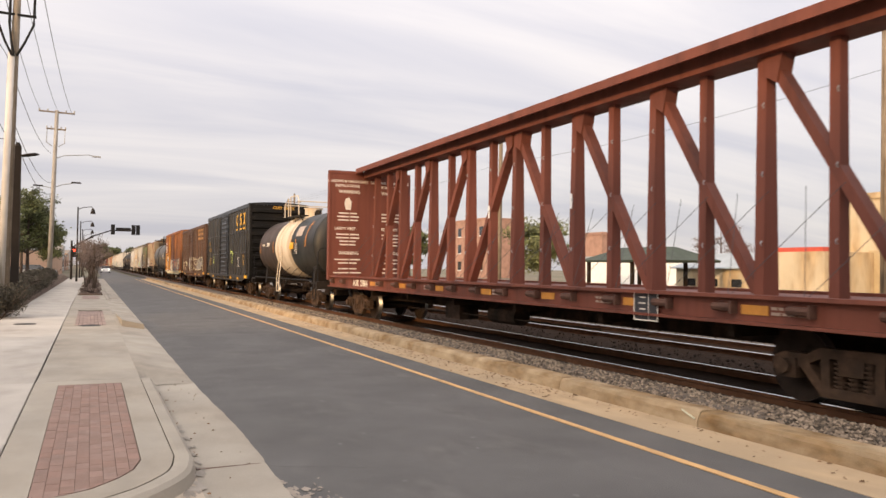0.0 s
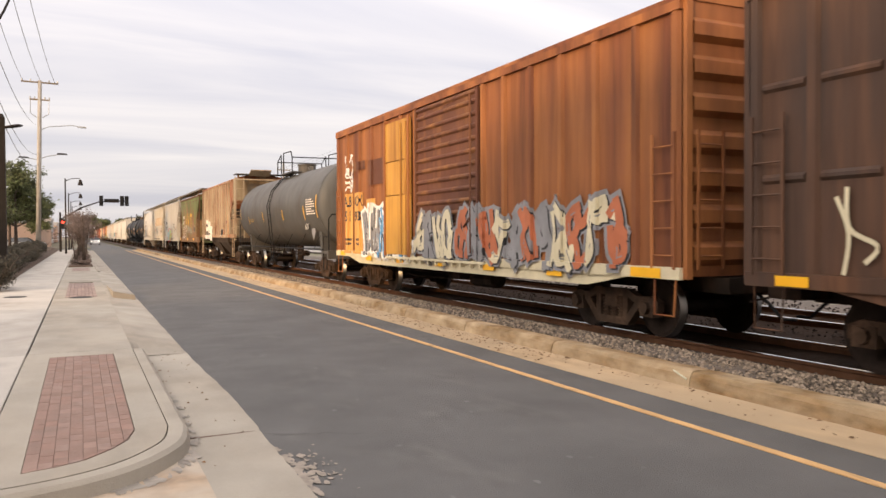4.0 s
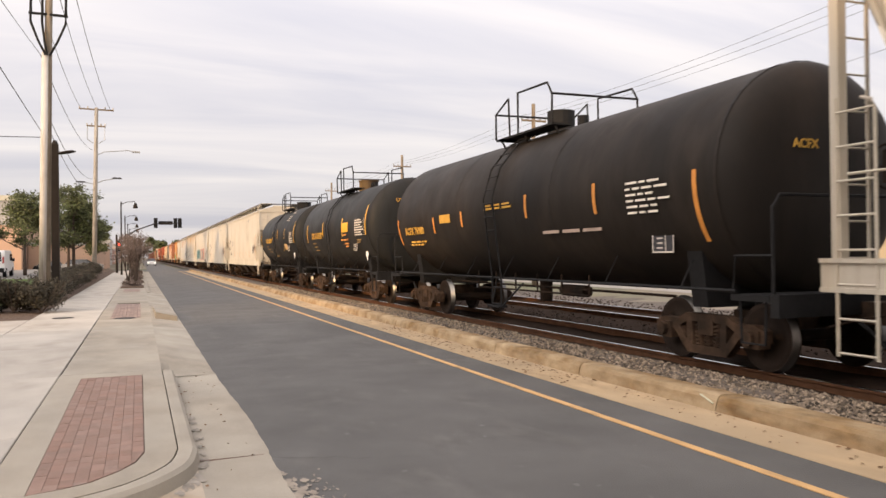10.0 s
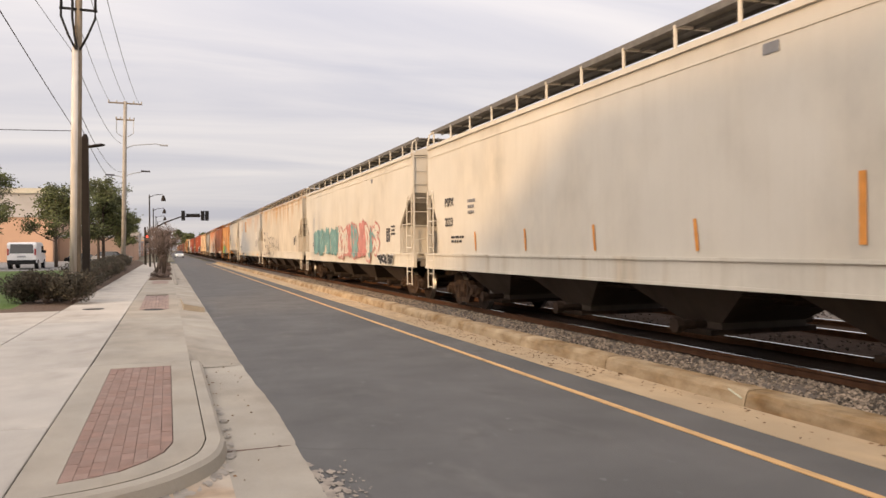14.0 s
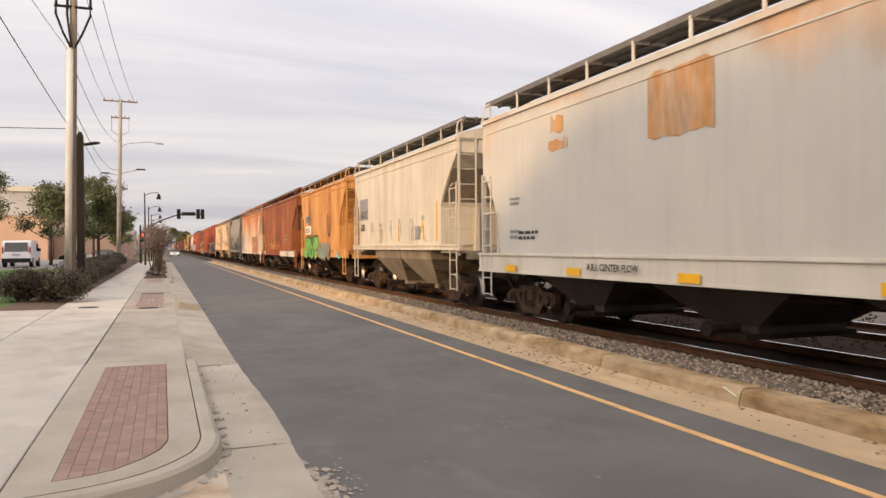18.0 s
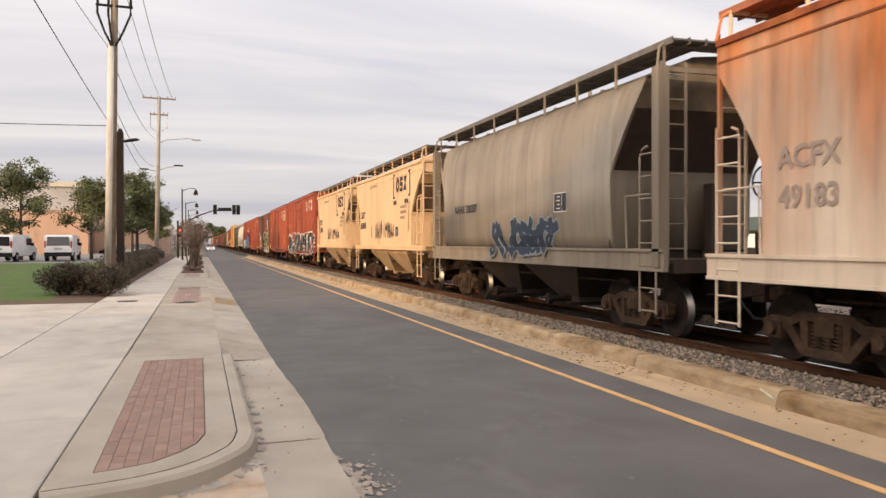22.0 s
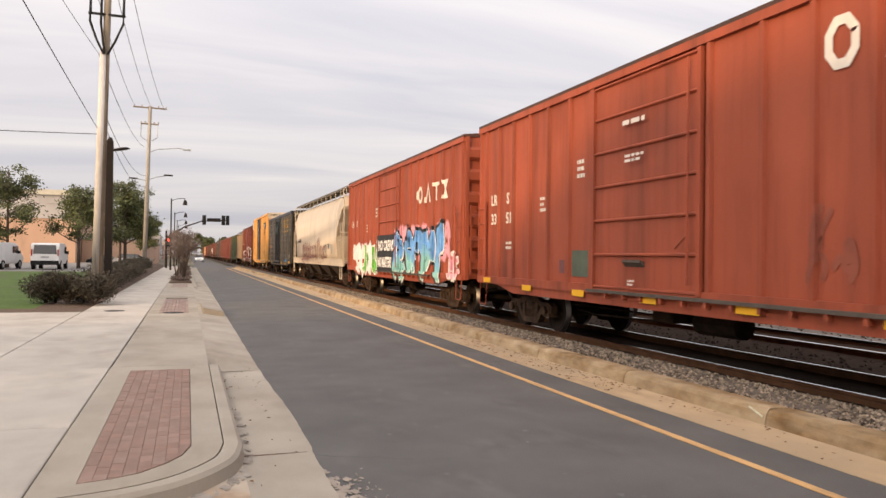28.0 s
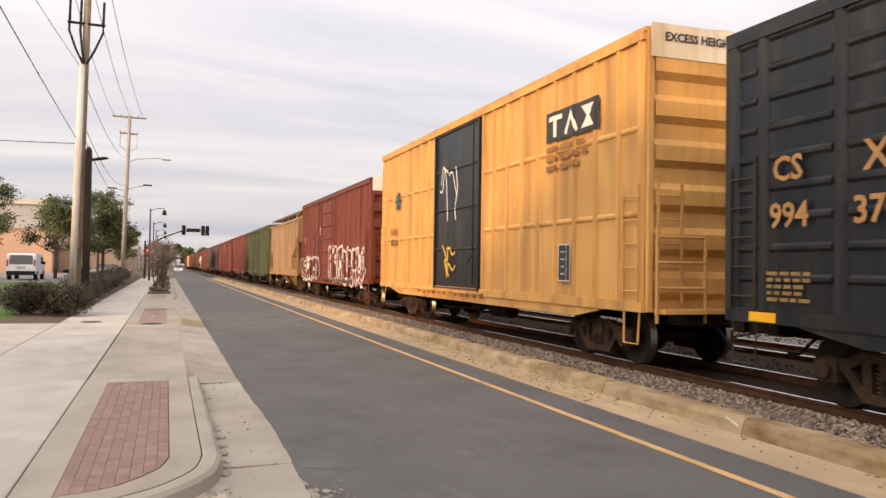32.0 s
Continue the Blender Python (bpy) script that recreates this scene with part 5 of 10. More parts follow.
P_GREYHOP_R = paint("pale_grey_hopper_stained", (0.48, 0.43, 0.34), (0.46, 0.31, 0.17), 0.24, (0.8, 0.8, 0.4), edge=0.2)
P_CREAM = paint("cream_hopper", (0.55, 0.515, 0.45), (0.48, 0.42, 0.33), 0.10, (0.5, 0.6, 0.4), edge=0.3, grime=0.07, var=0.06)
P_CREAM_B = paint("dusty_cream_hopper", (0.50, 0.425, 0.335), (0.44, 0.37, 0.28), 0.10, edge=0.28, grime=0.12, var=0.08)
P_WHITEHOP = paint("white_hopper", (0.56, 0.525, 0.455), (0.47, 0.36, 0.23), 0.10, grime=0.2)
# brown bay paint, deepened to carry the shade under cars and in recesses
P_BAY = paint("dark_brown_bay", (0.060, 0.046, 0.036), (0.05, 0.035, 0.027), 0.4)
P_CREAM_R = paint("cream_hopper_rusty_eaves", (0.55, 0.49, 0.40), (0.48, 0.26, 0.10), 0.34, (0.7, 1.0, 0.3), edge=0.14, rise=0.13, level=3.9)
P_WHITERUST = paint("white_hopper_rust_stains", (0.475, 0.455, 0.415), (0.50, 0.24, 0.08), 0.14, (0.5, 0.55, 0.35), edge=0.12, rise=0.10, level=3.6, grime=0.12, var=0.07)
P_GREYB = paint("plain_grey_hopper", (0.255, 0.222, 0.178), (0.15, 0.12, 0.09), 0.25, edge=0.25)
P_ARUX = paint("scuffed_white_hopper", (0.53, 0.485, 0.41), (0.44, 0.38, 0.30), 0.24, (1.3, 2.2, 0.22), edge=0.28, grime=0.2)
P_ORANGE = paint("orange_hopper", (0.57, 0.285, 0.095), (0.37, 0.145, 0.045), 0.35, (0.8, 1.0, 0.3))
P_REDRUST = paint("red_rusted_hopper", (0.235, 0.064, 0.025), (0.40, 0.155, 0.05), 0.36, (0.8, 1.0, 0.26), edge=0.18, var=0.38, grime=0.8)
P_PINKRUST = paint("rust_bleached_hopper", (0.66, 0.55, 0.43), (0.52, 0.185, 0.066), 0.52, (0.9, 1.1, 0.22), edge=0.24, rise=0.17, level=2.85)
P_TAN = paint("tan_hopper", (0.66, 0.46, 0.28), (0.50, 0.33, 0.185), 0.12, grime=0.14, var=0.09)
P_RED = paint("red_boxcar", (0.335, 0.080, 0.042), (0.22, 0.058, 0.034), 0.30, rough=0.6)
P_RED2 = paint("faded_red_boxcar", (0.36, 0.092, 0.046), (0.21, 0.058, 0.032), 0.34)
P_MAROON = paint("maroon_boxcar", (0.165, 0.062, 0.044), (0.105, 0.046, 0.035), 0.4)
P_DKRED = paint("dark_red_boxcar", (0.19, 0.050, 0.035), (0.12, 0.036, 0.027), 0.35)
P_YELLOW = paint("yellow_boxcar", (0.62, 0.34, 0.11), (0.36, 0.19, 0.08), 0.26)
P_GRNBOX = paint("green_boxcar", (0.070, 0.088, 0.045), (0.06, 0.05, 0.03), 0.35)
# darker copy of the pale hopper paint; the slopes' shade is in the colour
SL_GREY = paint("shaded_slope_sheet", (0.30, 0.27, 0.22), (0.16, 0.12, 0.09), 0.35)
G_BLUE = mat("spray_blue", (0.10, 0.30, 0.55), 0.6, var=0.25, scale=2)
G_TEAL = mat("spray_teal", (0.12, 0.42, 0.42), 0.6, var=0.25, scale=2)
G_DKTEAL = mat("spray_dark_teal", (0.03, 0.075, 0.10), 0.6, var=0.25, scale=2)
G_GREEN = mat("spray_green", (0.13, 0.42, 0.06), 0.6, var=0.25, scale=2)
G_LIME = mat("spray_lime", (0.45, 0.55, 0.15), 0.6, var=0.25, scale=2)
G_RED = mat("spray_red", (0.62, 0.10, 0.07), 0.6, var=0.2, scale=2)
G_PINK = mat("spray_pink", (0.70, 0.33, 0.40), 0.6, var=0.2, scale=2)
G_WHITE = mat("spray_white", (0.72, 0.71, 0.68), 0.6, var=0.15, scale=2)
G_BLACK = mat("spray_black", (0.02, 0.02, 0.022), 0.6, var=0.2, scale=2)
G_OLIVE = mat("spray_olive", (0.11, 0.12, 0.05), 0.6, var=0.25, scale=2)
G_CREAM = mat("spray_cream", (0.58, 0.52, 0.36), 0.6, var=0.2, scale=2)
G_RUSTY = mat("spray_terracotta", (0.42, 0.13, 0.06), 0.6, var=0.25, scale=2)
G_GREY = mat("spray_grey", (0.22, 0.22, 0.23), 0.6, var=0.3, scale=2)
G_PLUM = mat("spray_plum", (0.16, 0.06, 0.06), 0.6, var=0.2, scale=2)
G_AQUA = mat("spray_aqua", (0.20, 0.52, 0.50), 0.6, var=0.25, scale=2)
G_SLATE = mat("spray_dark_slate", (0.030, 0.042, 0.050), 0.6, var=0.3, scale=3)
G_YEL = mat("spray_yellow", (0.70, 0.45, 0.06), 0.6, var=0.2, scale=2)


def data_box(car, y, z, x, w=0.55, h=0.5):
    """The small framed table of maintenance dates."""
    plate(car, "date_panel", y, z, w, h, LETTER_K, x, "black date panel with white lines")
    bm = B()
    for a, b, c, d in ((-w / 2, -h / 2, w / 2, -h / 2 + 0.018), (-w / 2, h / 2 - 0.018, w / 2, h / 2), (-w / 2, -h / 2, -w / 2 + 0.018, h / 2), (w / 2 - 0.018, -h / 2, w / 2, h / 2), (-w * 0.12 - 0.006, -h / 2, -w * 0.12 + 0.006, h / 2)):
        box(bm, -0.004, a, b, 0, c, d)
    for k in range(4):
        box(bm, -0.004, w * 0.02, h * (0.3 - 0.2 * k) - 0.012, 0, w * (0.25 + 0.04 * (k % 2)), h * (0.3 - 0.2 * k) + 0.008)
    part("panel_border", bm, LETTER_W, car, "", (x - 0.007, y, z))


def slash(car, y, z, x, h=0.75, w=0.07, tilt=0.0, material=None, name="orange_marker_stripe"):
    bm = B(); box(bm, -0.006, -w / 2, -h / 2, 0.002, w / 2, h / 2)
    o = part(name, bm, material or ORANGE, car, "", (x, y, z)); o.rotation_euler = (radians(tilt), 0, 0)


def head_text(c, text, x, y, z, size, material):
    """Letters on the flat of a car's near end."""
    me = text_mesh(text, size); me.materials.clear(); me.materials.append(material)
    o = part("lettering", me, None, c)
    o.matrix_basis = Matrix.Translation((x, y, z)) @ Matrix(((1, 0, 0, 0), (0, 0, -1, 0), (0, 1, 0, 0), (0, 0, 0, 1)))


X_HOP = -1.535

# red-brown centre-beam flatcar
c = couple(centre_beam("red-brown steel centre-beam flatcar, empty, with end bulkheads", 22.6, P_BROWN), 3.9, 26.51)
def notice(text, x, z, size):
    """White stencilled words on the inner face of the far bulkhead."""
    me = text_mesh(text, size); me.materials.clear(); me.materials.append(LETTER_W)
    o = part("lettering", me, None, c)
    o.matrix_basis = Matrix.Translation((x, 11.305 - 0.286, z)) @ Matrix(((1, 0, 0, 0), (0, 0, -1, 0), (0, 1, 0, 0), (0, 0, 0, 1)))


for x in (-0.82, 0.75):
    for text, z, size in (("LOADING & UNLOADING", 4.58, 0.125), ("INSTRUCTIONS", 4.42, 0.125), ("WARNING", 4.2, 0.16), ("SAFETY FIRST", 2.92, 0.13), ("WARNING", 2.06, 0.15)):
        notice(text, x - len(text) * size * 0.31, z, size)
    bm = B(); rng = random.Random(3)
    loft(bm, [[(x + a, y, b) for a, b in ((-0.08, 3.62), (0.1, 3.62), (0.12, 3.9), (0.03, 4.06), (-0.1, 4.0), (-0.14, 3.84))] for y in (11.004, 11.014)])
    part("notice_sign", bm, LETTER_W, c)
    for z in (3.5, 3.38, 3.26, 2.76, 2.64, 2.52, 2.40, 1.88, 1.76, 1.56, 1.42):
        bm = B(); ww = rng.uniform(0.28, 0.5); box(bm, x - ww, 11.018, z - 0.022, x + ww * 0.1, 11.024, z + 0.022); box(bm, x + ww * 0.2, 11.018, z - 0.022, x + ww, 11.024, z + 0.022)
        part("stencil_line", bm, LETTER_W, c)
lettering(c, "AOK  27864", 8.6, 1.03, 0.27, LETTER_W, -1.372)
data_box(c, -5.8, 1.08, -1.40, 0.56, 0.44)

P_BROWNTANK = paint("brown_black_tank", (0.040, 0.034, 0.031), (0.085, 0.055, 0.042), 0.40, (0.7, 0.5, 0.4), rough=0.5, edge=0.25)
P_TEALTANK = paint("blue_black_tank", (0.018, 0.024, 0.026), (0.045, 0.036, 0.030), 0.32, (0.7, 0.7, 0.4), rough=0.45, edge=0.25)
# black tank car with a cream band
c = couple(tank_car("black tank car with a wide cream band and cream dome railing", 12.4, 11.0, 1.36, P_BROWNTANK, P_WHITEBAND, frame_mat=P_BLKTANK_B, dome_rail=P_WHITEBAND, near_mat=P_TEALTANK, ladder_mat=P_WHITEBAND, dome_mat=P_WHITEBAND), 27.8, 40.2)
r, zc = 1.36, 2.48
tank_text(c, "20905", r, zc, 3.3, 2.55, 0.24, LETTER_W); bars(c, 3.85, 2.62, 0.8, 0.16, 1, LETTER_W, on_shell(r, zc, 2.62) - 0.01, seed=8)
curved_plate(c, "notice_panel", r, zc, -2.75, 1.0, 2.85, 3.25, mat("grey_pink_notice", (0.40, 0.34, 0.30), 0.8, var=0.25, scale=8)); curved_plate(c, "yellow_panel", r, zc, -1.7, 0.7, 2.35, 2.62, REFLECT)
for y in (4.75, 1.9, -1.55, -2.35, -4.0):
    curved_plate(c, "orange_marker_stripe", r, zc, y, 0.09, 2.25 if y > -4 else 2.4, 2.75 if y > -4 else 3.4, ORANGE)
data_box(c, -2.5, 2.35, on_shell(r, zc, 2.35), 0.4, 0.4)

FADED_Y = mat("faded_yellow_stencil", (0.26, 0.165, 0.06), 0.8, var=0.25, scale=6)
# black boxcar with large yellow mark
c = couple(boxcar("black boxcar with yellow marks and louvred door", 15.58, P_BLACKBOX, door_y=0.28, door_w=3.2, door_ribs=14, posts=15, post_w=0.07, rows=3, end_ribs=9, height=5.0, end_mat=P_BLACKEND), 41.03, 56.61)
mark_blocks(c, -3.93, 3.85, "ring stack hourglass", 0.65, 0.62, 0.47, LETTER_Y, -1.575, foot=True)
lettering(c, "136 532", 6.9, 2.55, 0.34, FADED_Y, -1.575); lettering(c, "CSXT", 6.9, 2.98, 0.34, FADED_Y, -1.575); head_text(c, "CSXT 136532", -0.35, -7.92, 4.62, 0.20, LETTER_Y)
tag(c, -2.2, -2.85, 1.75, 2.5, G_LIME, 3, x=-1.53, r=0.02, glyphs=3); tag(c, 5.1, 4.6, 1.75, 2.4, G_LIME, 5, x=-1.53, r=0.02, glyphs=2)
data_box(c, -4.8, 1.85, -1.53); bars(c, -6.3, 1.95, 0.6, 0.6, 6, FADED_Y, -1.53, seed=4); bars(c, 6.2, 1.9, 0.8, 0.5, 5, FADED_Y, -1.53, seed=5)

FADED_O = mat("faded_orange_stencil", (0.42, 0.22, 0.08), 0.8, var=0.3, scale=6)
# dark brown boxcar
c = couple(boxcar("dark brown weathered boxcar with yellow mark and pale tags", 15.5, P_BROWNBOX, door_y=0.6, door_w=3.1, door_ribs=13, posts=13, rows=3, end_ribs=8), 57.92, 73.41)
mark_blocks(c, -3.9, 3.55, "stack stack stack", 0.65, 0.8, 0.35, FADED_O, -1.575)
graffiti(c, 1.5, -6.6, 1.25, 2.2, [P_BROWNBOX, G_GREY], G_CREAM, 11, letters=11, x=-1.575, thick=0.1)
scrawl(c, 6.5, 3.5, 1.2, 2.0, G_CREAM, 3, x=-1.57, r=0.03)

# rusty orange boxcar
LABEL_O = mat("orange_yellow_label", (0.56, 0.30, 0.085), 0.7, var=0.15, scale=3, dirt=(0.35, 0.16, 0.05), dirt_amt=0.2, dirt_scale=(3, 3, 1))
c = couple(boxcar("rusty orange-yellow boxcar covered in tags", 15.7, P_RUSTBOX, door_y=-0.3, door_w=3.3, door_mat=P_RUSTDOOR, door_ribs=14, posts=12, end_ribs=7, skirt=G_CREAM, height=4.95), 74.57, 90.28)
for z, h in ((1.85, 1.5), (3.05, 0.85), (4.0, 1.0)):
    plate(c, "yellow_door_leaf", 2.48, z, 1.74, h, P_YDOOR, -1.575, "faded yellow plug door leaf", 0.045)
for y in (3.3, 1.66):
    plate(c, "door_post", y, 2.8, 0.10, 3.5, P_RUSTBOX, -1.60, t=0.05)
for y in (1.75, 2.1):
    o = part("door_rod", tube(B(), [(-1.66, y, 1.1), (-1.66, y, 4.4)], 0.022, 6), P_YDOOR, c)
for y in (6.66, 5.76):
    plate(c, "yellow_label_panel", y, 1.95, 0.74, 1.8, LABEL_O, -1.572)
lettering(c, "AB", 6.95, 2.46, 0.44, LETTER_K, -1.582); lettering(c, "OX", 6.1, 2.46, 0.44, LETTER_K, -1.582); lettering(c, "51", 6.9, 2.02, 0.44, LETTER_K, -1.582); lettering(c, "943", 6.13, 2.02, 0.40, LETTER_K, -1.582)
bars(c, 6.66, 1.4, 0.5, 0.26, 2, LETTER_K, -1.58, seed=3); bars(c, 5.76, 1.4, 0.5, 0.26, 2, LETTER_K, -1.58, seed=4)
plate(c, "yellow_label_panel", 4.7, 2.42, 0.75, 0.4, LABEL_O, -1.572)
graffiti(c, 5.3, 1.7, 0.85, 2.45, [G_GREY, G_WHITE, G_BLUE], G_WHITE, 21, letters=6, x=-1.64, label="pale blue and white spray-painted tag", inner=G_BLACK)
graffiti(c, 1.2, -6.8, 0.95, 2.2, [G_CREAM, G_RUSTY, G_GREY], G_GREY, 23, letters=12, x=-1.64, inner=G_BLACK)
for k in range(3):
    tag(c, 6.95, 6.25, 2.92 + 0.38 * k, 3.26 + 0.38 * k, G_WHITE, 9 + k, x=-1.585, r=0.03, glyphs=2)
for y0, y1, za, zb in ((6.3, 5.2, 3.5, 3.75), (4.9, 3.5, 3.0, 3.7), (6.9, 6.2, 3.3, 3.5)):
    bm = B(); box(bm, -0.004, y1, za, 0, y0, zb); part("dark_emblem_band", bm, P_RUSTDOOR, c, "", (-1.575, 0, 0))

# long grey tank car
c = couple(tank_car("long matt grey tank car with yellow marker stripes", 16.1, 15.1, 1.58, P_GREYTANK, frame_mat=P_GREYTANK), 91.5, 107.6)
r, zc = 1.58, 2.70
for y, z0, z1 in ((6.9, 2.4, 2.9), (4.95, 2.15, 2.5), (1.76, 2.2, 2.62), (-1.97, 2.2, 2.62), (-5.28, 2.15, 2.66), (-6.98, 2.2, 3.0)):
    curved_plate(c, "yellow_marker_stripe", r, zc, y, 0.09, z0, z1, REFLECT)
for k in range(7):
    z = 2.36 + 0.085 * k
    bars(c, -6.25, z, 1.1, 0.07, 1, LETTER_W, on_shell(r, zc, z) - 0.012, seed=int(z * 100))
data_box(c, -5.25, 1.98, on_shell(r, zc, 1.98), 0.42, 0.32)
bars(c, 4.2, 2.3, 1.0, 0.16, 2, FADED_Y, on_shell(r, zc, 2.3) - 0.01, seed=3)
bm = B(); sheet(bm, [(0, 0.28, 0), (0, 0, 0.34), (0, -0.28, 0), (0, 0, -0.34)]); part("placard", bm, G_GREY, c, "", (on_shell(r, zc, 1.75) - 0.05, -5.75, 1.75))

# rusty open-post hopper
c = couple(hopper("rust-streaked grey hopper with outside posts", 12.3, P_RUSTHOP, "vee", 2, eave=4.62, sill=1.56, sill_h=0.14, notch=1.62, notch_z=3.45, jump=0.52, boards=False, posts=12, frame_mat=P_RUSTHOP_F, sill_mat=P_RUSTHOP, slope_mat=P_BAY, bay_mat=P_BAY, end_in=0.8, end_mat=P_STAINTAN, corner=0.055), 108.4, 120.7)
bm = B(); loft(bm, [[(x, -5.95, 4.78), (x, -6.5, 5.05), (x, -6.5, 5.09), (x, -5.95, 4.82)] for x in (-0.75, 0.35)]); part("roof_hatch_cover", bm, P_RUSTHOP_F, c, "buff hatch cover tipped open")
part("roof_walk", box(B(), -1.45, -6.1, 4.86, 1.0, -5.2, 4.90), BOARD, c, "dark grating over the roof's end"); part("walk_bracket", box(B(), -1.3, -5.7, 4.6, -1.2, -5.6, 4.87), P_RUSTHOP_F, c)
for z in (2.0, 2.67):
    part("end_rail", tube(B(), [(-1.5, -4.95, z), (-1.55, -6.1, z), (-0.6, -6.2, z)], 0.024, 6), P_RUSTHOP_F, c)
part("equipment_box", box(B(), -1.3, -5.7, 1.48, 0.9, -5.2, 2.55), P_STAINTAN, c); part("end_sheet", box(B(), -1.46, -5.372, 3.5, 1.46, -5.352, 4.60), P_STAINTAN, c, "stained tan end sheet")
plate(c, "white_number_panel", 3.78, 2.0, 1.0, 1.2, LETTER_W, -1.542); plate(c, "white_number_panel", 2.73, 1.95, 0.8, 1.1, LETTER_W, -1.542); plate(c, "white_number_panel", 1.88, 1.75, 0.7, 0.9, LETTER_W, -1.542)
lettering(c, "MW CX", 4.18, 2.12, 0.42, LETTER_K, -1.55, 0.9); lettering(c, "30 092 5", 4.18, 1.62, 0.42, LETTER_K, -1.55, 0.95)
for k in range(7):
    scrawl(c, 1.75 - k * 0.85, 1.3 - k * 0.85, 1.75, 2.5, G_PLUM, 30 + k, x=-1.55, r=0.03, turns=2)
data_box(c, -2.02, 1.75, -1.55, 0.45, 0.45); slash(c, -2.52, 1.9, -1.62, 0.8); slash(c, -4.52, 2.1, -1.62, 1.2)

# green rusted hopper with yellow mark
c = couple(hopper("green covered hopper blotched with rust, yellow mark and tags", 11.1, P_GREEN, "vee", 2, eave=4.42, sill=1.42, notch=1.62, notch_z=4.1, roof_mat=P_GREEN_R, frame_mat=P_GREEN_R, sill_mat=paint("rusty_tan_sill", (0.20, 0.125, 0.068), (0.13, 0.062, 0.033), 0.4), slope_mat=P_GRNBOX, end_mat=P_GRNBOX, bay_mat=STEEL_DK), 122.13, 133.23)
mark_blocks(c, 2.22, 2.04, "tent wedge tee", 0.95, 1.2, 0.5, LETTER_Y, -1.56)
lettering(c, "HLMX", 3.62, 2.9, 0.34, LETTER_W, -1.56); lettering(c, "4108", 3.52, 2.5, 0.34, LETTER_W, -1.56)
graffiti(c, 3.52, 1.52, 1.35, 2.35, [P_GREEN], G_WHITE, 41, letters=3, x=-1.6, thick=0.13); tag(c, 1.2, -1.9, 1.75, 2.4, mat("worn_pale_spray", (0.34, 0.33, 0.25), 0.8, var=0.3, scale=5), 43, x=-1.56, r=0.03, glyphs=6); tag(c, 0.9, -1.2, 1.8, 2.3, mat("worn_blue_spray", (0.20, 0.25, 0.24), 0.8, var=0.3, scale=5), 44, x=-1.565, r=0.03, glyphs=4); plate(c, "tan_label_panel", -2.9, 2.1, 0.85, 0.52, P_STAINTAN, -1.55); plate(c, "dark_patch", -2.9, 2.08, 0.58, 0.32, G_BLACK, -1.556)
for y in (4.9, 0.5, -2.9):
    plate(c, "reflector", y, 1.35, 0.5, 0.16, REFLECT, -1.60)

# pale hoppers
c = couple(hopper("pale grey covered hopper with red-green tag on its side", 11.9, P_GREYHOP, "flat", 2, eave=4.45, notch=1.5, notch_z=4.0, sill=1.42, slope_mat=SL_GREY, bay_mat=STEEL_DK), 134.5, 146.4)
lettering(c, "MCEX", 4.49, 2.68, 0.38, LETTER_K, X_HOP - 0.02); lettering(c, "330197", 4.49, 2.18, 0.38, LETTER_K, X_HOP - 0.02)
graffiti(c, 2.3, -0.32, 1.06, 2.26, [G_LIME, G_AQUA, G_RED, G_AQUA], G_RED, 51, letters=3, x=-1.60, label="red, lime and teal spray-painted tag", thick=0.2, inner=G_RED)
scrawl(c, 4.6, 3.3, 2.95, 3.35, G_CREAM, 54, x=-1.545, r=0.02, turns=5); graffiti(c, 3.4, 2.6, 1.55, 2.0, [mat("faded_teal", (0.36, 0.45, 0.43), 0.8)], mat("faded_teal_edge", (0.42, 0.46, 0.42), 0.8), 57, letters=2, x=-1.545)
scrawl(c, -1.8, -3.6, 1.9, 2.7, G_BLACK, 53, x=-1.56, r=0.03, turns=4); slash(c, -1.0, 2.0, -1.56, 0.7); slash(c, -3.3, 2.0, -1.56, 0.8, tilt=6); bars(c, -1.8, 1.35, 3.0, 0.2, 2, LETTER_K, -1.575, seed=8)

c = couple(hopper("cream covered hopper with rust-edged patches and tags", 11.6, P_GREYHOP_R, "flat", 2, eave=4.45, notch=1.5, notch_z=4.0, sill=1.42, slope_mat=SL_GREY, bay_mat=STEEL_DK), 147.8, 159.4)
RUST_EDGE = mat("rusty_patch_edge", (0.40, 0.21, 0.10), 0.8, var=0.35, scale=5, dirt=(0.50, 0.42, 0.32), dirt_amt=0.45, dirt_scale=(3, 3, 2), dirt_edge=0.2)
plate(c, "rusty_patch_border", 3.65, 2.52, 1.26, 0.92, RUST_EDGE, -1.528)
for k in range(6):
    plate(c, "rusty_patch_border", 2.17 - k * 1.05, 3.08, 1.03, 0.80, RUST_EDGE, -1.528)
for k in range(6):
    plate(c, "buff_repaint_patch", 2.17 - k * 1.05, 3.08, 0.92, 0.68, mat("orange_buff_patch", (0.50, 0.37, 0.23), 0.7, var=0.15, scale=2, dirt=(0.42, 0.22, 0.09), dirt_amt=0.25, dirt_scale=(2, 2, 1)), -1.53)
plate(c, "grey_repaint_patch", -0.9, 2.15, 7.4, 1.05, P_GREYHOP, -1.526); plate(c, "grey_repaint_patch", 4.72, 2.9, 0.8, 1.9, P_GREYHOP, -1.526)
plate(c, "buff_panel", 3.65, 2.52, 1.14, 0.80, mat("warm_buff_panel", (0.58, 0.44, 0.30), 0.7, var=0.15, scale=3), -1.532)
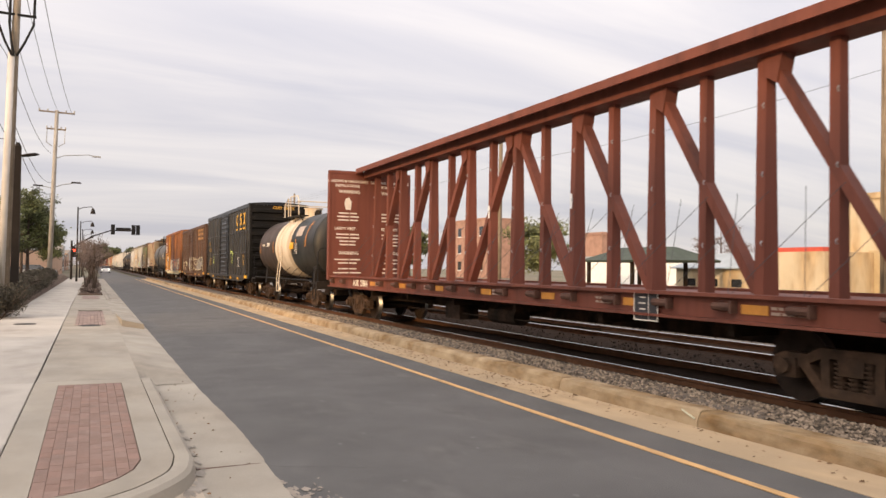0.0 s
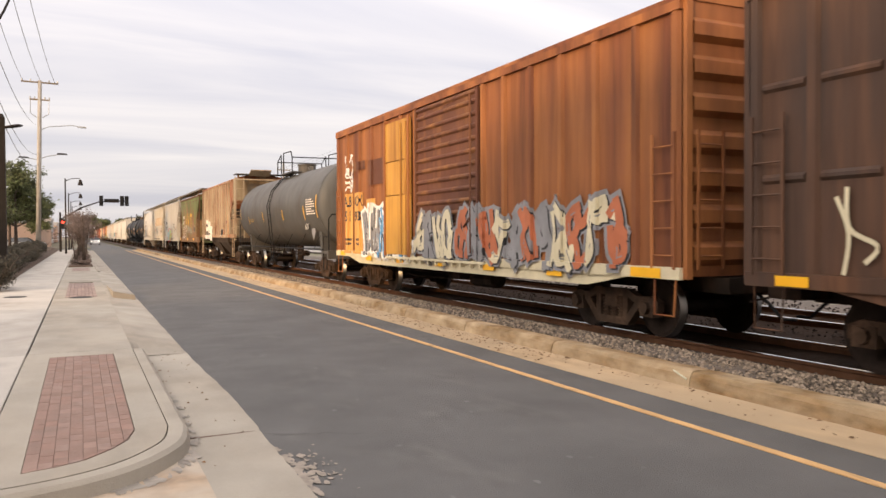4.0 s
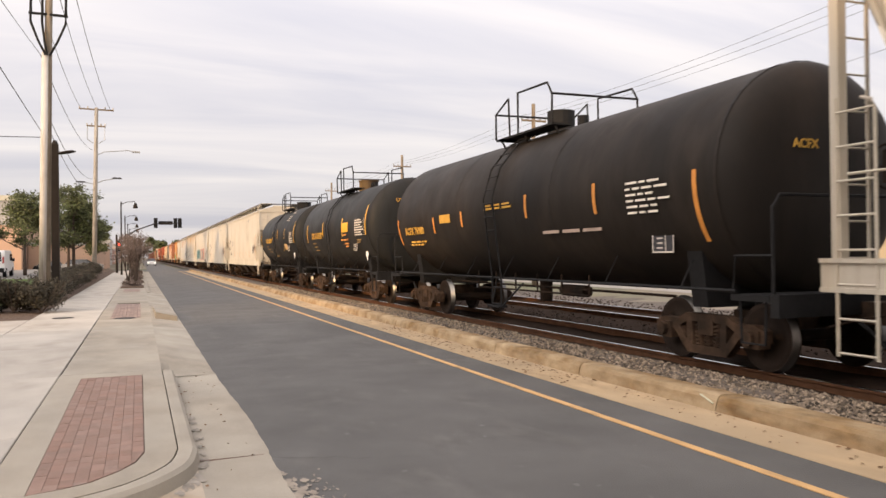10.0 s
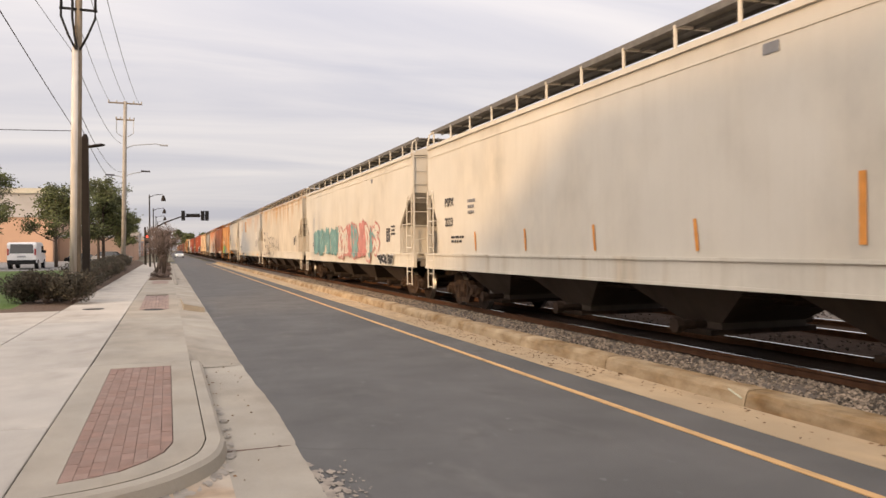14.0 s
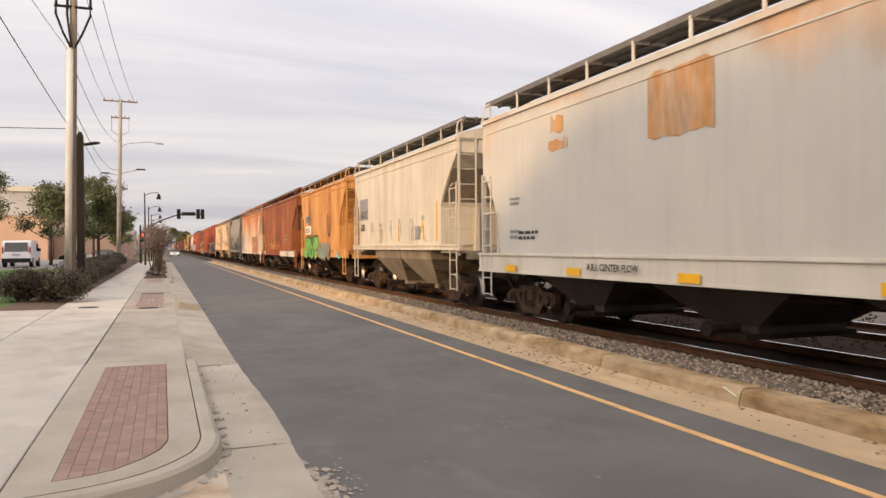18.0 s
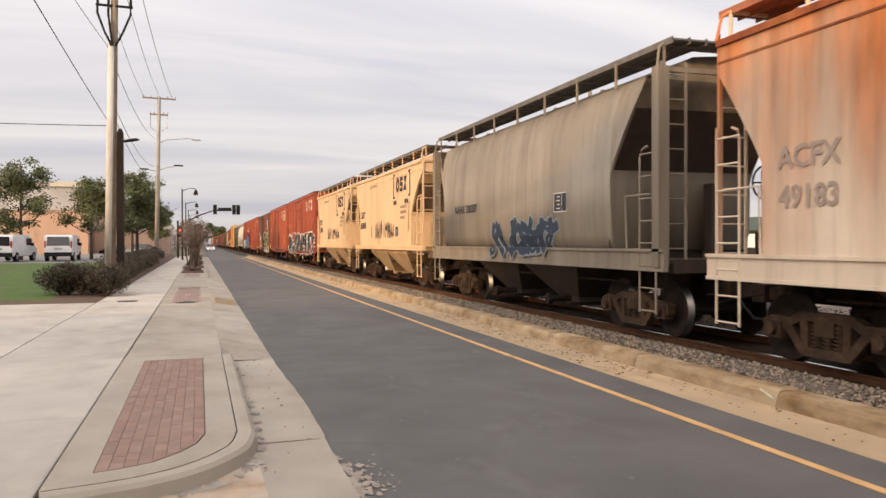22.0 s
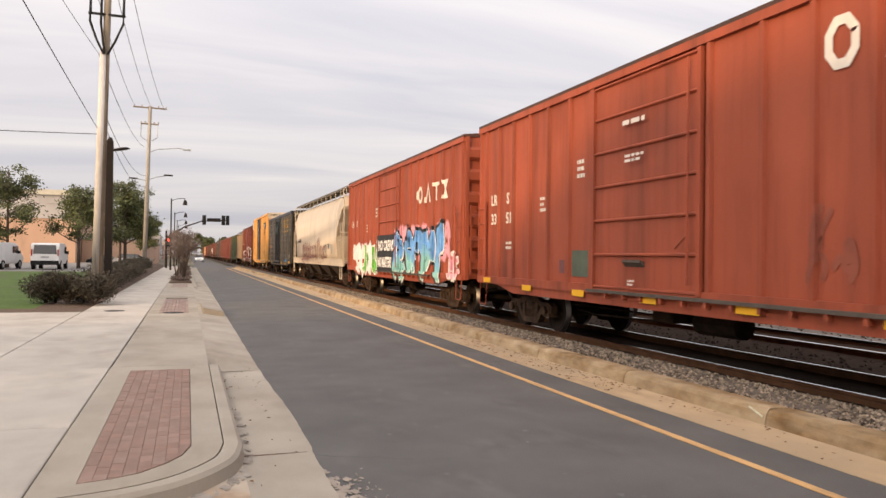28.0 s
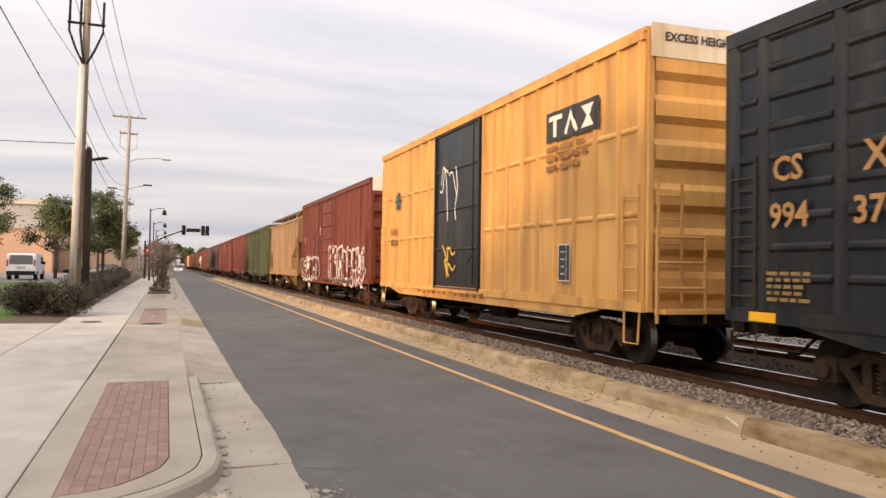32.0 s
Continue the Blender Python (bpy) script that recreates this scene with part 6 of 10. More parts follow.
lettering(c, "MCEX", 4.12, 2.60, 0.32, LETTER_K, -1.56, 0.9); lettering(c, "330161", 4.12, 2.18, 0.32, LETTER_K, -1.56, 0.85)
tag(c, 3.0, 1.7, 1.85, 2.5, G_BLACK, 55, x=-1.56, r=0.026, glyphs=4); tag(c, 1.4, 0.0, 1.85, 2.5, G_BLACK, 56, x=-1.56, r=0.026, glyphs=4)
for y in (4.6, -0.6, -2.4):
    slash(c, y, 2.0, -1.57, 0.8)
slash(c, -4.0, 2.2, -1.57, 1.3); data_box(c, -3.3, 2.15, -1.57, 0.7, 0.55); bars(c, 0, 1.3, 8, 0.16, 1, LETTER_K, -1.58, seed=9)

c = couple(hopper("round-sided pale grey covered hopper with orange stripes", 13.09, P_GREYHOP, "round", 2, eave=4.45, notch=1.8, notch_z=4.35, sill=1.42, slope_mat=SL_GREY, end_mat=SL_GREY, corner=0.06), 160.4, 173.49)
lettering(c, "NAHX", 4.30, 3.16, 0.46, LETTER_K, -1.55); lettering(c, "323103", 4.30, 2.66, 0.46, LETTER_K, -1.55)
slash(c, 4.5, 2.9, -1.55, 0.6); slash(c, 4.3, 2.1, -1.55, 0.5, tilt=-15); slash(c, 1.7, 2.1, -1.55, 0.55, tilt=-15); slash(c, -3.3, 2.4, -1.55, 0.9); bars(c, 3.6, 2.3, 1.0, 0.3, 2, LETTER_K, -1.55, seed=6); data_box(c, -2.5, 2.0, -1.55)

# black tank cars
c = couple(tank_car("long sooty black tank car with yellow stencils", 15.2, 14.2, 1.60, P_BLKTANK_B, frame_mat=BLACK, dome="round", zc=2.61), 174.2, 189.4)
r, zc = 1.60, 2.61
tank_text(c, "ACFX 76980", r, zc, 6.05, 2.16, 0.28, LETTER_Y)
me = text_mesh("ACFX", 0.17); me.materials.clear(); me.materials.append(LETTER_Y)
o = part("lettering", me, None, c); o.matrix_basis = Matrix.Translation((-0.70, -7.13, 2.95)) @ Matrix(((1, 0, 0, 0), (0, 0, -1, 0), (0, 1, 0, 0), (0, 0, 0, 1)))
for y, z0, z1 in ((6.6, 1.9, 2.6), (3.75, 2.15, 2.55), (1.9, 2.25, 2.6), (-1.35, 2.3, 2.75), (-3.8, 2.25, 2.75), (-6.3, 1.75, 2.72)):
    curved_plate(c, "orange_marker_stripe", r, zc, y, 0.09, z0, z1, ORANGE)
curved_plate(c, "yellow_stencil_panel", r, zc, 2.95, 0.7, 2.38, 2.58, LETTER_Y); bars(c, -0.35, 2.6, 1.8, 0.14, 2, LETTER_Y, on_shell(r, zc, 2.6) - 0.02, seed=2); bars(c, 5.2, 1.92, 1.2, 0.16, 2, LETTER_Y, on_shell(r, zc, 1.92) - 0.02, seed=3)
for z in (2.66, 2.57, 2.48, 2.39, 2.30, 2.21):
    bars(c, -5.25, z, 1.05, 0.06, 1, LETTER_W, on_shell(r, zc, z) - 0.012, seed=int(z * 100))
data_box(c, -5.35, 1.78, on_shell(r, zc, 1.78) - 0.02, 0.5, 0.36); bars(c, -2.9, 2.0, 2.0, 0.10, 1, FAINT, on_shell(r, zc, 2.0) - 0.02, seed=5)

def data_table(c, y, z0, z1, w, rows, seed):
    """A pale stencilled table of many lines on a tank's side."""
    for k in range(rows):
        z = z0 + (z1 - z0) * (k + 0.5) / rows
        bars(c, y, z, w, (z1 - z0) / rows * 0.9, 1, LETTER_W, on_shell(r, zc, z) - 0.012, seed=seed + k)
    for yy in (y - w / 2 - 0.02, y + w / 2 + 0.02):
        curved_plate(c, "table_border", r, zc, yy, 0.02, z0, z1, LETTER_W)


c = couple(tank_car("black tank car with yellow lettering and orange panel", 12.1, 11.4, 1.60, P_BLKTANK, frame_mat=BLACK, zc=2.61, dome_mat=paint("ochre_stained_dome", (0.17, 0.105, 0.04), (0.06, 0.04, 0.025), 0.45)), 191.05, 203.15)
tank_text(c, "UTLX 631527", r, zc, 3.46, 2.32, 0.34, LETTER_Y)
for y, z0, z1 in ((4.42, 2.2, 2.95), (1.30, 2.35, 2.95), (-1.92, 2.30, 2.98), (-5.12, 2.30, 3.28)):
    curved_plate(c, "yellow_marker_stripe", r, zc, y, 0.10, z0, z1, REFLECT)
curved_plate(c, "orange_panel", r, zc, -2.38, 0.84, 2.46, 2.80, REFLECT, "orange hazard panel")
for k, (z, w) in enumerate(((2.36, 0.5), (2.18, 1.3), (2.04, 0.6), (1.94, 0.5))):
    bars(c, -2.35, z, w, 0.10, 1, ORANGE, on_shell(r, zc, z) - 0.015, seed=20 + k)
for k in range(3):
    bars(c, 2.9 - 0.1 * k, 2.12 - 0.14 * k, 1.0, 0.07, 1, FADED_Y, on_shell(r, zc, 2.12 - 0.14 * k) - 0.02, seed=25 + k)
data_table(c, -4.35, 2.28, 2.86, 1.1, 7, 60); data_box(c, -3.42, 1.96, on_shell(r, zc, 1.96), 0.45, 0.36); bars(c, -4.2, 2.1, 0.6, 0.16, 2, FADED_Y, on_shell(r, zc, 2.1) - 0.02, seed=31)
bm = B(); sheet(bm, [(0, 0.17, 0), (0, 0, 0.24), (0, -0.17, 0), (0, 0, -0.24)]); part("placard", bm, G_WHITE, c, "white diamond placard", (on_shell(r, zc, 1.66) - 0.04, -4.42, 1.66))
head_text(c, "UTLX 631527", -0.70, -5.72, 3.36, 0.165, LETTER_Y)
for k, w in enumerate((0.5, 0.36, 0.8, 0.7, 0.75)):
    part("stencil_line", box(B(), -0.45, -5.725, 3.20 - 0.11 * k, -0.45 + w, -5.71, 3.235 - 0.11 * k), LETTER_Y, c)

c = couple(tank_car("black tank car with yellow lettering and pale data panels", 12.1, 11.4, 1.60, P_BLKTANK, frame_mat=BLACK, zc=2.61), 204.2, 216.3)
tank_text(c, "UTLX 631157", r, zc, 3.30, 2.36, 0.34, LETTER_Y)
for y, z0, z1 in ((5.12, 2.1, 3.0), (1.0, 2.52, 2.98), (-0.54, 2.55, 3.0), (-2.68, 2.5, 3.02), (-5.3, 2.3, 3.3)):
    curved_plate(c, "yellow_marker_stripe", r, zc, y, 0.09, z0, z1, REFLECT)
curved_plate(c, "buff_panel", r, zc, -2.86, 0.78, 1.95, 2.24, mat("buff_notice", (0.56, 0.36, 0.15), 0.7, var=0.2, scale=6), "orange-buff notice panel"); data_box(c, -3.6, 2.08, on_shell(r, zc, 2.08), 0.5, 0.42)
for k in range(3):
    bars(c, 2.75 - 0.15 * k, 2.16 - 0.15 * k, 1.1, 0.07, 1, FADED_Y, on_shell(r, zc, 2.16 - 0.15 * k) - 0.02, seed=45 + k)
bars(c, -2.3, 2.02, 0.4, 0.34, 4, FADED_Y, on_shell(r, zc, 2.0) - 0.02, seed=48); bars(c, 0.9, 1.62, 0.9, 0.08, 1, FADED_Y, on_shell(r, zc, 1.62) - 0.02, seed=49)
for k, z in enumerate((3.84, 3.66, 3.56, 3.46)):
    bars(c, -3.0 + 0.1 * (k % 2), z, 0.85, 0.06, 1, LETTER_W, on_shell(r, zc, z) - 0.012, seed=70 + k)
data_table(c, -4.6, 2.25, 2.8, 0.8, 6, 80)
bm = B(); sheet(bm, [(0, 0.2, 0), (0, 0, 0.26), (0, -0.2, 0), (0, 0, -0.26)]); part("placard", bm, G_WHITE, c, "white diamond placard", (on_shell(r, zc, 1.7) - 0.03, -4.3, 1.7))


# long plastics hoppers
def long_hopper(label, near, far, material, mark, number, sill_mat=None, **kw):
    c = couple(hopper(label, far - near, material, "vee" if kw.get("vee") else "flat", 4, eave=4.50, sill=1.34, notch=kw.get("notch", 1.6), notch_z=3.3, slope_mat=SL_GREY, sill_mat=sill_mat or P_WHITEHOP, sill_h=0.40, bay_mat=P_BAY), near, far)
    h = (far - near) / 2
    if mark:
        lettering(c, mark, h - kw.get("inset", 1.9), 2.70, 0.31, LETTER_K, -1.56); lettering(c, number, h - kw.get("inset", 1.9), 2.18, 0.31, LETTER_K, -1.56); bars(c, h - 3.6, 2.62, 0.5, 0.42, 3, G_GREY, -1.545, seed=7)
    bars(c, h - 2.6, 1.82, 0.9, 0.22, 2, LETTER_K, -1.545, seed=3)
    data_box(c, -h + 3.0, 2.05, -1.55, 0.5, 0.5); bars(c, -h + 2.3, 2.2, 0.7, 0.36, 3, LETTER_K, -1.545, seed=4); plate(c, "grey_repaint_patch", -h + 5.2, 4.05, 0.28, 0.14, G_GREY, -1.53)
    return c


c = long_hopper("long cream plastics hopper with orange stripes", 217.0, 235.59, P_CREAM, "PSPX", "2168", vee=True, inset=1.4)
for k in range(6):
    slash(c, 4.63 - k * 1.82, 1.76, -1.56, 0.44, 0.075, -8)
slash(c, -7.4, 2.25, -1.56, 1.5, 0.1, 3)
c = long_hopper("long cream plastics hopper with orange stripes and black stencils", 236.8, 255.72, P_CREAM, "PSPX", "2223", vee=True, inset=1.66)
for k in range(4):
    slash(c, 5.61 - k * 2.8, 1.76, -1.56, 0.46, 0.075, -8)
slash(c, -5.6, 2.0, -1.56, 0.8, 0.1); slash(c, -7.2, 2.3, -1.56, 1.4, 0.1, 3)
c = long_hopper("long cream plastics hopper with teal and red tag", 256.81, 276.49, P_CREAM, "", "")
F_TEAL, F_ROSE = mat("faded_teal_spray", (0.14, 0.27, 0.26), 0.8, var=0.3, scale=3), mat("faded_rose_spray", (0.45, 0.19, 0.17), 0.8, var=0.3, scale=3)
graffiti(c, 7.2, 1.4, 1.3, 2.55, [F_TEAL, P_CREAM], F_TEAL, 61, letters=8, x=-1.575, label="faded teal spray-painted tag", thick=0.12); graffiti(c, 1.2, -5.6, 1.2, 2.6, [P_CREAM, F_ROSE, F_TEAL], F_ROSE, 63, letters=9, x=-1.575, label="faded rose and teal spray-painted tag", thick=0.12)
graffiti(c, -5.7, -7.6, 1.05, 1.4, [G_BLACK], G_WHITE, 65, letters=5, x=-1.60)
c = long_hopper("long cream plastics hopper with black tag and rust-stained eaves", 277.58, 297.34, P_CREAM_R, "SHPX", "462374", sill_mat=P_CREAM, inset=1.5)
stroke_tag(c, (((5.8, 1.68), (6.0, 1.9), (6.2, 1.76), (6.05, 1.58), (5.85, 1.62), (5.5, 1.66)), ((5.95, 1.98), (5.72, 2.33), (5.2, 2.43), (4.86, 2.2), (4.95, 1.92), (5.3, 1.8), (5.2, 1.52), (4.85, 1.45)), ((5.62, 1.6), (5.9, 1.3), (6.0, 1.05)), ((4.75, 2.08), (4.66, 2.36), (4.2, 2.46), (3.76, 2.15), (3.6, 1.6), (3.8, 1.25), (4.36, 1.08), (4.12, 1.5), (4.28, 1.98), (4.75, 2.08))), G_BLACK, -1.60, 0.03, "black outlined spray-painted tag")
stroke_tag(c, (((3.62, 2.42), (3.42, 2.42), (3.5, 1.75), (3.1, 2.0), (2.9, 1.88), (3.3, 1.22), (3.55, 1.05)), ((2.95, 2.3), (2.5, 2.38), (2.6, 1.75), (2.2, 1.85), (2.08, 1.35), (2.7, 1.1)), ((5.42, 2.1), (5.3, 2.0)), ((4.3, 1.75), (4.2, 1.6)), ((5.1, 1.6), (5.0, 1.5)), ((3.4, 1.2), (3.34, 1.1))), G_BLACK, -1.60, 0.03); lettering(c, "ACF CENTER FLOW", 5.35, 1.25, 0.17, LETTER_K, -1.62); scrawl(c, 1.6, -0.2, 1.5, 2.3, G_BLACK, 68, x=-1.565, r=0.02, turns=7)
for k in range(6):
    tag(c, 7.9 - k * 0.5, 7.5 - k * 0.5, 1.15, 1.35, (G_RUSTY, G_DKTEAL, G_BLACK)[k % 3], 70 + k, x=-1.60, r=0.016, glyphs=1)
c = long_hopper("long white plastics hopper with orange rust stains", 298.58, 318.32, P_WHITERUST, "", "", sill_mat=P_WHITEHOP)
RUST_STAIN = mat("orange_rust_stain", (0.46, 0.22, 0.075), 0.8, var=0.3, scale=2, fine=20, dirt=(0.47, 0.40, 0.31), dirt_amt=0.36, dirt_scale=(2.5, 3.0, 0.7), dirt_edge=0.2)
for ya, yb, za, zb, sd in ((3.05, 1.5, 3.22, 4.2, 1), (6.25, 5.75, 3.75, 4.05, 2), (6.35, 5.6, 3.42, 3.62, 3)):
    rs = random.Random(sd); bm = B()
    top = [(ya + (yb - ya) * k / 8, zb + rs.uniform(-0.06, 0.06)) for k in range(9)]; low = [(ya + (yb - ya) * k / 8, za + rs.uniform(-0.05, 0.04)) for k in range(8, -1, -1)]
    sheet(bm, [(0, y, z) for y, z in top + low]); part("rust_patch", bm, RUST_STAIN, c, "", (-1.53, 0, 0))
bars(c, 7.9, 2.55, 0.5, 0.2, 2, G_GREY, -1.545, seed=12); bars(c, 7.9, 1.85, 0.5, 0.24, 2, G_GREY, -1.545, seed=13); lettering(c, "A.R.I. CENTER FLOW", 4.8, 1.16, 0.17, LETTER_K, -1.59)
for y in (8.0, 5.3, 2.0, -1.4, -5.0, -8.3):
    plate(c, "reflector", y, 1.12, 0.5, 0.14, REFLECT, -1.59)
bars(c, -7.0, 2.75, 0.8, 0.6, 5, LETTER_W, -1.545, seed=14)

# shorter hoppers
G_SMEAR = mat("rubbed_grey_spray", (0.33, 0.30, 0.255), 0.8, var=0.35, scale=4)
c = couple(hopper("scuffed off-white covered hopper with dark emblem panel", 11.65, P_ARUX, "flat", 2, eave=4.42, sill=1.56, sill_h=0.13, notch=1.5, notch_z=4.0, slope_mat=P_GREYB, bay_mat=P_GREYB), 319.57, 331.22)
plate(c, "grey_emblem_panel", 4.15, 2.97, 1.22, 0.78, G_GREY, -1.535, "dark grey square panel"); lettering(c, "ARUX", 4.70, 2.65, 0.36, LETTER_K, -1.545); lettering(c, "670", 4.6, 2.18, 0.36, LETTER_K, -1.54)
for k in range(6):
    scrawl(c, 3.2 - k * 1.15, 2.7 - k * 1.15, 1.75, 2.5, G_SMEAR, 80 + k, x=-1.54, r=0.025, turns=2)
for y in (2.0, -0.3, -2.8):
    slash(c, y, 2.05, -1.545, 0.6, material=REFLECT)
slash(c, -4.0, 2.3, -1.545, 1.1, material=REFLECT); plate(c, "dark_patch", -2.3, 2.0, 0.5, 0.4, G_GREY, -1.54)

G_DKGREEN, G_DUN, G_DUN2 = mat("spray_dark_green", (0.05, 0.10, 0.04), 0.7, var=0.25, scale=3), mat("spray_dun", (0.22, 0.17, 0.10), 0.7, var=0.3, scale=3), mat("spray_dull_teal", (0.16, 0.24, 0.22), 0.7, var=0.3, scale=3)
c = couple(hopper("orange covered hopper with green tag and rust", 11.2, P_ORANGE, "flat", 2, eave=4.42, sill=1.42, notch=1.5, notch_z=4.0, slope_mat=P_ORANGE, bay_mat=STEEL_DK), 332.4, 343.67)
plate(c, "grey_label_panel", 3.5, 3.02, 1.0, 0.42, G_GREY, -1.535); plate(c, "white_label_panel", 3.3, 2.47, 1.5, 0.42, LETTER_W, -1.535)
lettering(c, "AOKX", 3.98, 2.89, 0.36, LETTER_K, -1.545); lettering(c, "200776", 3.98, 2.34, 0.34, LETTER_K, -1.545)
graffiti(c, 4.2, 0.6, 1.05, 2.2, [G_GREEN, G_DKGREEN, G_GREY], G_BLACK, 91, letters=5, x=-1.60, label="green, grey and black spray-painted tag", thick=0.15, inner=G_LIME); graffiti(c, 0.5, -2.24, 1.05, 1.8, [G_DUN, G_DUN2], G_DUN, 93, letters=3, x=-1.60)
scrawl(c, -1.2, -2.5, 2.1, 3.1, G_BLACK, 95, x=-1.545, r=0.035, turns=3); scrawl(c, 5.0, -4.5, 1.15, 1.4, G_TEAL, 96, x=-1.585, r=0.05, turns=9)

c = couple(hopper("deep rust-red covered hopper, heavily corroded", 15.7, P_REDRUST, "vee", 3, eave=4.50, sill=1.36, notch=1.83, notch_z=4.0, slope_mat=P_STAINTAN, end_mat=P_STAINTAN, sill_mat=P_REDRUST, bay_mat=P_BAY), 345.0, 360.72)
tag(c, 4.9, -0.5, 1.55, 2.0, FADED_O, 101, x=-1.54, r=0.035, glyphs=8); tag(c, 3.6, 1.2, 1.5, 1.85, LABEL_O, 102, x=-1.542, r=0.03, glyphs=4); plate(c, "pale_sill_patch", -4.4, 1.22, 5.8, 0.32, P_CREAM_R, -1.60); data_box(c, -3.8, 2.1, -1.545, 0.45, 0.45)
slash(c, 6.52, 2.05, -1.545, 1.0, 0.07, 4); plate(c, "dark_patch", 5.97, 2.83, 0.66, 0.26, P_GREEN_R, -1.54); plate(c, "dark_patch", 5.83, 2.42, 0.84, 0.26, P_GREEN_R, -1.54); plate(c, "pale_sill_patch", 6.0, 1.22, 0.5, 0.3, P_CREAM, -1.60); scrawl(c, -4.3, -5.2, 1.1, 1.45, G_BLACK, 103, x=-1.61, r=0.025)
P_RUSTBOARD = paint("rusty_running_board", (0.34, 0.13, 0.075), (0.22, 0.08, 0.045), 0.4)
G_BRICK, G_SAGE = mat("spray_pale_terracotta", (0.46, 0.20, 0.11), 0.7, var=0.25, scale=2), mat("spray_grey_green", (0.135, 0.128, 0.095), 0.7, var=0.25, scale=3)
c = couple(hopper("bleached white covered hopper running with orange rust", 15.44, P_PINKRUST, "vee", 3, eave=4.50, sill=1.36, notch=1.83, notch_z=4.0, slope_mat=P_GREYHOP, sill_mat=P_PINKRUST, roof_mat=P_REDRUST, board_mat=P_RUSTBOARD, bay_mat=P_BAY), 361.89, 377.33)
graffiti(c, -1.5, -5.4, 1.1, 2.55, [G_BRICK], G_SAGE, 105, letters=3, x=-1.60, label="terracotta spray-painted tag with grey-green edge", thick=0.13)
lettering(c, "ACFX", 6.27, 2.56, 0.40, FAINT, -1.56); lettering(c, "49183", 6.25, 2.06, 0.40, FAINT, -1.56); slash(c, -1.96, 1.8, -1.66, 0.5, 0.09, 4, REFLECT); slash(c, -3.96, 1.9, -1.66, 0.55, 0.09, 4, REFLECT); data_box(c, -4.88, 1.9, -1.66, 0.45, 0.4)
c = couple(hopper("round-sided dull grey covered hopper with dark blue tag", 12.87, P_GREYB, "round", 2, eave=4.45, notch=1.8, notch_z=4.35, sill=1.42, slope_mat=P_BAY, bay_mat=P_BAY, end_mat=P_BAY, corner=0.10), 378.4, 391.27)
G_NAVY, G_SAGE2 = mat("spray_navy", (0.020, 0.036, 0.062), 0.6, var=0.3, scale=2), mat("spray_pale_slate", (0.21, 0.23, 0.24), 0.7, var=0.25, scale=3)
lettering(c, "NAHX 320207", 4.25, 2.45, 0.30, LETTER_K, -1.55)
graffiti(c, 1.12, -2.35, 1.28, 2.2, [G_NAVY], G_SAGE2, 111, letters=4, x=-1.56, label="dark blue spray-painted tag", thick=0.14); data_box(c, -2.65, 2.45, -1.555, 0.6, 0.4)

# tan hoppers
# slope sheets: grime, plus shade under the body's end put into the colour
P_TANSLOPE = paint("grimy_tan_slope", (0.21, 0.15, 0.095), (0.13, 0.09, 0.06), 0.42)
TAN_STRIPE = mat("browned_marker_stripe", (0.25, 0.115, 0.035), 0.7, var=0.3, scale=5)
# ends and bays: the body tan darkened where less sky reaches them
P_TANEND = paint("dull_tan_end", (0.48, 0.34, 0.21), (0.28, 0.19, 0.115), 0.3)
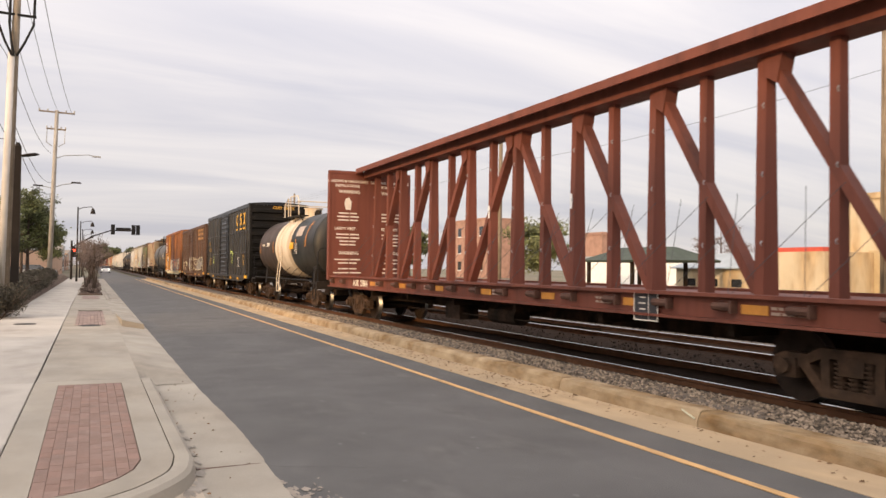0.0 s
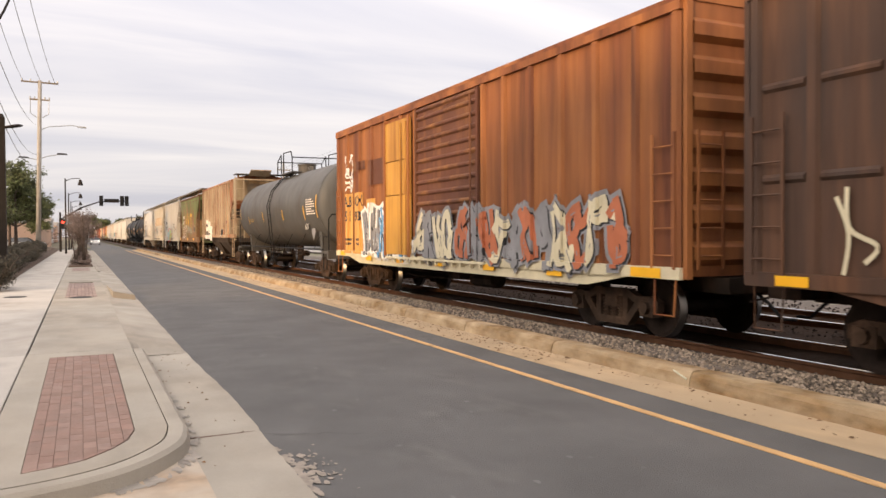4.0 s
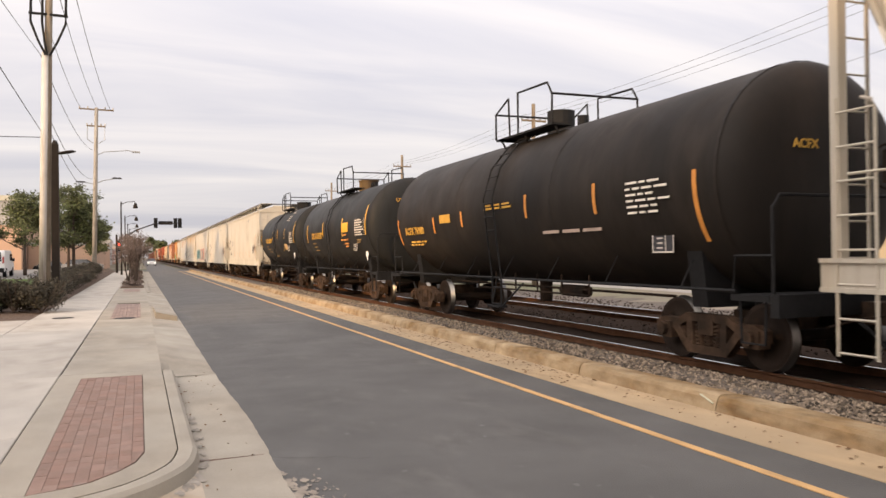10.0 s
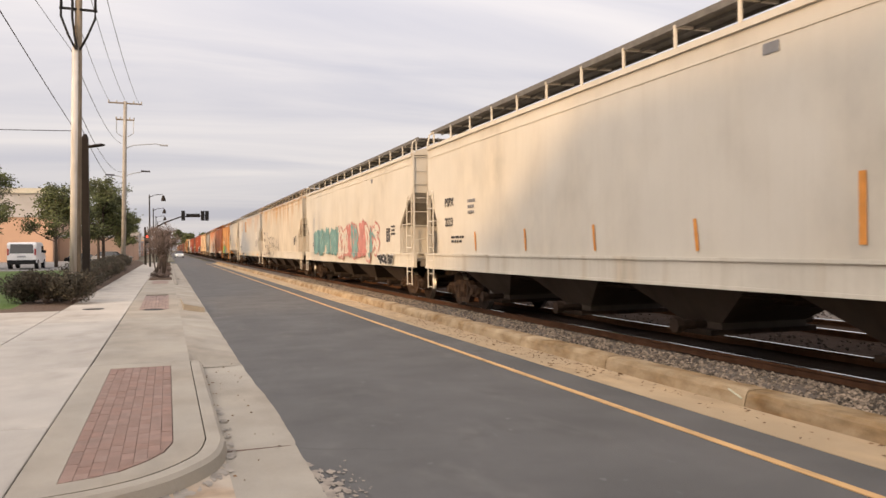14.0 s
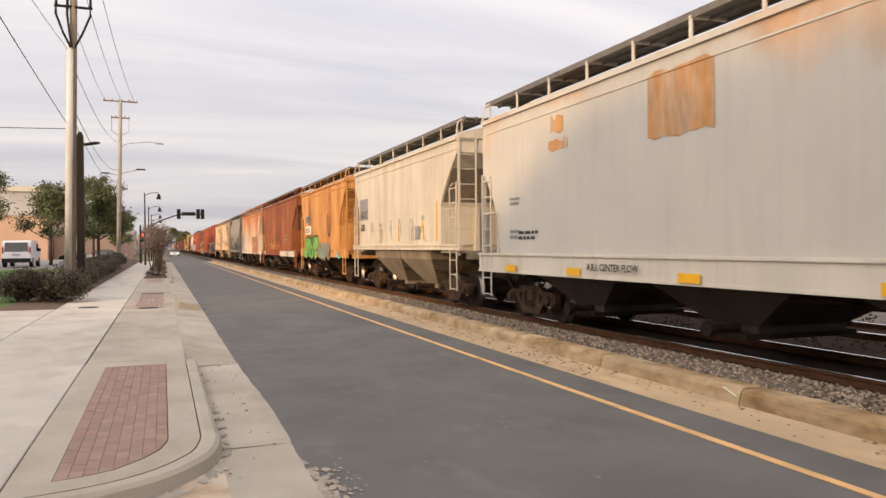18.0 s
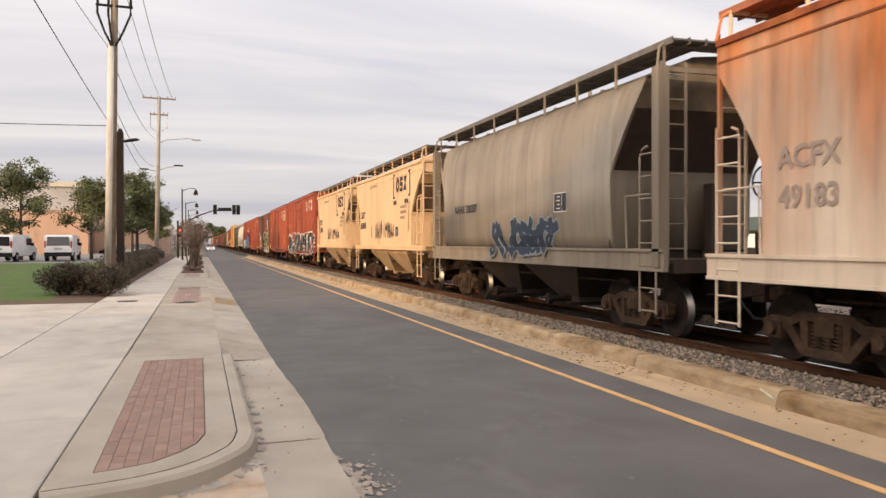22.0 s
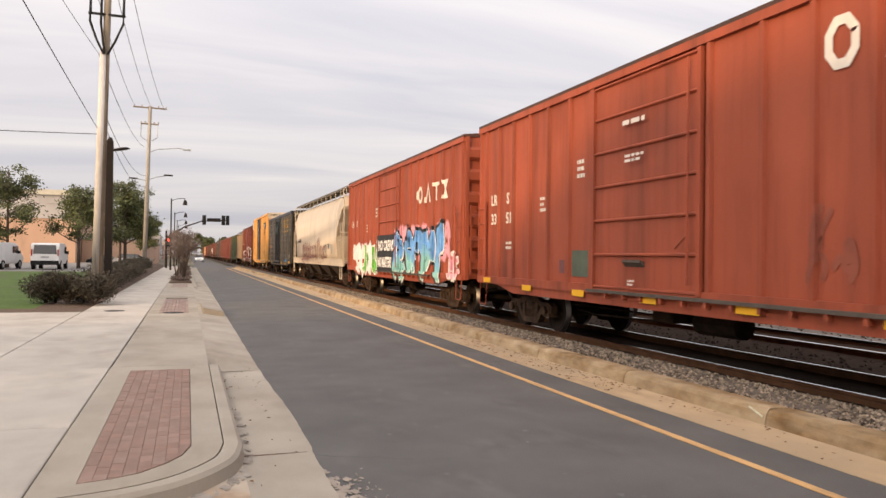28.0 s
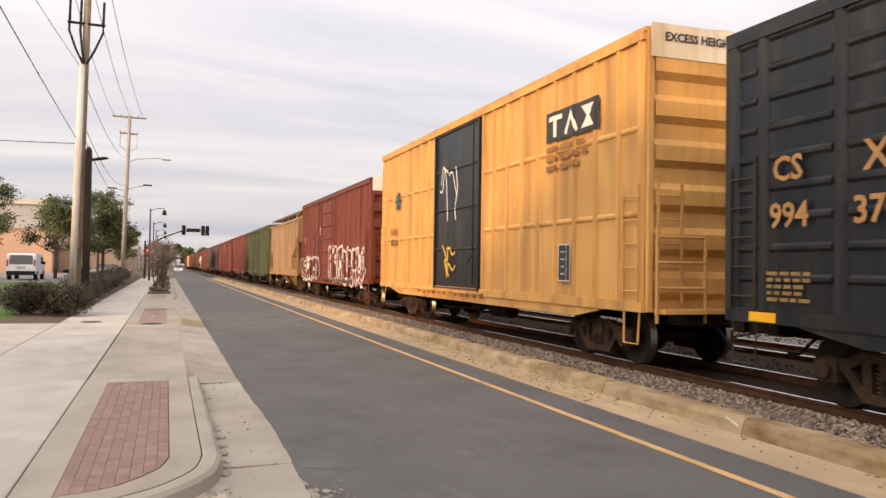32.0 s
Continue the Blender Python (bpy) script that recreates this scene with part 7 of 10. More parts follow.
for near, far, num in ((392.4, 404.08, "242818"), (405.3, 416.67, "243464")):
    c = couple(hopper("tan covered hopper with black bracket emblem and scrawls", far - near, P_TAN, "flat", 2, eave=4.42, sill=1.42, sill_h=0.13, notch=1.65, notch_z=4.0, slope_mat=P_TANSLOPE, end_mat=P_TANEND, bay_mat=P_TANEND), near, far)
    h = (far - near) / 2
    if num:
        lettering(c, num, h - 1.16, 2.26, 0.40, LETTER_K, -1.545)
        lettering(c, "CSXT", h - 1.16, 2.72, 0.40, LETTER_K, -1.545)
    mark_blocks(c, -h + 3.80, 3.53, "ring stack hourglass", 0.46, 0.50, 0.09, LETTER_K, -1.545, slant=0.16, heavy=0.15)
    for y, q in ((-h + 4.15, -1), (-h + 1.77, 1)):
        bm = B()
        box(bm, -0.006, y - 0.04, 3.29, 0, y + 0.04, 4.21); box(bm, -0.006, min(y, y + q * 0.2), 4.13, 0, max(y, y + q * 0.2), 4.21); box(bm, -0.006, min(y, y + q * 0.2), 3.29, 0, max(y, y + q * 0.2), 3.37)
        part("emblem_bracket", bm, LETTER_K, c, "", (-1.545, 0, 0))
    for y in (-h + 4.08, -h + 3.83, -h + 2.40, -h + 2.12):
        part("emblem_dot", tube(B(), [(-0.006, y, 3.13), (0, y, 3.13)], 0.10, 12), LETTER_K, c, "", (-1.545, 0, 0))
    tag(c, 1.6, 0.3, 1.80, 2.45, G_BLACK, 121, x=-1.55, r=0.024, glyphs=5); tag(c, -0.2, -1.5, 1.82, 2.42, G_BLACK, 122 if num[2] == "2" else 128, x=-1.55, r=0.024, glyphs=5)
    for k in range(7):
        plate(c, "weld_seam", -h + 2.2 + k * (2 * h - 4.4) / 6, 2.97, 0.016, 2.7, mat("tan_seam", (0.40, 0.29, 0.175), 0.7), -1.522)
    bars(c, -h + 2.7, 2.75, 0.9, 0.6, 3, mat("faint_brown_print", (0.33, 0.24, 0.16), 0.8), -1.54, seed=31); bars(c, 1.9, 4.0, 1.5, 0.16, 1, mat("faint_brown_print", (0.33, 0.24, 0.16), 0.8), -1.54, seed=32)
    data_box(c, -h + 3.7, 2.05, -1.55, 0.45, 0.4); slash(c, -h + 1.9, 2.6, -1.55, 1.1, 0.08, 4, TAN_STRIPE); slash(c, 2.3, 2.1, -1.55, 0.5, material=TAN_STRIPE); slash(c, -0.05, 2.1, -1.55, 0.5, material=TAN_STRIPE); slash(c, -1.6, 2.1, -1.55, 0.5, material=TAN_STRIPE)


# red boxcars
P_ROOFDK = paint("dark_boxcar_roof", (0.055, 0.036, 0.030), (0.10, 0.045, 0.03), 0.35)
RAIL_BAR = mat("dark_door_rail", (0.085, 0.070, 0.058), 0.8, var=0.3, scale=4)


def red_box(near, far, material, label, mark=True, louvre=False, **kw):
    c = couple(boxcar(label, far - near, material, door_y=0.25, door_w=3.2, door_ribs=14 if louvre else 6, posts=12, post_w=0.065, roof_mat=P_ROOFDK, height=5.05, sill=1.02, end_ribs=6, rail=RAIL_BAR, post_at=(2.85, 3.8, 4.71, 5.6, 6.49, 7.3, -2.55, -3.43, -4.31, -5.19, -6.07, -6.95), **kw), near, far)
    h = (far - near) / 2
    if mark:
        mark_blocks(c, -3.58, 3.82, "ring tent tee hourglass", 0.52, 0.65, 0.36, LETTER_W, -1.578)
    lettering(c, "LR", h - 0.80, 2.88, 0.36, LETTER_W, -1.578); lettering(c, "S", h - 1.76, 2.88, 0.36, LETTER_W, -1.578)
    bars(c, h - 1.95, 1.9, 0.45, 0.22, 2, LETTER_W, -1.52, seed=3); bars(c, 2.35, 3.33, 0.4, 0.4, 3, LETTER_W, -1.52, seed=4); bars(c, 4.05, 2.75, 0.3, 0.36, 3, LETTER_W, -1.52, seed=6); bars(c, -h + 2.2, 1.9, 0.6, 0.6, 4, LETTER_W, -1.52, seed=5)
    return c


c = red_box(417.99, 433.62, P_RED, "brick-red boxcar with large dark slate tag", reflect=False)
graffiti(c, 7.2, -7.68, 0.8, 2.36, [G_SLATE, G_BLACK, G_GREY], G_WHITE, 131, letters=13, x=-1.60, label="dark slate spray-painted tag with white edge", thick=0.1, inner=G_BLACK)
c = red_box(434.7, 450.48, P_RED2, "faded red boxcar with louvred door", louvre=True, reflect=False); mark_blocks(c, -4.5, 3.6, "tee stack hourglass", 0.4, 0.5, 0.4, LETTER_W, -1.575); plate(c, "reflector", 7.3, 1.28, 0.5, 0.35, REFLECT, -1.58)
lettering(c, "3", 6.05, 2.75, 0.36, LETTER_W, -1.578)
F_CREAM = mat("thin_cream_spray", (0.36, 0.27, 0.19), 0.8, var=0.3, scale=4)
c = couple(boxcar("maroon boxcar with cream and olive tags and white shield mark", 15.8, P_MAROON, door_y=0.46, door_w=3.0, door_ribs=15, posts=11, post_at=(7.3, 6.12, 5.05, 4.0, 3.0, -2.2, -3.4, -4.6, -5.9, -7.0), height=4.95, sill=1.02, end_ribs=8), 451.8, 467.59)
bm = B(); loft(bm, [[(xx, y, z) for y, z in ((0.38, 4.08), (0.30, 4.14), (-0.30, 4.14), (-0.38, 4.08), (-0.26, 3.3), (-0.15, 3.05), (0.15, 3.05), (0.26, 3.3))] for xx in (0, -0.005)]); part("shield_emblem", bm, LETTER_W, c, "", (-1.572, -5.25, 0))
lettering(c, "SM", 6.95, 2.55, 0.34, LETTER_W, -1.578); lettering(c, "W", 5.85, 2.55, 0.34, LETTER_W, -1.578); lettering(c, "536", 6.95, 2.08, 0.34, LETTER_W, -1.578); lettering(c, "188", 5.95, 2.08, 0.34, LETTER_W, -1.578)
graffiti(c, 5.0, 2.05, 0.95, 2.45, [P_MAROON, G_RUSTY, P_MAROON], G_CREAM, 141, letters=3, x=-1.61, thick=0.12); graffiti(c, 1.9, -1.0, 1.15, 1.95, [P_MAROON], F_CREAM, 142, letters=4, x=-1.61, thick=0.1); graffiti(c, -0.9, -7.43, 0.95, 2.80, [G_OLIVE], G_CREAM, 143, letters=4, x=-1.61, label="olive spray-painted tag with cream edge", thick=0.26, inner=G_BLACK); stroke_tag(c, (((-1.0, 1.1), (-1.3, 2.0), (-1.9, 2.6), (-2.6, 2.72), (-2.75, 2.2), (-2.6, 1.6)), ((-2.1, 1.2), (-1.9, 1.6), (-2.3, 1.75), (-2.5, 1.45), (-2.3, 1.1)), ((-3.1, 2.5), (-3.9, 2.62), (-4.6, 2.5)), ((-3.6, 1.7), (-4.3, 1.8), (-4.2, 2.1)), ((-5.0, 1.2), (-5.3, 2.0), (-6.2, 2.5))), G_BLACK, -1.63, 0.035); bm = B(); box(bm, -0.004, -7.6, 0.62, 0, -0.6, 0.92); part("white_sprayed_band", bm, mat("dirty_white_spray", (0.47, 0.45, 0.42), 0.7, var=0.3, scale=3, dirt=(0.12, 0.08, 0.06), dirt_amt=0.42, dirt_scale=(2, 2, 4)), c, "", (-1.585, 0, 0))
c = red_box(468.88, 484.44, P_RED, "brick-red boxcar with white letters")
lettering(c, "33", 6.98, 2.42, 0.36, LETTER_W, -1.578); lettering(c, "51", 6.05, 2.42, 0.36, LETTER_W, -1.578)
plate(c, "green_panel", 2.40, 1.52, 0.66, 0.50, mat("dull_green_panel", (0.085, 0.105, 0.075), 0.7, var=0.25, scale=3), -1.53, "dull green repair panel"); plate(c, "small_dark_panel", 3.16, 1.45, 0.22, 0.26, G_PLUM, -1.53)
bars(c, 0.3, 3.92, 0.9, 0.14, 1, LETTER_W, -1.545, seed=21); bars(c, 0.36, 3.31, 0.62, 0.16, 2, LETTER_W, -1.545, seed=22); bars(c, 0.45, 1.22, 0.2, 0.12, 2, LETTER_W, -1.545, seed=23)
bm = B(); loft(bm, [[(-1.54, y, 1.56), (-1.62, y, 1.60), (-1.62, y, 1.56), (-1.54, y, 1.48)] for y in (0.15, 0.72)]); part("door_handle", bm, RAIL_BAR, c)
tag(c, -3.4, -4.1, 1.4, 2.2, mat("dried_brown_paint", (0.25, 0.07, 0.042), 0.8), 24, x=-1.515, r=0.045, glyphs=2)
c = red_box(485.65, 501.47, P_RED, "brick-red boxcar with blue, green and white tags", False, reflect=False)
mark_blocks(c, -3.47, 3.32, "ring tent tee hourglass", 0.50, 0.54, 0.36, LETTER_W, -1.578)
graffiti(c, 6.32, 1.85, 0.85, 2.15, [G_GREEN, G_WHITE], G_WHITE, 151, letters=4, x=-1.60, label="green and white spray-painted tag", thick=0.2)
bm = B(); box(bm, -0.006, -1.2, 1.05, 0, 1.77, 2.4); part("black_sprayed_field", bm, G_BLACK, c, "", (-1.615, 0, 0))
lettering(c, "NO CREWS", 1.57, 1.83, 0.52, G_WHITE, -1.63, 0.88, bold=0.045); lettering(c, "NO MASTERS", 1.66, 1.22, 0.50, G_WHITE, -1.63, 0.72, bold=0.045)
G_FADE = mat("spray_blue_over_teal", (0.23, 0.50, 0.47), 0.6, var=0.3, scale=3, dirt=(0.13, 0.34, 0.68), dirt_amt=0.5, dirt_scale=(0.8, 0.8, 0.8), dirt_rise=0.55, dirt_level=1.55, dirt_edge=0.1)
G_HAZE = mat("pink_spray_haze", (0.50, 0.20, 0.20), 0.8, var=0.35, scale=2)
graffiti(c, -0.8, -6.9, 1.5, 2.66, [G_PINK, G_HAZE], G_HAZE, 157, letters=6, x=-1.60, thick=0.12)
graffiti(c, -0.85, -6.6, 0.82, 2.52, [G_FADE], G_BLACK, 153, letters=4, x=-1.635, label="blue and teal spray-painted tag", thick=0.22, inner=G_WHITE); graffiti(c, -6.75, -7.5, 0.95, 1.8, [G_PINK], G_WHITE, 155, letters=2, x=-1.60)
data_box(c, -6.1, 2.2, -1.53, 0.45, 0.5)

c = couple(hopper("round-sided cream covered hopper with plum scrollwork tag", 18.3, P_CREAM_B, "round", 4, eave=4.5, notch=2.1, notch_z=3.9, sill=1.36, slope_mat=P_CREAM_B, bay_mat=P_BAY), 502.7, 521.02)
lettering(c, "CAIX 450051", 7.25, 2.43, 0.32, LETTER_K, -1.55)
outline_tag(c, 4.9, 1.4, 1.2, 2.3, G_PLUM, 161, 6, 3, -1.575, 0.026, label="plum outlined spray-painted tag")
for k, (ya, yb, za, zb, tn) in enumerate(((4.7, 1.8, 1.1, 1.6, 7), (1.5, -0.6, 1.4, 2.3, 5), (1.4, -0.4, 1.2, 1.7, 6), (-0.6, -2.2, 1.5, 2.5, 3), (-2.2, -4.2, 1.4, 2.2, 4), (-1.0, -4.0, 1.15, 1.5, 6))):
    (outline_tag(c, ya, yb, za, zb, G_PLUM, 163 + k, 2, 3, -1.58, 0.022) if k in (1, 3, 4) else tag(c, ya, yb, za, zb, G_PLUM, 163 + k, x=-1.575, r=0.018, glyphs=max(2, tn - 2)))
slash(c, -6.8, 2.0, -1.55, 0.5); plate(c, "green_label", -4.9, 2.1, 0.45, 0.26, G_DKTEAL, -1.55); bars(c, -3.9, 2.0, 1.0, 0.45, 4, G_GREY, -1.55, seed=41); bars(c, -5.8, 1.95, 0.6, 0.5, 4, G_GREY, -1.55, seed=42)

c = couple(boxcar("black boxcar with yellow mark, ribbed sides and double door", 16.0, P_BLACKBOX, door_y=0.48, door_w=3.2, door_ribs=3, posts=12, post_at=(7.35, 6.15, 4.95, 3.75, 2.7, -2.0, -3.1, -4.2, -5.3, -6.4, -7.2), rows=9, horiz=True, height=4.9, sill=1.02, end_ribs=10, end_mat=paint("dusty_black_end", (0.030, 0.026, 0.022), (0.060, 0.048, 0.038), 0.35, rough=0.5)), 522.6, 538.66)
mark_blocks(c, -3.64, 3.62, "ring stack hourglass", 0.6, 0.7, 0.5, LETTER_Y, -1.585, foot=True); lettering(c, "994", 7.2, 2.18, 0.42, FADED_O, -1.585); lettering(c, "370", 5.95, 2.18, 0.42, FADED_O, -1.585); lettering(c, "CS", 7.15, 2.75, 0.42, FADED_O, -1.585); lettering(c, "X", 5.8, 2.75, 0.46, FADED_O, -1.585)
for text, z, x0 in (("FOR QUESTIONS CONTACT", 4.05, -0.90),):
    me = text_mesh(text, 0.155); me.materials.clear(); me.materials.append(LETTER_Y)
    o = part("lettering", me, None, c); o.matrix_basis = Matrix.Translation((x0, -8.17, z)) @ Matrix(((1, 0, 0, 0), (0, 0, -1, 0), (0, 1, 0, 0), (0, 0, 0, 1)))
for z, xa, xb in ((4.45, -1.05, 1.0), (3.66, -0.55, 0.35)):
    bm = B()
    for q in range(12):
        a = xa + (xb - xa) * q / 12; box(bm, a, -8.18, z, a + (xb - xa) / 12 * (0.62 if q % 5 else 0.4), -8.17, z + 0.10)
    part("stencil_line", bm, LETTER_Y, c)
for y in (-0.75, -0.25, 0.35, 0.85, 1.35):
    part("door_rod", tube(B(), [(-1.63, y, 1.15), (-1.63, y, 4.35)], 0.022, 6), P_BLACKBOX, c)
for z in (1.9, 2.7, 3.5):
    part("rod_handle", tube(B(), [(-1.66, 1.35, z), (-1.66, 0.85, z + 0.04)], 0.02, 5), STEEL_DK, c)
bars(c, 6.9, 1.45, 0.7, 0.4, 5, FADED_Y, -1.56, seed=2); bars(c, -5.85, 1.85, 0.6, 0.34, 3, FADED_Y, -1.56, seed=12); bars(c, -5.85, 1.32, 0.5, 0.14, 2, FADED_Y, -1.56, seed=13); plate(c, "white_placard", -7.3, 1.5, 0.20, 0.28, LETTER_W, -1.57); graffiti(c, 1.5, -0.1, 3.4, 3.95, [P_BLACKBOX], mat("thin_teal_spray", (0.10, 0.30, 0.27), 0.7, var=0.3, scale=4), 171, letters=5, x=-1.62, thick=0.06); tag(c, -4.75, -5.65, 0.9, 1.28, G_BLUE, 173, x=-1.60, r=0.035, glyphs=4)

c = couple(boxcar("tall yellow boxcar with black plug door and black emblem", 15.9, P_YELLOW, door_y=0.5, door_w=3.3, door_mat=P_BLACKBOX, door_ribs=4, posts=17, post_w=0.06, rows=3, height=5.6, sill=1.0, end_ribs=6, cap=P_WHITEBAND, reflect=False), 540.6, 556.47)
plate(c, "black_emblem_panel", -5.61, 4.4, 2.0, 0.58, LETTER_K, -1.575, "black emblem panel"); mark_blocks(c, -4.74, 4.2, "tee tent hourglass", 0.5, 0.4, 0.12, LETTER_W, -1.588)
P_PRINT = mat("brown_print", (0.27, 0.13, 0.05), 0.8, var=0.25, scale=5)
bars(c, -5.5, 3.78, 1.8, 0.56, 3, P_PRINT, -1.56, seed=2); bars(c, 6.3, 2.6, 0.8, 0.7, 2, P_PRINT, -1.56, seed=3)
for z in (1.35, 1.75, 2.15):
    part("end_rail", tube(B(), [(-1.45, -8.2, z), (-0.55, -8.2, z)], 0.028, 6), P_YELLOW, c)
for x in (-1.45, -0.55):
    part("end_post", tube(B(), [(x, -8.2, 0.8), (x, -8.2, 2.2)], 0.03, 6), P_YELLOW, c)
part("brake_reservoir", tube(B(), [(0.0, -8.25, 2.1), (0.55, -8.25, 2.1)], 0.22, 12), P_RUSTDOOR, c, "rusty brake reservoir on the car's end")
part("end_step", box(B(), -1.4, -8.35, 0.95, 0.8, -8.05, 1.02), P_YELLOW, c); scrawl(c, 1.6, 0.2, 2.9, 4.3, G_WHITE, 181, x=-1.63, r=0.025, turns=5); scrawl(c, 1.4, 0.3, 1.4, 2.2, G_YEL, 182, x=-1.63, r=0.03, turns=3)
bm = B()
for k in range(4):
    a = k * math.pi / 4
    tube(bm, [(-0.004, -0.32 * math.cos(a), 2 - 0.32 * math.sin(a) + 1.75), (-0.004, 0.32 * math.cos(a), 3.75 + 0.32 * math.sin(a))], 0.06, 4)
part("star_emblem", bm, G_DKTEAL, c, "", (-1.56, 5.9, 0)); data_box(c, -5.4, 1.75, -1.56, 0.5, 0.7)
me = text_mesh("EXCESS HEIGHT CAR", 0.19); me.materials.clear(); me.materials.append(LETTER_K)
o = part("lettering", me, None, c); o.matrix_basis = Matrix.Translation((-1.25, -8.085, 5.28)) @ Matrix(((1, 0, 0, 0), (0, 0, -1, 0), (0, 1, 0, 0), (0, 0, 0, 1)))

# the rest of the train, seen only down the line
P_TANDULL = paint("dull_tan_hopper", (0.37, 0.225, 0.115), (0.22, 0.12, 0.06), 0.3)
c = red_box(558.2, 573.52, P_DKRED, "dark red boxcar with white tag", False, cap=LETTER_W, reflect=False)
graffiti(c, 7.2, 2.5, 0.9, 2.1, [P_DKRED], G_WHITE, 191, letters=5, x=-1.60, thick=0.16); graffiti(c, -0.5, -7.0, 0.85, 2.5, [P_DKRED], G_WHITE, 193, letters=8, x=-1.60, thick=0.13)
couple(hopper("brownish tan covered hopper, dusty", 12.5, P_TANDULL, "flat", 2, slope_mat=P_TANDULL), 575.08, 587.64)
couple(boxcar("green boxcar with plain sides", 15.8, P_GRNBOX, posts=11, reflect=False), 588.8, 604.59)
at = 605.9
for m, lab in ((P_DKRED, "dark red boxcar far down the line"), (P_DKRED, "dark red boxcar far down the line"), (P_MAROON, "maroon boxcar far down the line"), (P_BLACKBOX, "dark boxcar far down the line"), (P_MAROON, "maroon boxcar far down the line"), (P_DKRED, "dark red boxcar far down the line")):
    couple(boxcar(lab, 15.6, m, posts=9, reflect=False), at, at + 15.6); at += 16.9
couple(tank_car("pale tank car far down the line", 15.0, 13.6, 1.5, P_CREAM), at, at + 15.0); at += 16.2
for m, lab in ((P_MAROON, "maroon boxcar far down the line"), (P_BROWNBOX, "brown boxcar far down the line"), (P_MAROON, "maroon boxcar far down the line"), (P_DKRED, "dark red boxcar far down the line"), (P_MAROON, "maroon boxcar far down the line"), (P_TAN, "tan boxcar far down the line"), (P_RED, "red boxcar far down the line"), (P_GRNBOX, "green boxcar far down the line"), (P_MAROON, "maroon boxcar far down the line")):
    couple(boxcar(lab, 15.6, m, posts=7, reflect=False), at, at + 15.6); at += 16.9


# ---- paint and lettering lie on the sheet, over posts and sills ----
PAINTED = ("lettering", "graffiti", "scrawl", "stencil_line", "emblem", "panel", "patch", "field", "band", "label", "marker_stripe", "seam")


def lay_on(car, ob):
    ys, zs, depth = SKIN[car.name]
    bm = B(); bm.from_mesh(ob.data)
    bm.transform(ob.matrix_basis)
    xs = [v.co.x for v in bm.verts]
    if not xs or max(xs) - min(xs) > 0.2 or max(xs) > -1.4:
        bm.free(); return
    for axis, cuts in ((1, ys), (2, zs)):
        vals = [v.co[axis] for v in bm.verts]; lo, hi = min(vals), max(vals)
        for c in cuts:
            for e in (-0.0015, 0.0015):
                if lo < c + e < hi:
                    n = Vector((0, 1.0 if axis == 1 else 0.0, 1.0 if axis == 2 else 0.0))
                    bmesh.ops.bisect_plane(bm, geom=bm.verts[:] + bm.edges[:] + bm.faces[:], dist=1e-5, plane_co=n * (c + e), plane_no=n)
    for v in bm.verts:
        v.co.x = -depth(v.co.y, v.co.z) - 0.004 + 0.2 * (v.co.x + 1.50)
    me = bpy.data.meshes.new(ob.name)
    for m in ob.data.materials:
        me.materials.append(m)
    bm.to_mesh(me); bm.free()
    ob.data = me; ob.matrix_basis = Matrix.Identity(4)


for car, at0 in TRAIN:
    if car.name in SKIN:
        for ob in list(car.children):
            if any(w in ob.name for w in PAINTED) and "bead" not in ob.name and "door" not in ob.name and "end" not in ob.name:
                lay_on(car, ob)

# ---- ground, road, track bed ----
def structure(name, bm, material, label, category, smooth=False):
    return tagged(part(name, bm, material, smooth=smooth), label, category, kind="structure")


def rise(x, y):
    """The ground left of the pavement climbs a little away from the street."""
    f = min(1, max(0, (y - 24) / 34)) * min(1, max(0, (-x - 1.2) / 3.0))
    return 0.12 + 0.42 * f


bm = B(); sheet(bm, [(-2500, -2500, -0.12), (2500, -2500, -0.12), (2500, 2500, -0.12), (-2500, 2500, -0.12)])
structure("ground", bm, DIRT, "dry earth and grass reaching to the horizon", "ground")
bm = B()
ys = [-40 + 2.0 * k for k in range(75)] + [112, 130, 160, 220, 320, 480, 700]
rows = [[(x, y, 0.0 + 0.03 * math.sin((x - 1.06) / 4.23 * math.pi)) for x in (1.06, 2.0, 3.1, 4.2, 5.29)] for y in ys]
loft(bm, rows, close=False, caps=False)
sheet(bm, [(-60, 108, -0.008), (1.06, 108, -0.008), (1.06, 122, -0.008), (-60, 122, -0.008)])
structure("road", bm, ASPHALT, "worn grey asphalt street with faint pale scuffs", "road")
bm = B(); sheet(bm, [(5.16, 104, 0.0), (60, 104, 0.0), (60, 122, 0.0), (5.16, 122, 0.0)])
structure("crossing_road", bm, ASPHALT, "grey asphalt side street at the junction", "road")
bm = B()
for y0, y1 in ((-40, 20), (20, 60), (60, 103)):
    loft(bm, [[(4.595, y, 0.0235), (4.685, y, 0.0235), (4.685, y, 0.016), (4.595, y, 0.016)] for y in (y0, y1)])
structure("yellow_edge_line", bm, YELLOW, "painted yellow line along the road's edge", "road marking")
# sandy patch and scuffs by the gutter
rng = random.Random(4)
bm = B()
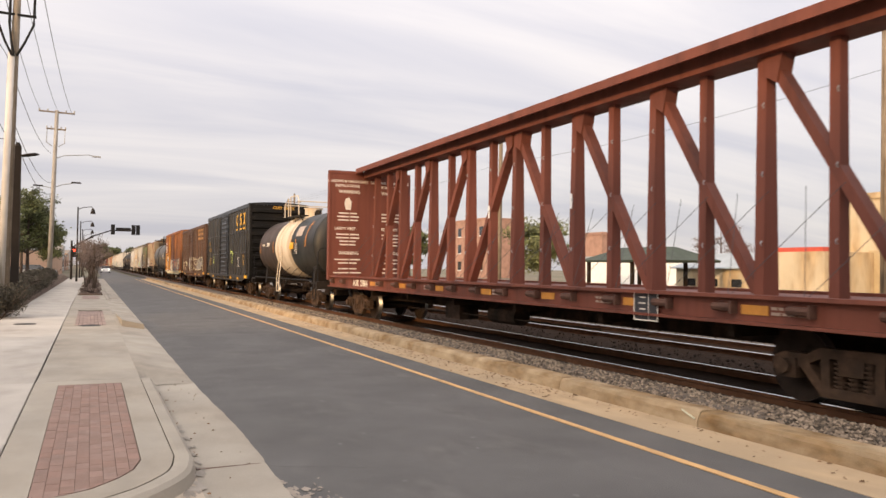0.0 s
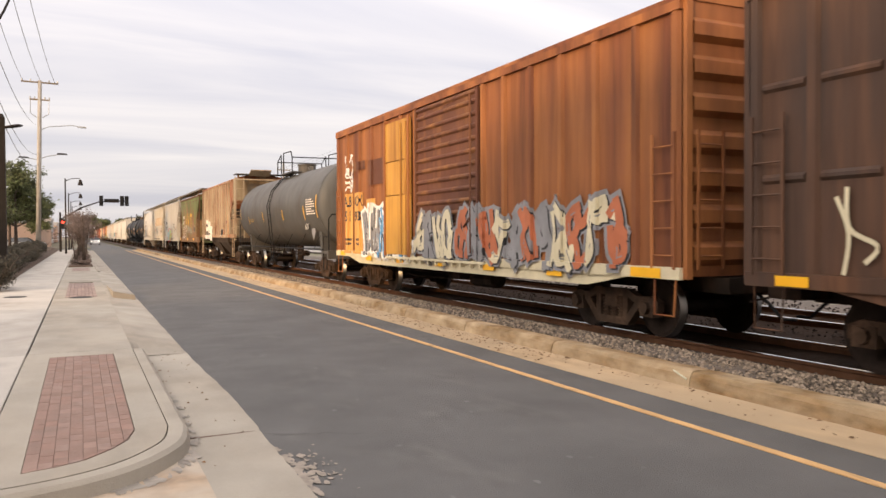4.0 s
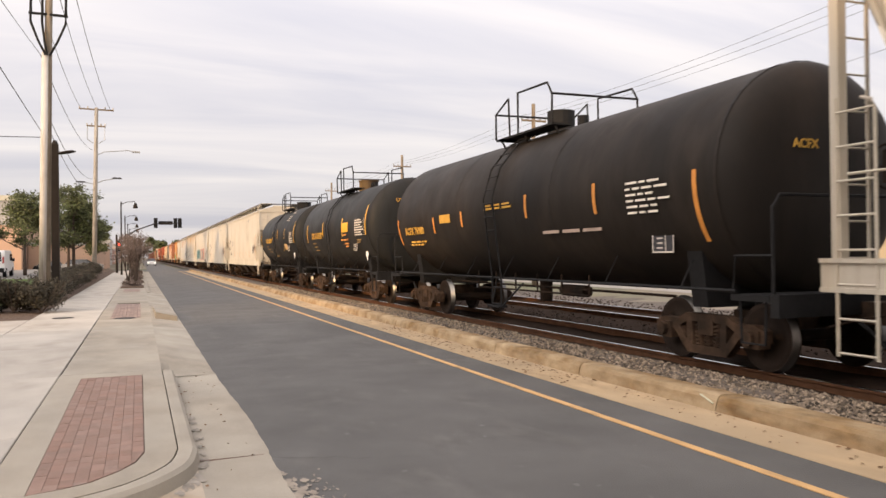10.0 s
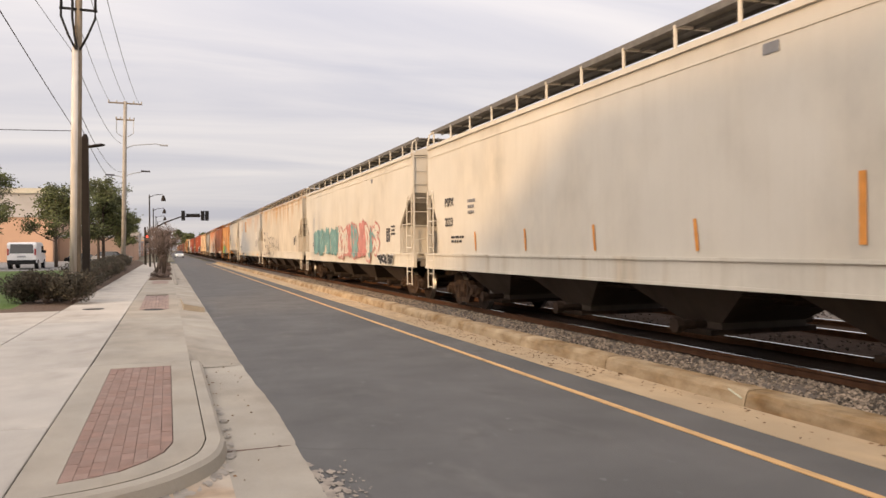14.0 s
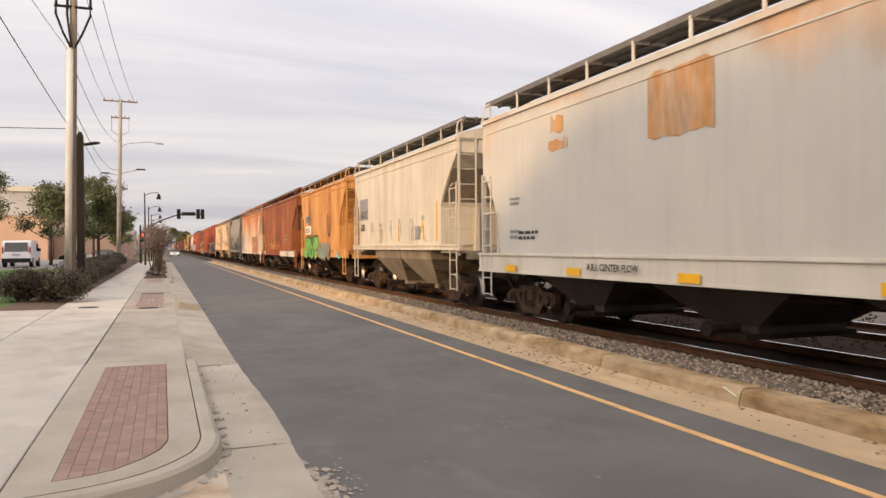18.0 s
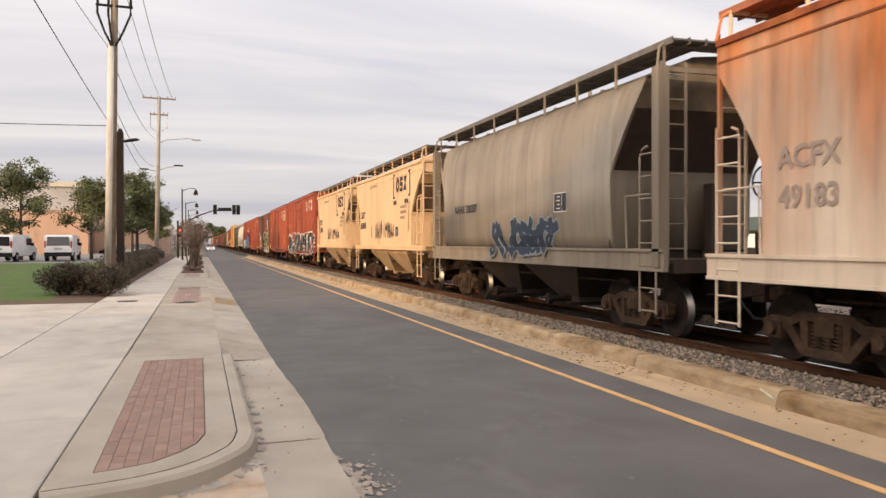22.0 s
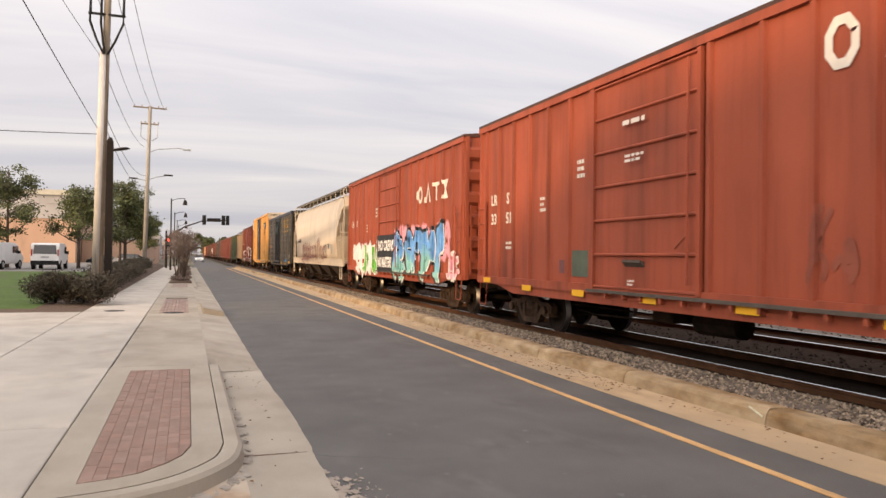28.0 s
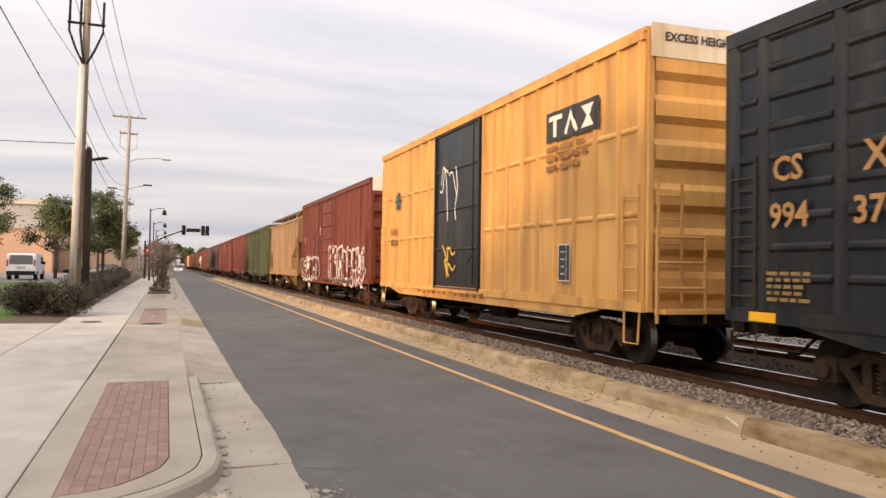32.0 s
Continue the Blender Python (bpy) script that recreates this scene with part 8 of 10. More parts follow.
def blot(bm, cx, cy, rx, ry, z):
    n = 64; ph = [rng.uniform(0, 6.28) for k in range(6)]
    pts = []
    for k in range(n):
        a = 2 * math.pi * k / n
        g = 0.85 + 0.16 * math.sin(2 * a + ph[0]) + 0.11 * math.sin(3 * a + ph[1]) + 0.05 * math.sin(7 * a + ph[2]) + 0.02 * math.sin(13 * a + ph[3])
        pts.append((cx + rx * g * math.cos(a), cy + ry * g * math.sin(a), z))
    sheet(bm, pts)
for k in range(90):
    q = rng.random() ** 2.2
    big = 1.0 - 0.75 * q
    blot(bm, 1.09 + 0.34 * q, 5.75 + rng.gauss(0, 0.26), rng.uniform(0.012, 0.05) * big, rng.uniform(0.02, 0.09) * big, 0.03 * math.sin((0.12 + 0.4 * q) / 4.23 * math.pi) + 0.003 + 0.00004 * k)
structure("sand_patch", bm, mat("drift_sand", (0.29, 0.25, 0.208), 0.95, var=0.3, scale=7, fine=60, dirt=(0.22, 0.19, 0.16), dirt_amt=0.3, dirt_scale=(7, 7, 1)), "pale drift of sand at the gutter", "dirt")
# cracks and worn pale specks in the asphalt
CRACK = mat("crack_shadow", (0.045, 0.043, 0.040), 0.95, var=0.2)


def crack(bm, pts, half, lift):
    z = lambda x: 0.03 * math.sin(max(0, x - 1.06) / 4.23 * math.pi) + lift
    line = []
    for (ax, ay), (bx, by) in zip(pts, pts[1:]):
        for k in range(6):
            line.append((ax + (bx - ax) * k / 6 + rng.gauss(0, 0.012), ay + (by - ay) * k / 6 + rng.gauss(0, 0.02)))
    va = [bm.verts.new((x, y - half * rng.uniform(0.4, 1.2), z(x))) for x, y in line]; vb = [bm.verts.new((x, y + half * rng.uniform(0.4, 1.2), z(x))) for x, y in line]
    for k in range(len(line) - 1):
        bm.faces.new((va[k], va[k + 1], vb[k + 1], vb[k]))


bm = B()
crack(bm, [(1.08, 6.95), (1.45, 6.75), (1.95, 6.5)], 0.005, 0.004)
crack(bm, [(1.08, 14.2), (1.9, 14.0), (2.6, 14.3)], 0.006, 0.004)
crack(bm, [(1.08, 27.5), (2.2, 27.2), (3.2, 27.6)], 0.008, 0.004)
crack(bm, [(5.28, 12.4), (4.9, 12.2), (4.2, 12.3)], 0.006, 0.004)
structure("road_crack", bm, CRACK, "thin dark cracks in the asphalt", "road")
bm = B()
for k in range(90):
    y = 4.5 + 30 * rng.random() ** 1.4; x = 1.3 + 3.3 * rng.random()
    blot(bm, x, y, rng.uniform(0.008, 0.035), rng.uniform(0.01, 0.06), 0.03 * math.sin((x - 1.06) / 4.23 * math.pi) + 0.0025)
structure("road_specks", bm, mat("pale_asphalt_wear", (0.15, 0.148, 0.145), 0.9, var=0.3, scale=9), "small pale worn specks in the asphalt", "road")
# right gutter and kerb
bm = B()
loft(bm, [[(5.29, y, 0.006), (5.90, y, 0.022), (5.90, y, -0.1), (5.29, y, -0.1)] for y in (-30, 20, 60, 104)])
gutter = structure("gutter_pan", bm, CONC_TAN, "stained tan concrete gutter with leaf litter", "gutter")
kerb = thing("kerb", "low tan concrete kerb with stains and open joints", "kerb", kind="structure")
def kerb_piece(x0, x1, length, top, batter=0.12, r=0.05, seed=1):
    bm = B()
    prof = [(x0, -0.05), (x0 + batter * 0.6, top - r * 1.6), (x0 + batter * 0.8 + r * 0.4, top - r * 0.4), (x0 + batter + r, top), (x1 - r, top), (x1, top - r), (x1, -0.05)]
    n = 14; wob = random.Random(seed)
    rings = []
    for k in range(n + 1):
        f = k / n; e = 0.006 if k in (0, n) else 0.0
        rings.append([(x + (wob.gauss(0, 0.0035) if 0 < j < 5 else 0), 0.009 + (length - 0.018) * f, z - e * (j > 0) + (wob.gauss(0, 0.003) if j > 0 else 0)) for j, (x, z) in enumerate(prof)])
    loft(bm, rings)
    return bm
kms = [mesh_of("kerb stone %d" % k, lambda k=k: kerb_piece(5.86, 6.22, 2.85, 0.20, 0.075, 0.035, 70 + k)) for k in range(5)]
y, k = -15.95, 0
while y < 102:
    part("kerb_stone", kms[k * 3 % 5], KERB_TAN, kerb, "", (0, y, 0), smooth=False); y += 2.85; k += 1
for k in range(2):
    part("chalk_mark", tube(B(), [(5.895 + 0.015 * k, 6.90 + 0.12 * k, 0.10 + 0.03 * k), (5.90 + 0.015 * k, 6.98 + 0.12 * k, 0.125 + 0.03 * k), (5.915 + 0.015 * k, 7.03 + 0.12 * k, 0.13 + 0.03 * k)], 0.014, 5), mat("pale_green_chalk", (0.44, 0.42, 0.31), 0.9), kerb)

# ballast and tracks
bm = B()
rng = random.Random(8)
xs = [6.18, 6.5, 6.95, 7.30, 7.48, 7.62, 8.0, 9.2, 9.6, 10.2, 10.7, 11.2, 11.9, 13.7, 14.3, 15.0, 16.5, 19.0]
hz = [0.13, 0.155, 0.15, 0.12, 0.09, 0.05, 0.02, 0.02, 0.05, 0.02, -0.02, 0.0, -0.01, -0.01, 0.0, -0.04, -0.1, -0.13]
ys = [-30 + 0.8 * k for k in range(130)] + [80, 100, 130, 180, 260, 400, 800]
rows = [[(x, y, h + (rng.uniform(-0.02, 0.02) if 0 < y < 60 else 0)) for x, h in zip(xs, hz)] for y in ys]
vs = [[bm.verts.new(p) for p in row] for row in rows]
for a, b in zip(vs, vs[1:]):
    for j in range(len(xs) - 1):
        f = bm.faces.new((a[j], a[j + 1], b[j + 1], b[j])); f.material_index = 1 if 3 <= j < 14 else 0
structure("ballast", bm, [GRAVEL, BED_DARK], "crushed stone ballast, near-black across both tracks", "ballast")
# loose stones along the kerb
bm = B()
def stone(bm, x, y, z, s):
    v = []
    for dx, dy, dz in ((1, 0, 0), (-1, 0, 0), (0, 1, 0), (0, -1, 0), (0, 0, 1), (0, 0, -0.6)):
        k = s * rng.uniform(0.7, 1.25)
        v.append(bm.verts.new((x + dx * k + rng.uniform(-0.3, 0.3) * s, y + dy * k + rng.uniform(-0.3, 0.3) * s, z + dz * k * 0.75)))
    for a, b, c in ((0, 2, 4), (2, 1, 4), (1, 3, 4), (3, 0, 4), (2, 0, 5), (1, 2, 5), (3, 1, 5), (0, 3, 5)):
        bm.faces.new((v[a], v[b], v[c]))
for k in range(15000):
    y = 3.0 + 42 * rng.random() ** 1.7
    x = 6.2 + 1.14 * rng.random() ** 1.05
    stone(bm, x, y, 0.155 + rng.uniform(-0.01, 0.02) - max(0, x - 7.0) * 0.14, rng.uniform(0.016, 0.036))
tagged(part("ballast_stones", bm, STONE), "grey and brown crushed stones beside the kerb", "gravel", kind="stuff")
bm = B()
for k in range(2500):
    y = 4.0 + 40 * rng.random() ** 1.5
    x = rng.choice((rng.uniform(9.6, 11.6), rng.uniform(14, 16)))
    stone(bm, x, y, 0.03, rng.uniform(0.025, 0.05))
tagged(part("track_stones", bm, STONE_DK), "dark stones between the tracks", "gravel", kind="stuff")
# leaf litter in the gutter
bm = B()
for k in range(620):
    y = 4.5 + 30 * rng.random() ** 1.1 if k < 330 else 9 + 9 * rng.random()
    x = 5.3 + 0.52 * rng.random() ** 0.6
    s = rng.uniform(0.012, 0.035); a = rng.uniform(0, 6.28)
    z = 0.012 + (x - 5.29) * 0.027
    sheet(bm, [(x + s * math.cos(a), y + s * math.sin(a), z + 0.004), (x - s * 0.5 * math.sin(a), y + s * 0.5 * math.cos(a), z + rng.uniform(0.004, 0.02)), (x - s * math.cos(a), y - s * math.sin(a), z + 0.004), (x + s * 0.5 * math.sin(a), y - s * 0.5 * math.cos(a), z + 0.003)])
for k in range(60):
    y = 6 + 10 * rng.random(); x = 0.5 + 0.5 * rng.random() ** 2; s = rng.uniform(0.01, 0.025); a = rng.uniform(0, 6.28)
    sheet(bm, [(x + s * math.cos(a), y + s * math.sin(a), 0.02), (x - s * 0.5 * math.sin(a), y + s * 0.5 * math.cos(a), 0.03), (x - s * math.cos(a), y - s * math.sin(a), 0.02), (x + s * 0.5 * math.sin(a), y - s * 0.5 * math.cos(a), 0.018)])
tagged(part("leaf_litter", bm, mat("dry_leaves", (0.16, 0.09, 0.045), 0.9, island=0.4)), "dry brown leaves blown into the gutter", "leaves", kind="stuff")


def rail_bm(y0, y1):
    bm = B()
    foot = [(-0.07, 0), (0.07, 0), (0.07, 0.015), (0.012, 0.04), (0.012, 0.125), (0.036, 0.135), (0.036, 0.168), (0.028, 0.175), (-0.028, 0.175), (-0.036, 0.168), (-0.036, 0.135), (-0.012, 0.125), (-0.012, 0.04), (-0.07, 0.015)]
    vs = [[bm.verts.new((x, y, z)) for x, z in foot] for y in (y0, y1)]
    for j in range(len(foot)):
        f = bm.faces.new((vs[0][j], vs[0][(j + 1) % 14], vs[1][(j + 1) % 14], vs[1][j])); f.material_index = 1 if j in (7, 8) else 0
    return bm
rm = mesh_of("rail", lambda: rail_bm(-60, 900))
for m in (RAIL, RAILTOP):
    rm.materials.append(m)
tm = mesh_of("tie", lambda: box(B(), -1.3, -0.11, -0.17, 1.3, 0.11, -0.005))
for cx, zz, lab in ((TRACK_X, RAIL_Z - 0.175, "running track with polished rail heads"), (TRACK_X + 4.25, RAIL_Z - 0.215, "second track, rails dull and dark")):
    tr = thing("railway_track", lab, "track", "railway tracks", kind="structure")
    tr.location = (cx, 0, zz)
    for s in (-0.753, 0.753):
        part("rail", rm, None, tr, "", (s, 0, 0))
    for k in range(90):
        part("sleeper", tm, TIE, tr, "", (0, -2 + k * 0.52, 0.012 if cx < 10 else 0.02))

# ---- pavement on the near side ----
SW = 0.13
pave = thing("pavement", "pale concrete pavement in large panels with dark joints", "pavement", kind="structure")
def slab(x0, x1, y0, y1, z=SW, g=0.008, material=CONCRETE, name="paving_slab", zf=None):
    bm = B()
    zf = zf or (lambda x, y: z)
    b = 0.012
    ring = lambda i, dz: [(x0 + g + i, y0 + g + i, zf(x0, y0) + dz), (x1 - g - i, y0 + g + i, zf(x1, y0) + dz), (x1 - g - i, y1 - g - i, zf(x1, y1) + dz), (x0 + g + i, y1 - g - i, zf(x0, y1) + dz)]
    loft(bm, [ring(0, -0.16), ring(0, -b * 0.6), ring(b, 0)])
    return part(name, bm, material, pave)
# bed under the joints
bm = B(); loft(bm, [[(-14, y, 0.03), (-1.02, y, 0.03), (-1.02, y, -0.1), (-14, y, -0.1)] for y in (-12, 5.6)])
loft(bm, [[(-14, y, 0.03), (0.2, y, 0.03), (0.2, y, -0.1), (-14, y, -0.1)] for y in (6.2, 23)])
loft(bm, [[(-14, y, 0.03), (-1.0, y, 0.03), (-1.0, y, -0.1), (-14, y, -0.1)] for y in (5.6, 6.2)])
sheet(bm, [(-2.9, 23, 0.03), (0.2, 23, 0.03), (0.2, 110, 0.03), (-2.9, 110, 0.03)])
structure("joint_bed", bm, MORTAR, "dark grit in the pavement joints", "pavement")
for y0, y1 in zip((-10, -4, 0.5, 4.2, 8.1, 12.1, 16.0, 19.8), (-4, 0.5, 4.2, 8.1, 12.1, 16.0, 19.8, 23.6)):
    for x0, x1 in ((-2.75, -1.03), (-6.6, -2.75), (-10.5, -6.6)):
        slab(x0, x1, y0, y1, material=CONCRETE_L)
y = 23.6
while y < 104:
    slab(-2.75 if y < 27 else -2.7, -1.03, y, y + 3.6, material=CONCRETE_L); y += 3.6
# kerb island with bricks: slab round the brick panel
def island(y0, y1, b0, b1, corner, raised=True):
    """The strip between the joint and the kerb; corner: rounded towards the camera."""
    g = 0.008
    outer = []
    if corner:
        outer = [tuple(v) for v in flow([Vector(q) for q in ((-1.02, y0 + 0.2), (-0.62, y0 + 0.29), (-0.34, y0 + 0.40), (-0.10, y0 + 0.57), (0.10, y0 + 0.82), (0.25, y0 + 1.12), (0.32, y0 + 1.55))])]
    else:
        outer = [(-1.02, y0), (0.32, y0)]
    outer += [(0.32, y1), (-1.02, y1)]
    inner = [(-0.73, b0 + 0.14), (-0.50, b0 + 0.21), (-0.32, b0 + 0.31), (-0.13, b0 + 0.55), (-0.01, b0 + 0.78), (0.06, b0 + 1.1), (0.06, b1), (-0.73, b1)] if corner else [(-0.73, b0), (0.04, b0), (0.04, b1), (-0.73, b1)]
    bm = B()
    vo = [bm.verts.new((x, y, SW)) for x, y in outer]; vi = [bm.verts.new((x, y, SW)) for x, y in inner]
    eo = [bm.edges.new((vo[k], vo[(k + 1) % len(vo)])) for k in range(len(vo))]; ei = [bm.edges.new((vi[k], vi[(k + 1) % len(vi)])) for k in range(len(vi))]
    bmesh.ops.triangle_fill(bm, use_beauty=True, edges=eo + ei)
    ext = bmesh.ops.extrude_face_region(bm, geom=list(bm.faces))
    for v in ext["geom"]:
        if isinstance(v, bmesh.types.BMVert):
            v.co.z -= 0.12
    part("paving_slab", bm, CONCRETE, pave)
    if not raised:
        return
    # kerb strip outside the joint
    kx = [(x, y) for x, y in outer[:-2]] + [(0.32, y1)]
    bm = B()
    rings = []
    for k, (x, y) in enumerate(kx):
        p0, p1 = Vector(kx[max(0, k - 1)]), Vector(kx[min(len(kx) - 1, k + 1)])
        d = (p1 - p0).normalized(); nrm = Vector((d.y, -d.x))
        prof = [(0.012, -0.1), (0.012, SW - 0.004), (0.05, SW), (0.13, SW - 0.005), (0.165, SW - 0.035), (0.19, 0.0), (0.19, -0.1)]
        rings.append([(x + nrm.x * o, y + nrm.y * o, z) for o, z in prof])
    loft(bm, rings)
    part("kerb_edge", bm, CONCRETE, pave, smooth=False)


island(5.55, 12.15, 5.95, 11.75, True)
island(22.7, 40.0, 22.95, 30.6, False, False)
island(40.0, 104.0, 40.3, 44.5, False)
def ragged(y):
    """The uneven line along which asphalt and concrete meet."""
    return 1.075 + 0.055 * math.exp(-((y - 8.6) / 1.9) ** 2) + 0.014 * noise.noise((y * 1.7, 0.0, 3.0)) + 0.014 * noise.noise((y * 6.3, 5.0, 1.0))


# the drive's apron: level with the pavement, sloping to the gutter, the kerbs fading into it at both ends
def apron(x, y):
    if x <= 0.32:
        return SW
    s = max(0, min(1, (y - 12.15) / 1.3)); s = s * s * (3 - 2 * s)
    e = max(0, min(1, (40.0 - y) / 0.8)); e = e * e * (3 - 2 * e)
    top = 0.014 + (SW - 0.014) * (1 - (x - 0.32) / 0.72)
    low = max(0.014, SW - (x - 0.32) * 1.0)
    return low + (top - low) * s * e


for xs, ys in (((-1.01, -0.4, 0.3, 0.32), [12.16 + k * 0.5 for k in range(21)] + [22.69]), ((0.32, 0.38, 0.45, 0.55, 0.7, 0.85, 1.07), [12.16 + k * 0.1 for k in range(15)] + [14.0 + 0.3 * k for k in range(84)] + [39.2 + k * 0.1 for k in range(9)])):
    bm = B()
    vs = [[bm.verts.new((ragged(y) if x == 1.07 else x, y, apron(x, y))) for x in xs] for y in ys]
    for a, b in zip(vs, vs[1:]):
        for k in range(len(xs) - 1):
            bm.faces.new((a[k], a[k + 1], b[k + 1], b[k]))
    part("drive_apron", bm, CONCRETE, pave)
bm = B()
for ya, yb, step in ((-12, 3.0, 3.0), (3.0, 12.2, 0.12)):
    n = round((yb - ya) / step)
    loft(bm, [[(0.45, y, 0.0), (ragged(y), y, 0.012), (ragged(y), y, -0.1), (0.45, y, -0.1)] for y in [ya + (yb - ya) * k / n for k in range(n + 1)]])
loft(bm, [[(0.45, y, 0.0), (ragged(y), y, 0.012), (ragged(y), y, -0.1), (0.45, y, -0.1)] for y in [39.9 + 0.4 * k for k in range(40)] + [60, 104]])
part("near_gutter", bm, CONCRETE, pave)
for y in (7.05, 44.0, 50.2):
    part("gutter_joint", box(B(), 0.50, y - 0.003, 0.0, 1.055, y + 0.003, 0.0135), JOINT, pave)
bm = B(); loft(bm, [[(0.43, y, -0.1), (0.43, y, apron(0.43, y) + d), (0.98, y, apron(0.98, y) + d * 0.8), (1.0, y, -0.1)] for y, d in ((22.7, 0.17), (24.4, 0.13), (26.5, 0.07), (29.0, 0.004))])
part("gutter_block", bm, CONCRETE, pave)
bm = B(); sheet(bm, [(-1.02, -12, 0.004), (0.47, -12, 0.004), (0.47, 8.4, 0.004), (-1.02, 8.4, 0.004)])
part("drive_mouth", bm, mat("stained_concrete", (0.385, 0.325, 0.258), 0.9, var=0.2, scale=1.5, dirt=(0.37, 0.27, 0.185), dirt_amt=0.4, dirt_scale=(1.5, 1.5, 1)), pave)
rng = random.Random(17)
bm = B()
for k in range(80):
    f = rng.random(); q = flow([Vector(v) for v in ((-0.15, 5.86), (0.12, 6.02), (0.34, 6.36), (0.47, 6.78), (0.52, 7.6), (0.53, 9.0))])
    v = q[min(len(q) - 1, int((f ** 1.3) * len(q)))]
    blot(bm, v.x + rng.uniform(0.0, 0.07), v.y - rng.uniform(0.0, 0.08), rng.uniform(0.012, 0.04), rng.uniform(0.03, 0.10), 0.0068 + 0.00003 * k + max(0, v.x - 0.45) * 0.02)
part("gutter_grime", bm, mat("gutter_grime", (0.285, 0.255, 0.22), 0.95, var=0.3, scale=6, fine=50, dirt=(0.19, 0.165, 0.14), dirt_amt=0.35, dirt_scale=(6, 6, 1)), pave, "dark silt lying along the kerb")
# the brick panels, brick by brick
bricks = thing("brick_panel", "panel of red-brown brick pavers set in the pavement", "paving", kind="structure")
bm = B(); sheet(bm, [(-0.73, 6.09, 0.112), (-0.3, 6.27, 0.112), (0.06, 7.0, 0.112), (0.06, 11.75, 0.112), (-0.73, 11.75, 0.112)])
part("bedding_sand", bm, JOINT, bricks)
pm = mesh_of("paver", lambda: loft(B(), [[(-0.0482 + i, -0.0985 + i, z), (0.0482 - i, -0.0985 + i, z), (0.0482 - i, 0.0985 - i, z), (-0.0482 + i, 0.0985 - i, z)] for i, z in ((0, 0), (0, 0.051), (0.002, 0.053))]))
EDGE = [(-0.725, 6.10), (-0.50, 6.17), (-0.325, 6.275), (-0.138, 6.515), (-0.02, 6.745), (0.05, 7.06), (0.05, 11.74), (-0.725, 11.74)]


def clip(poly):
    """The part of a convex polygon that lies inside the panel's edge."""
    for (ax, ay), (bx, by) in zip(EDGE, EDGE[1:] + EDGE[:1]):
        out = []
        for p, q in zip(poly, poly[1:] + poly[:1]):
            dp, dq = ((bx - ax) * (v[1] - ay) - (by - ay) * (v[0] - ax) for v in (p, q))
            if dp >= 0:
                out.append(p)
            if dp * dq < 0:
                f = dp / (dp - dq); out.append((p[0] + (q[0] - p[0]) * f, p[1] + (q[1] - p[1]) * f))
        poly = out
        if len(poly) < 3:
            return []
    return poly


rng = random.Random(12)
for i in range(8):
    x = -0.682 + i * 0.0985
    for j in range(-1, 31):
        y = 5.9 + j * 0.2 + (0.1 if i % 2 else 0)
        zz = 0.078 + rng.uniform(-0.0015, 0.0015)
        full = [(x - 0.0475, y - 0.0975), (x + 0.0475, y - 0.0975), (x + 0.0475, y + 0.0975), (x - 0.0475, y + 0.0975)]
        cutp = clip(full)
        if cutp == full:
            part("brick", pm, BRICK, bricks, "", (x, y, zz))
        elif len(cutp) > 2:
            part("brick", loft(B(), [[(a, b, zz) for a, b in cutp], [(a, b, zz + 0.053) for a, b in cutp]]), BRICK, bricks)
bm = B()
for b0, b1 in ((22.95, 30.15), (40.35, 44.45)):
    for i in range(8):
        for j in range(int((b1 - b0) / 0.2)):
            x, y = -0.682 + i * 0.0985, b0 + 0.1 + j * 0.2
            box(bm, x - 0.045, y - 0.095, 0.08, x + 0.045, y + 0.095, 0.132)
tagged(part("brick_panels_beyond", bm, BRICK_FAR), "further panels of red-brown brick pavers", "paving", kind="stuff")
for x, y in ((-1.95, 23.9), (-0.35, 22.95)):
    tagged(part("drain_cover", tube(B(), [(x, y, 0.12), (x, y, 0.137)], 0.28, 20), BLACK), "dark iron cover let into the pavement", "drain cover")

# ---- lawn, beds, car park ----
bm = B()
gx = [-2.72, -3.2, -4.2, -5.5, -8, -12, -20, -40]; gy = [23.7, 25, 28, 32, 38, 46, 50, 56, 70, 104]
vs = [[bm.verts.new((x, y, rise(x, y) if x < -3 else 0.12)) for x in gx] for y in gy]
for a, b in zip(vs, vs[1:]):
    for j in range(len(gx) - 1):
        yy = a[j].co.y
        f = bm.faces.new((a[j], a[j + 1], b[j + 1], b[j])); f.material_index = 1 if (j < 2 or yy < 24.5) else (0 if yy < 51 else 2)
structure("lawn", bm, [GRASS_G, MULCH, mat("car_park_asphalt", (0.20, 0.19, 0.18), 0.9, var=0.2, scale=0.6, fine=40)], "green lawn with mulched border and car park behind", "lawn")
bm = B(); sheet(bm, [(-40, -40, 0.02), (-2.7, -40, 0.02), (-2.7, -10, 0.02), (-40, -10, 0.02)])
structure("yard", bm, CONCRETE, "plain concrete yard behind the drive", "yard")


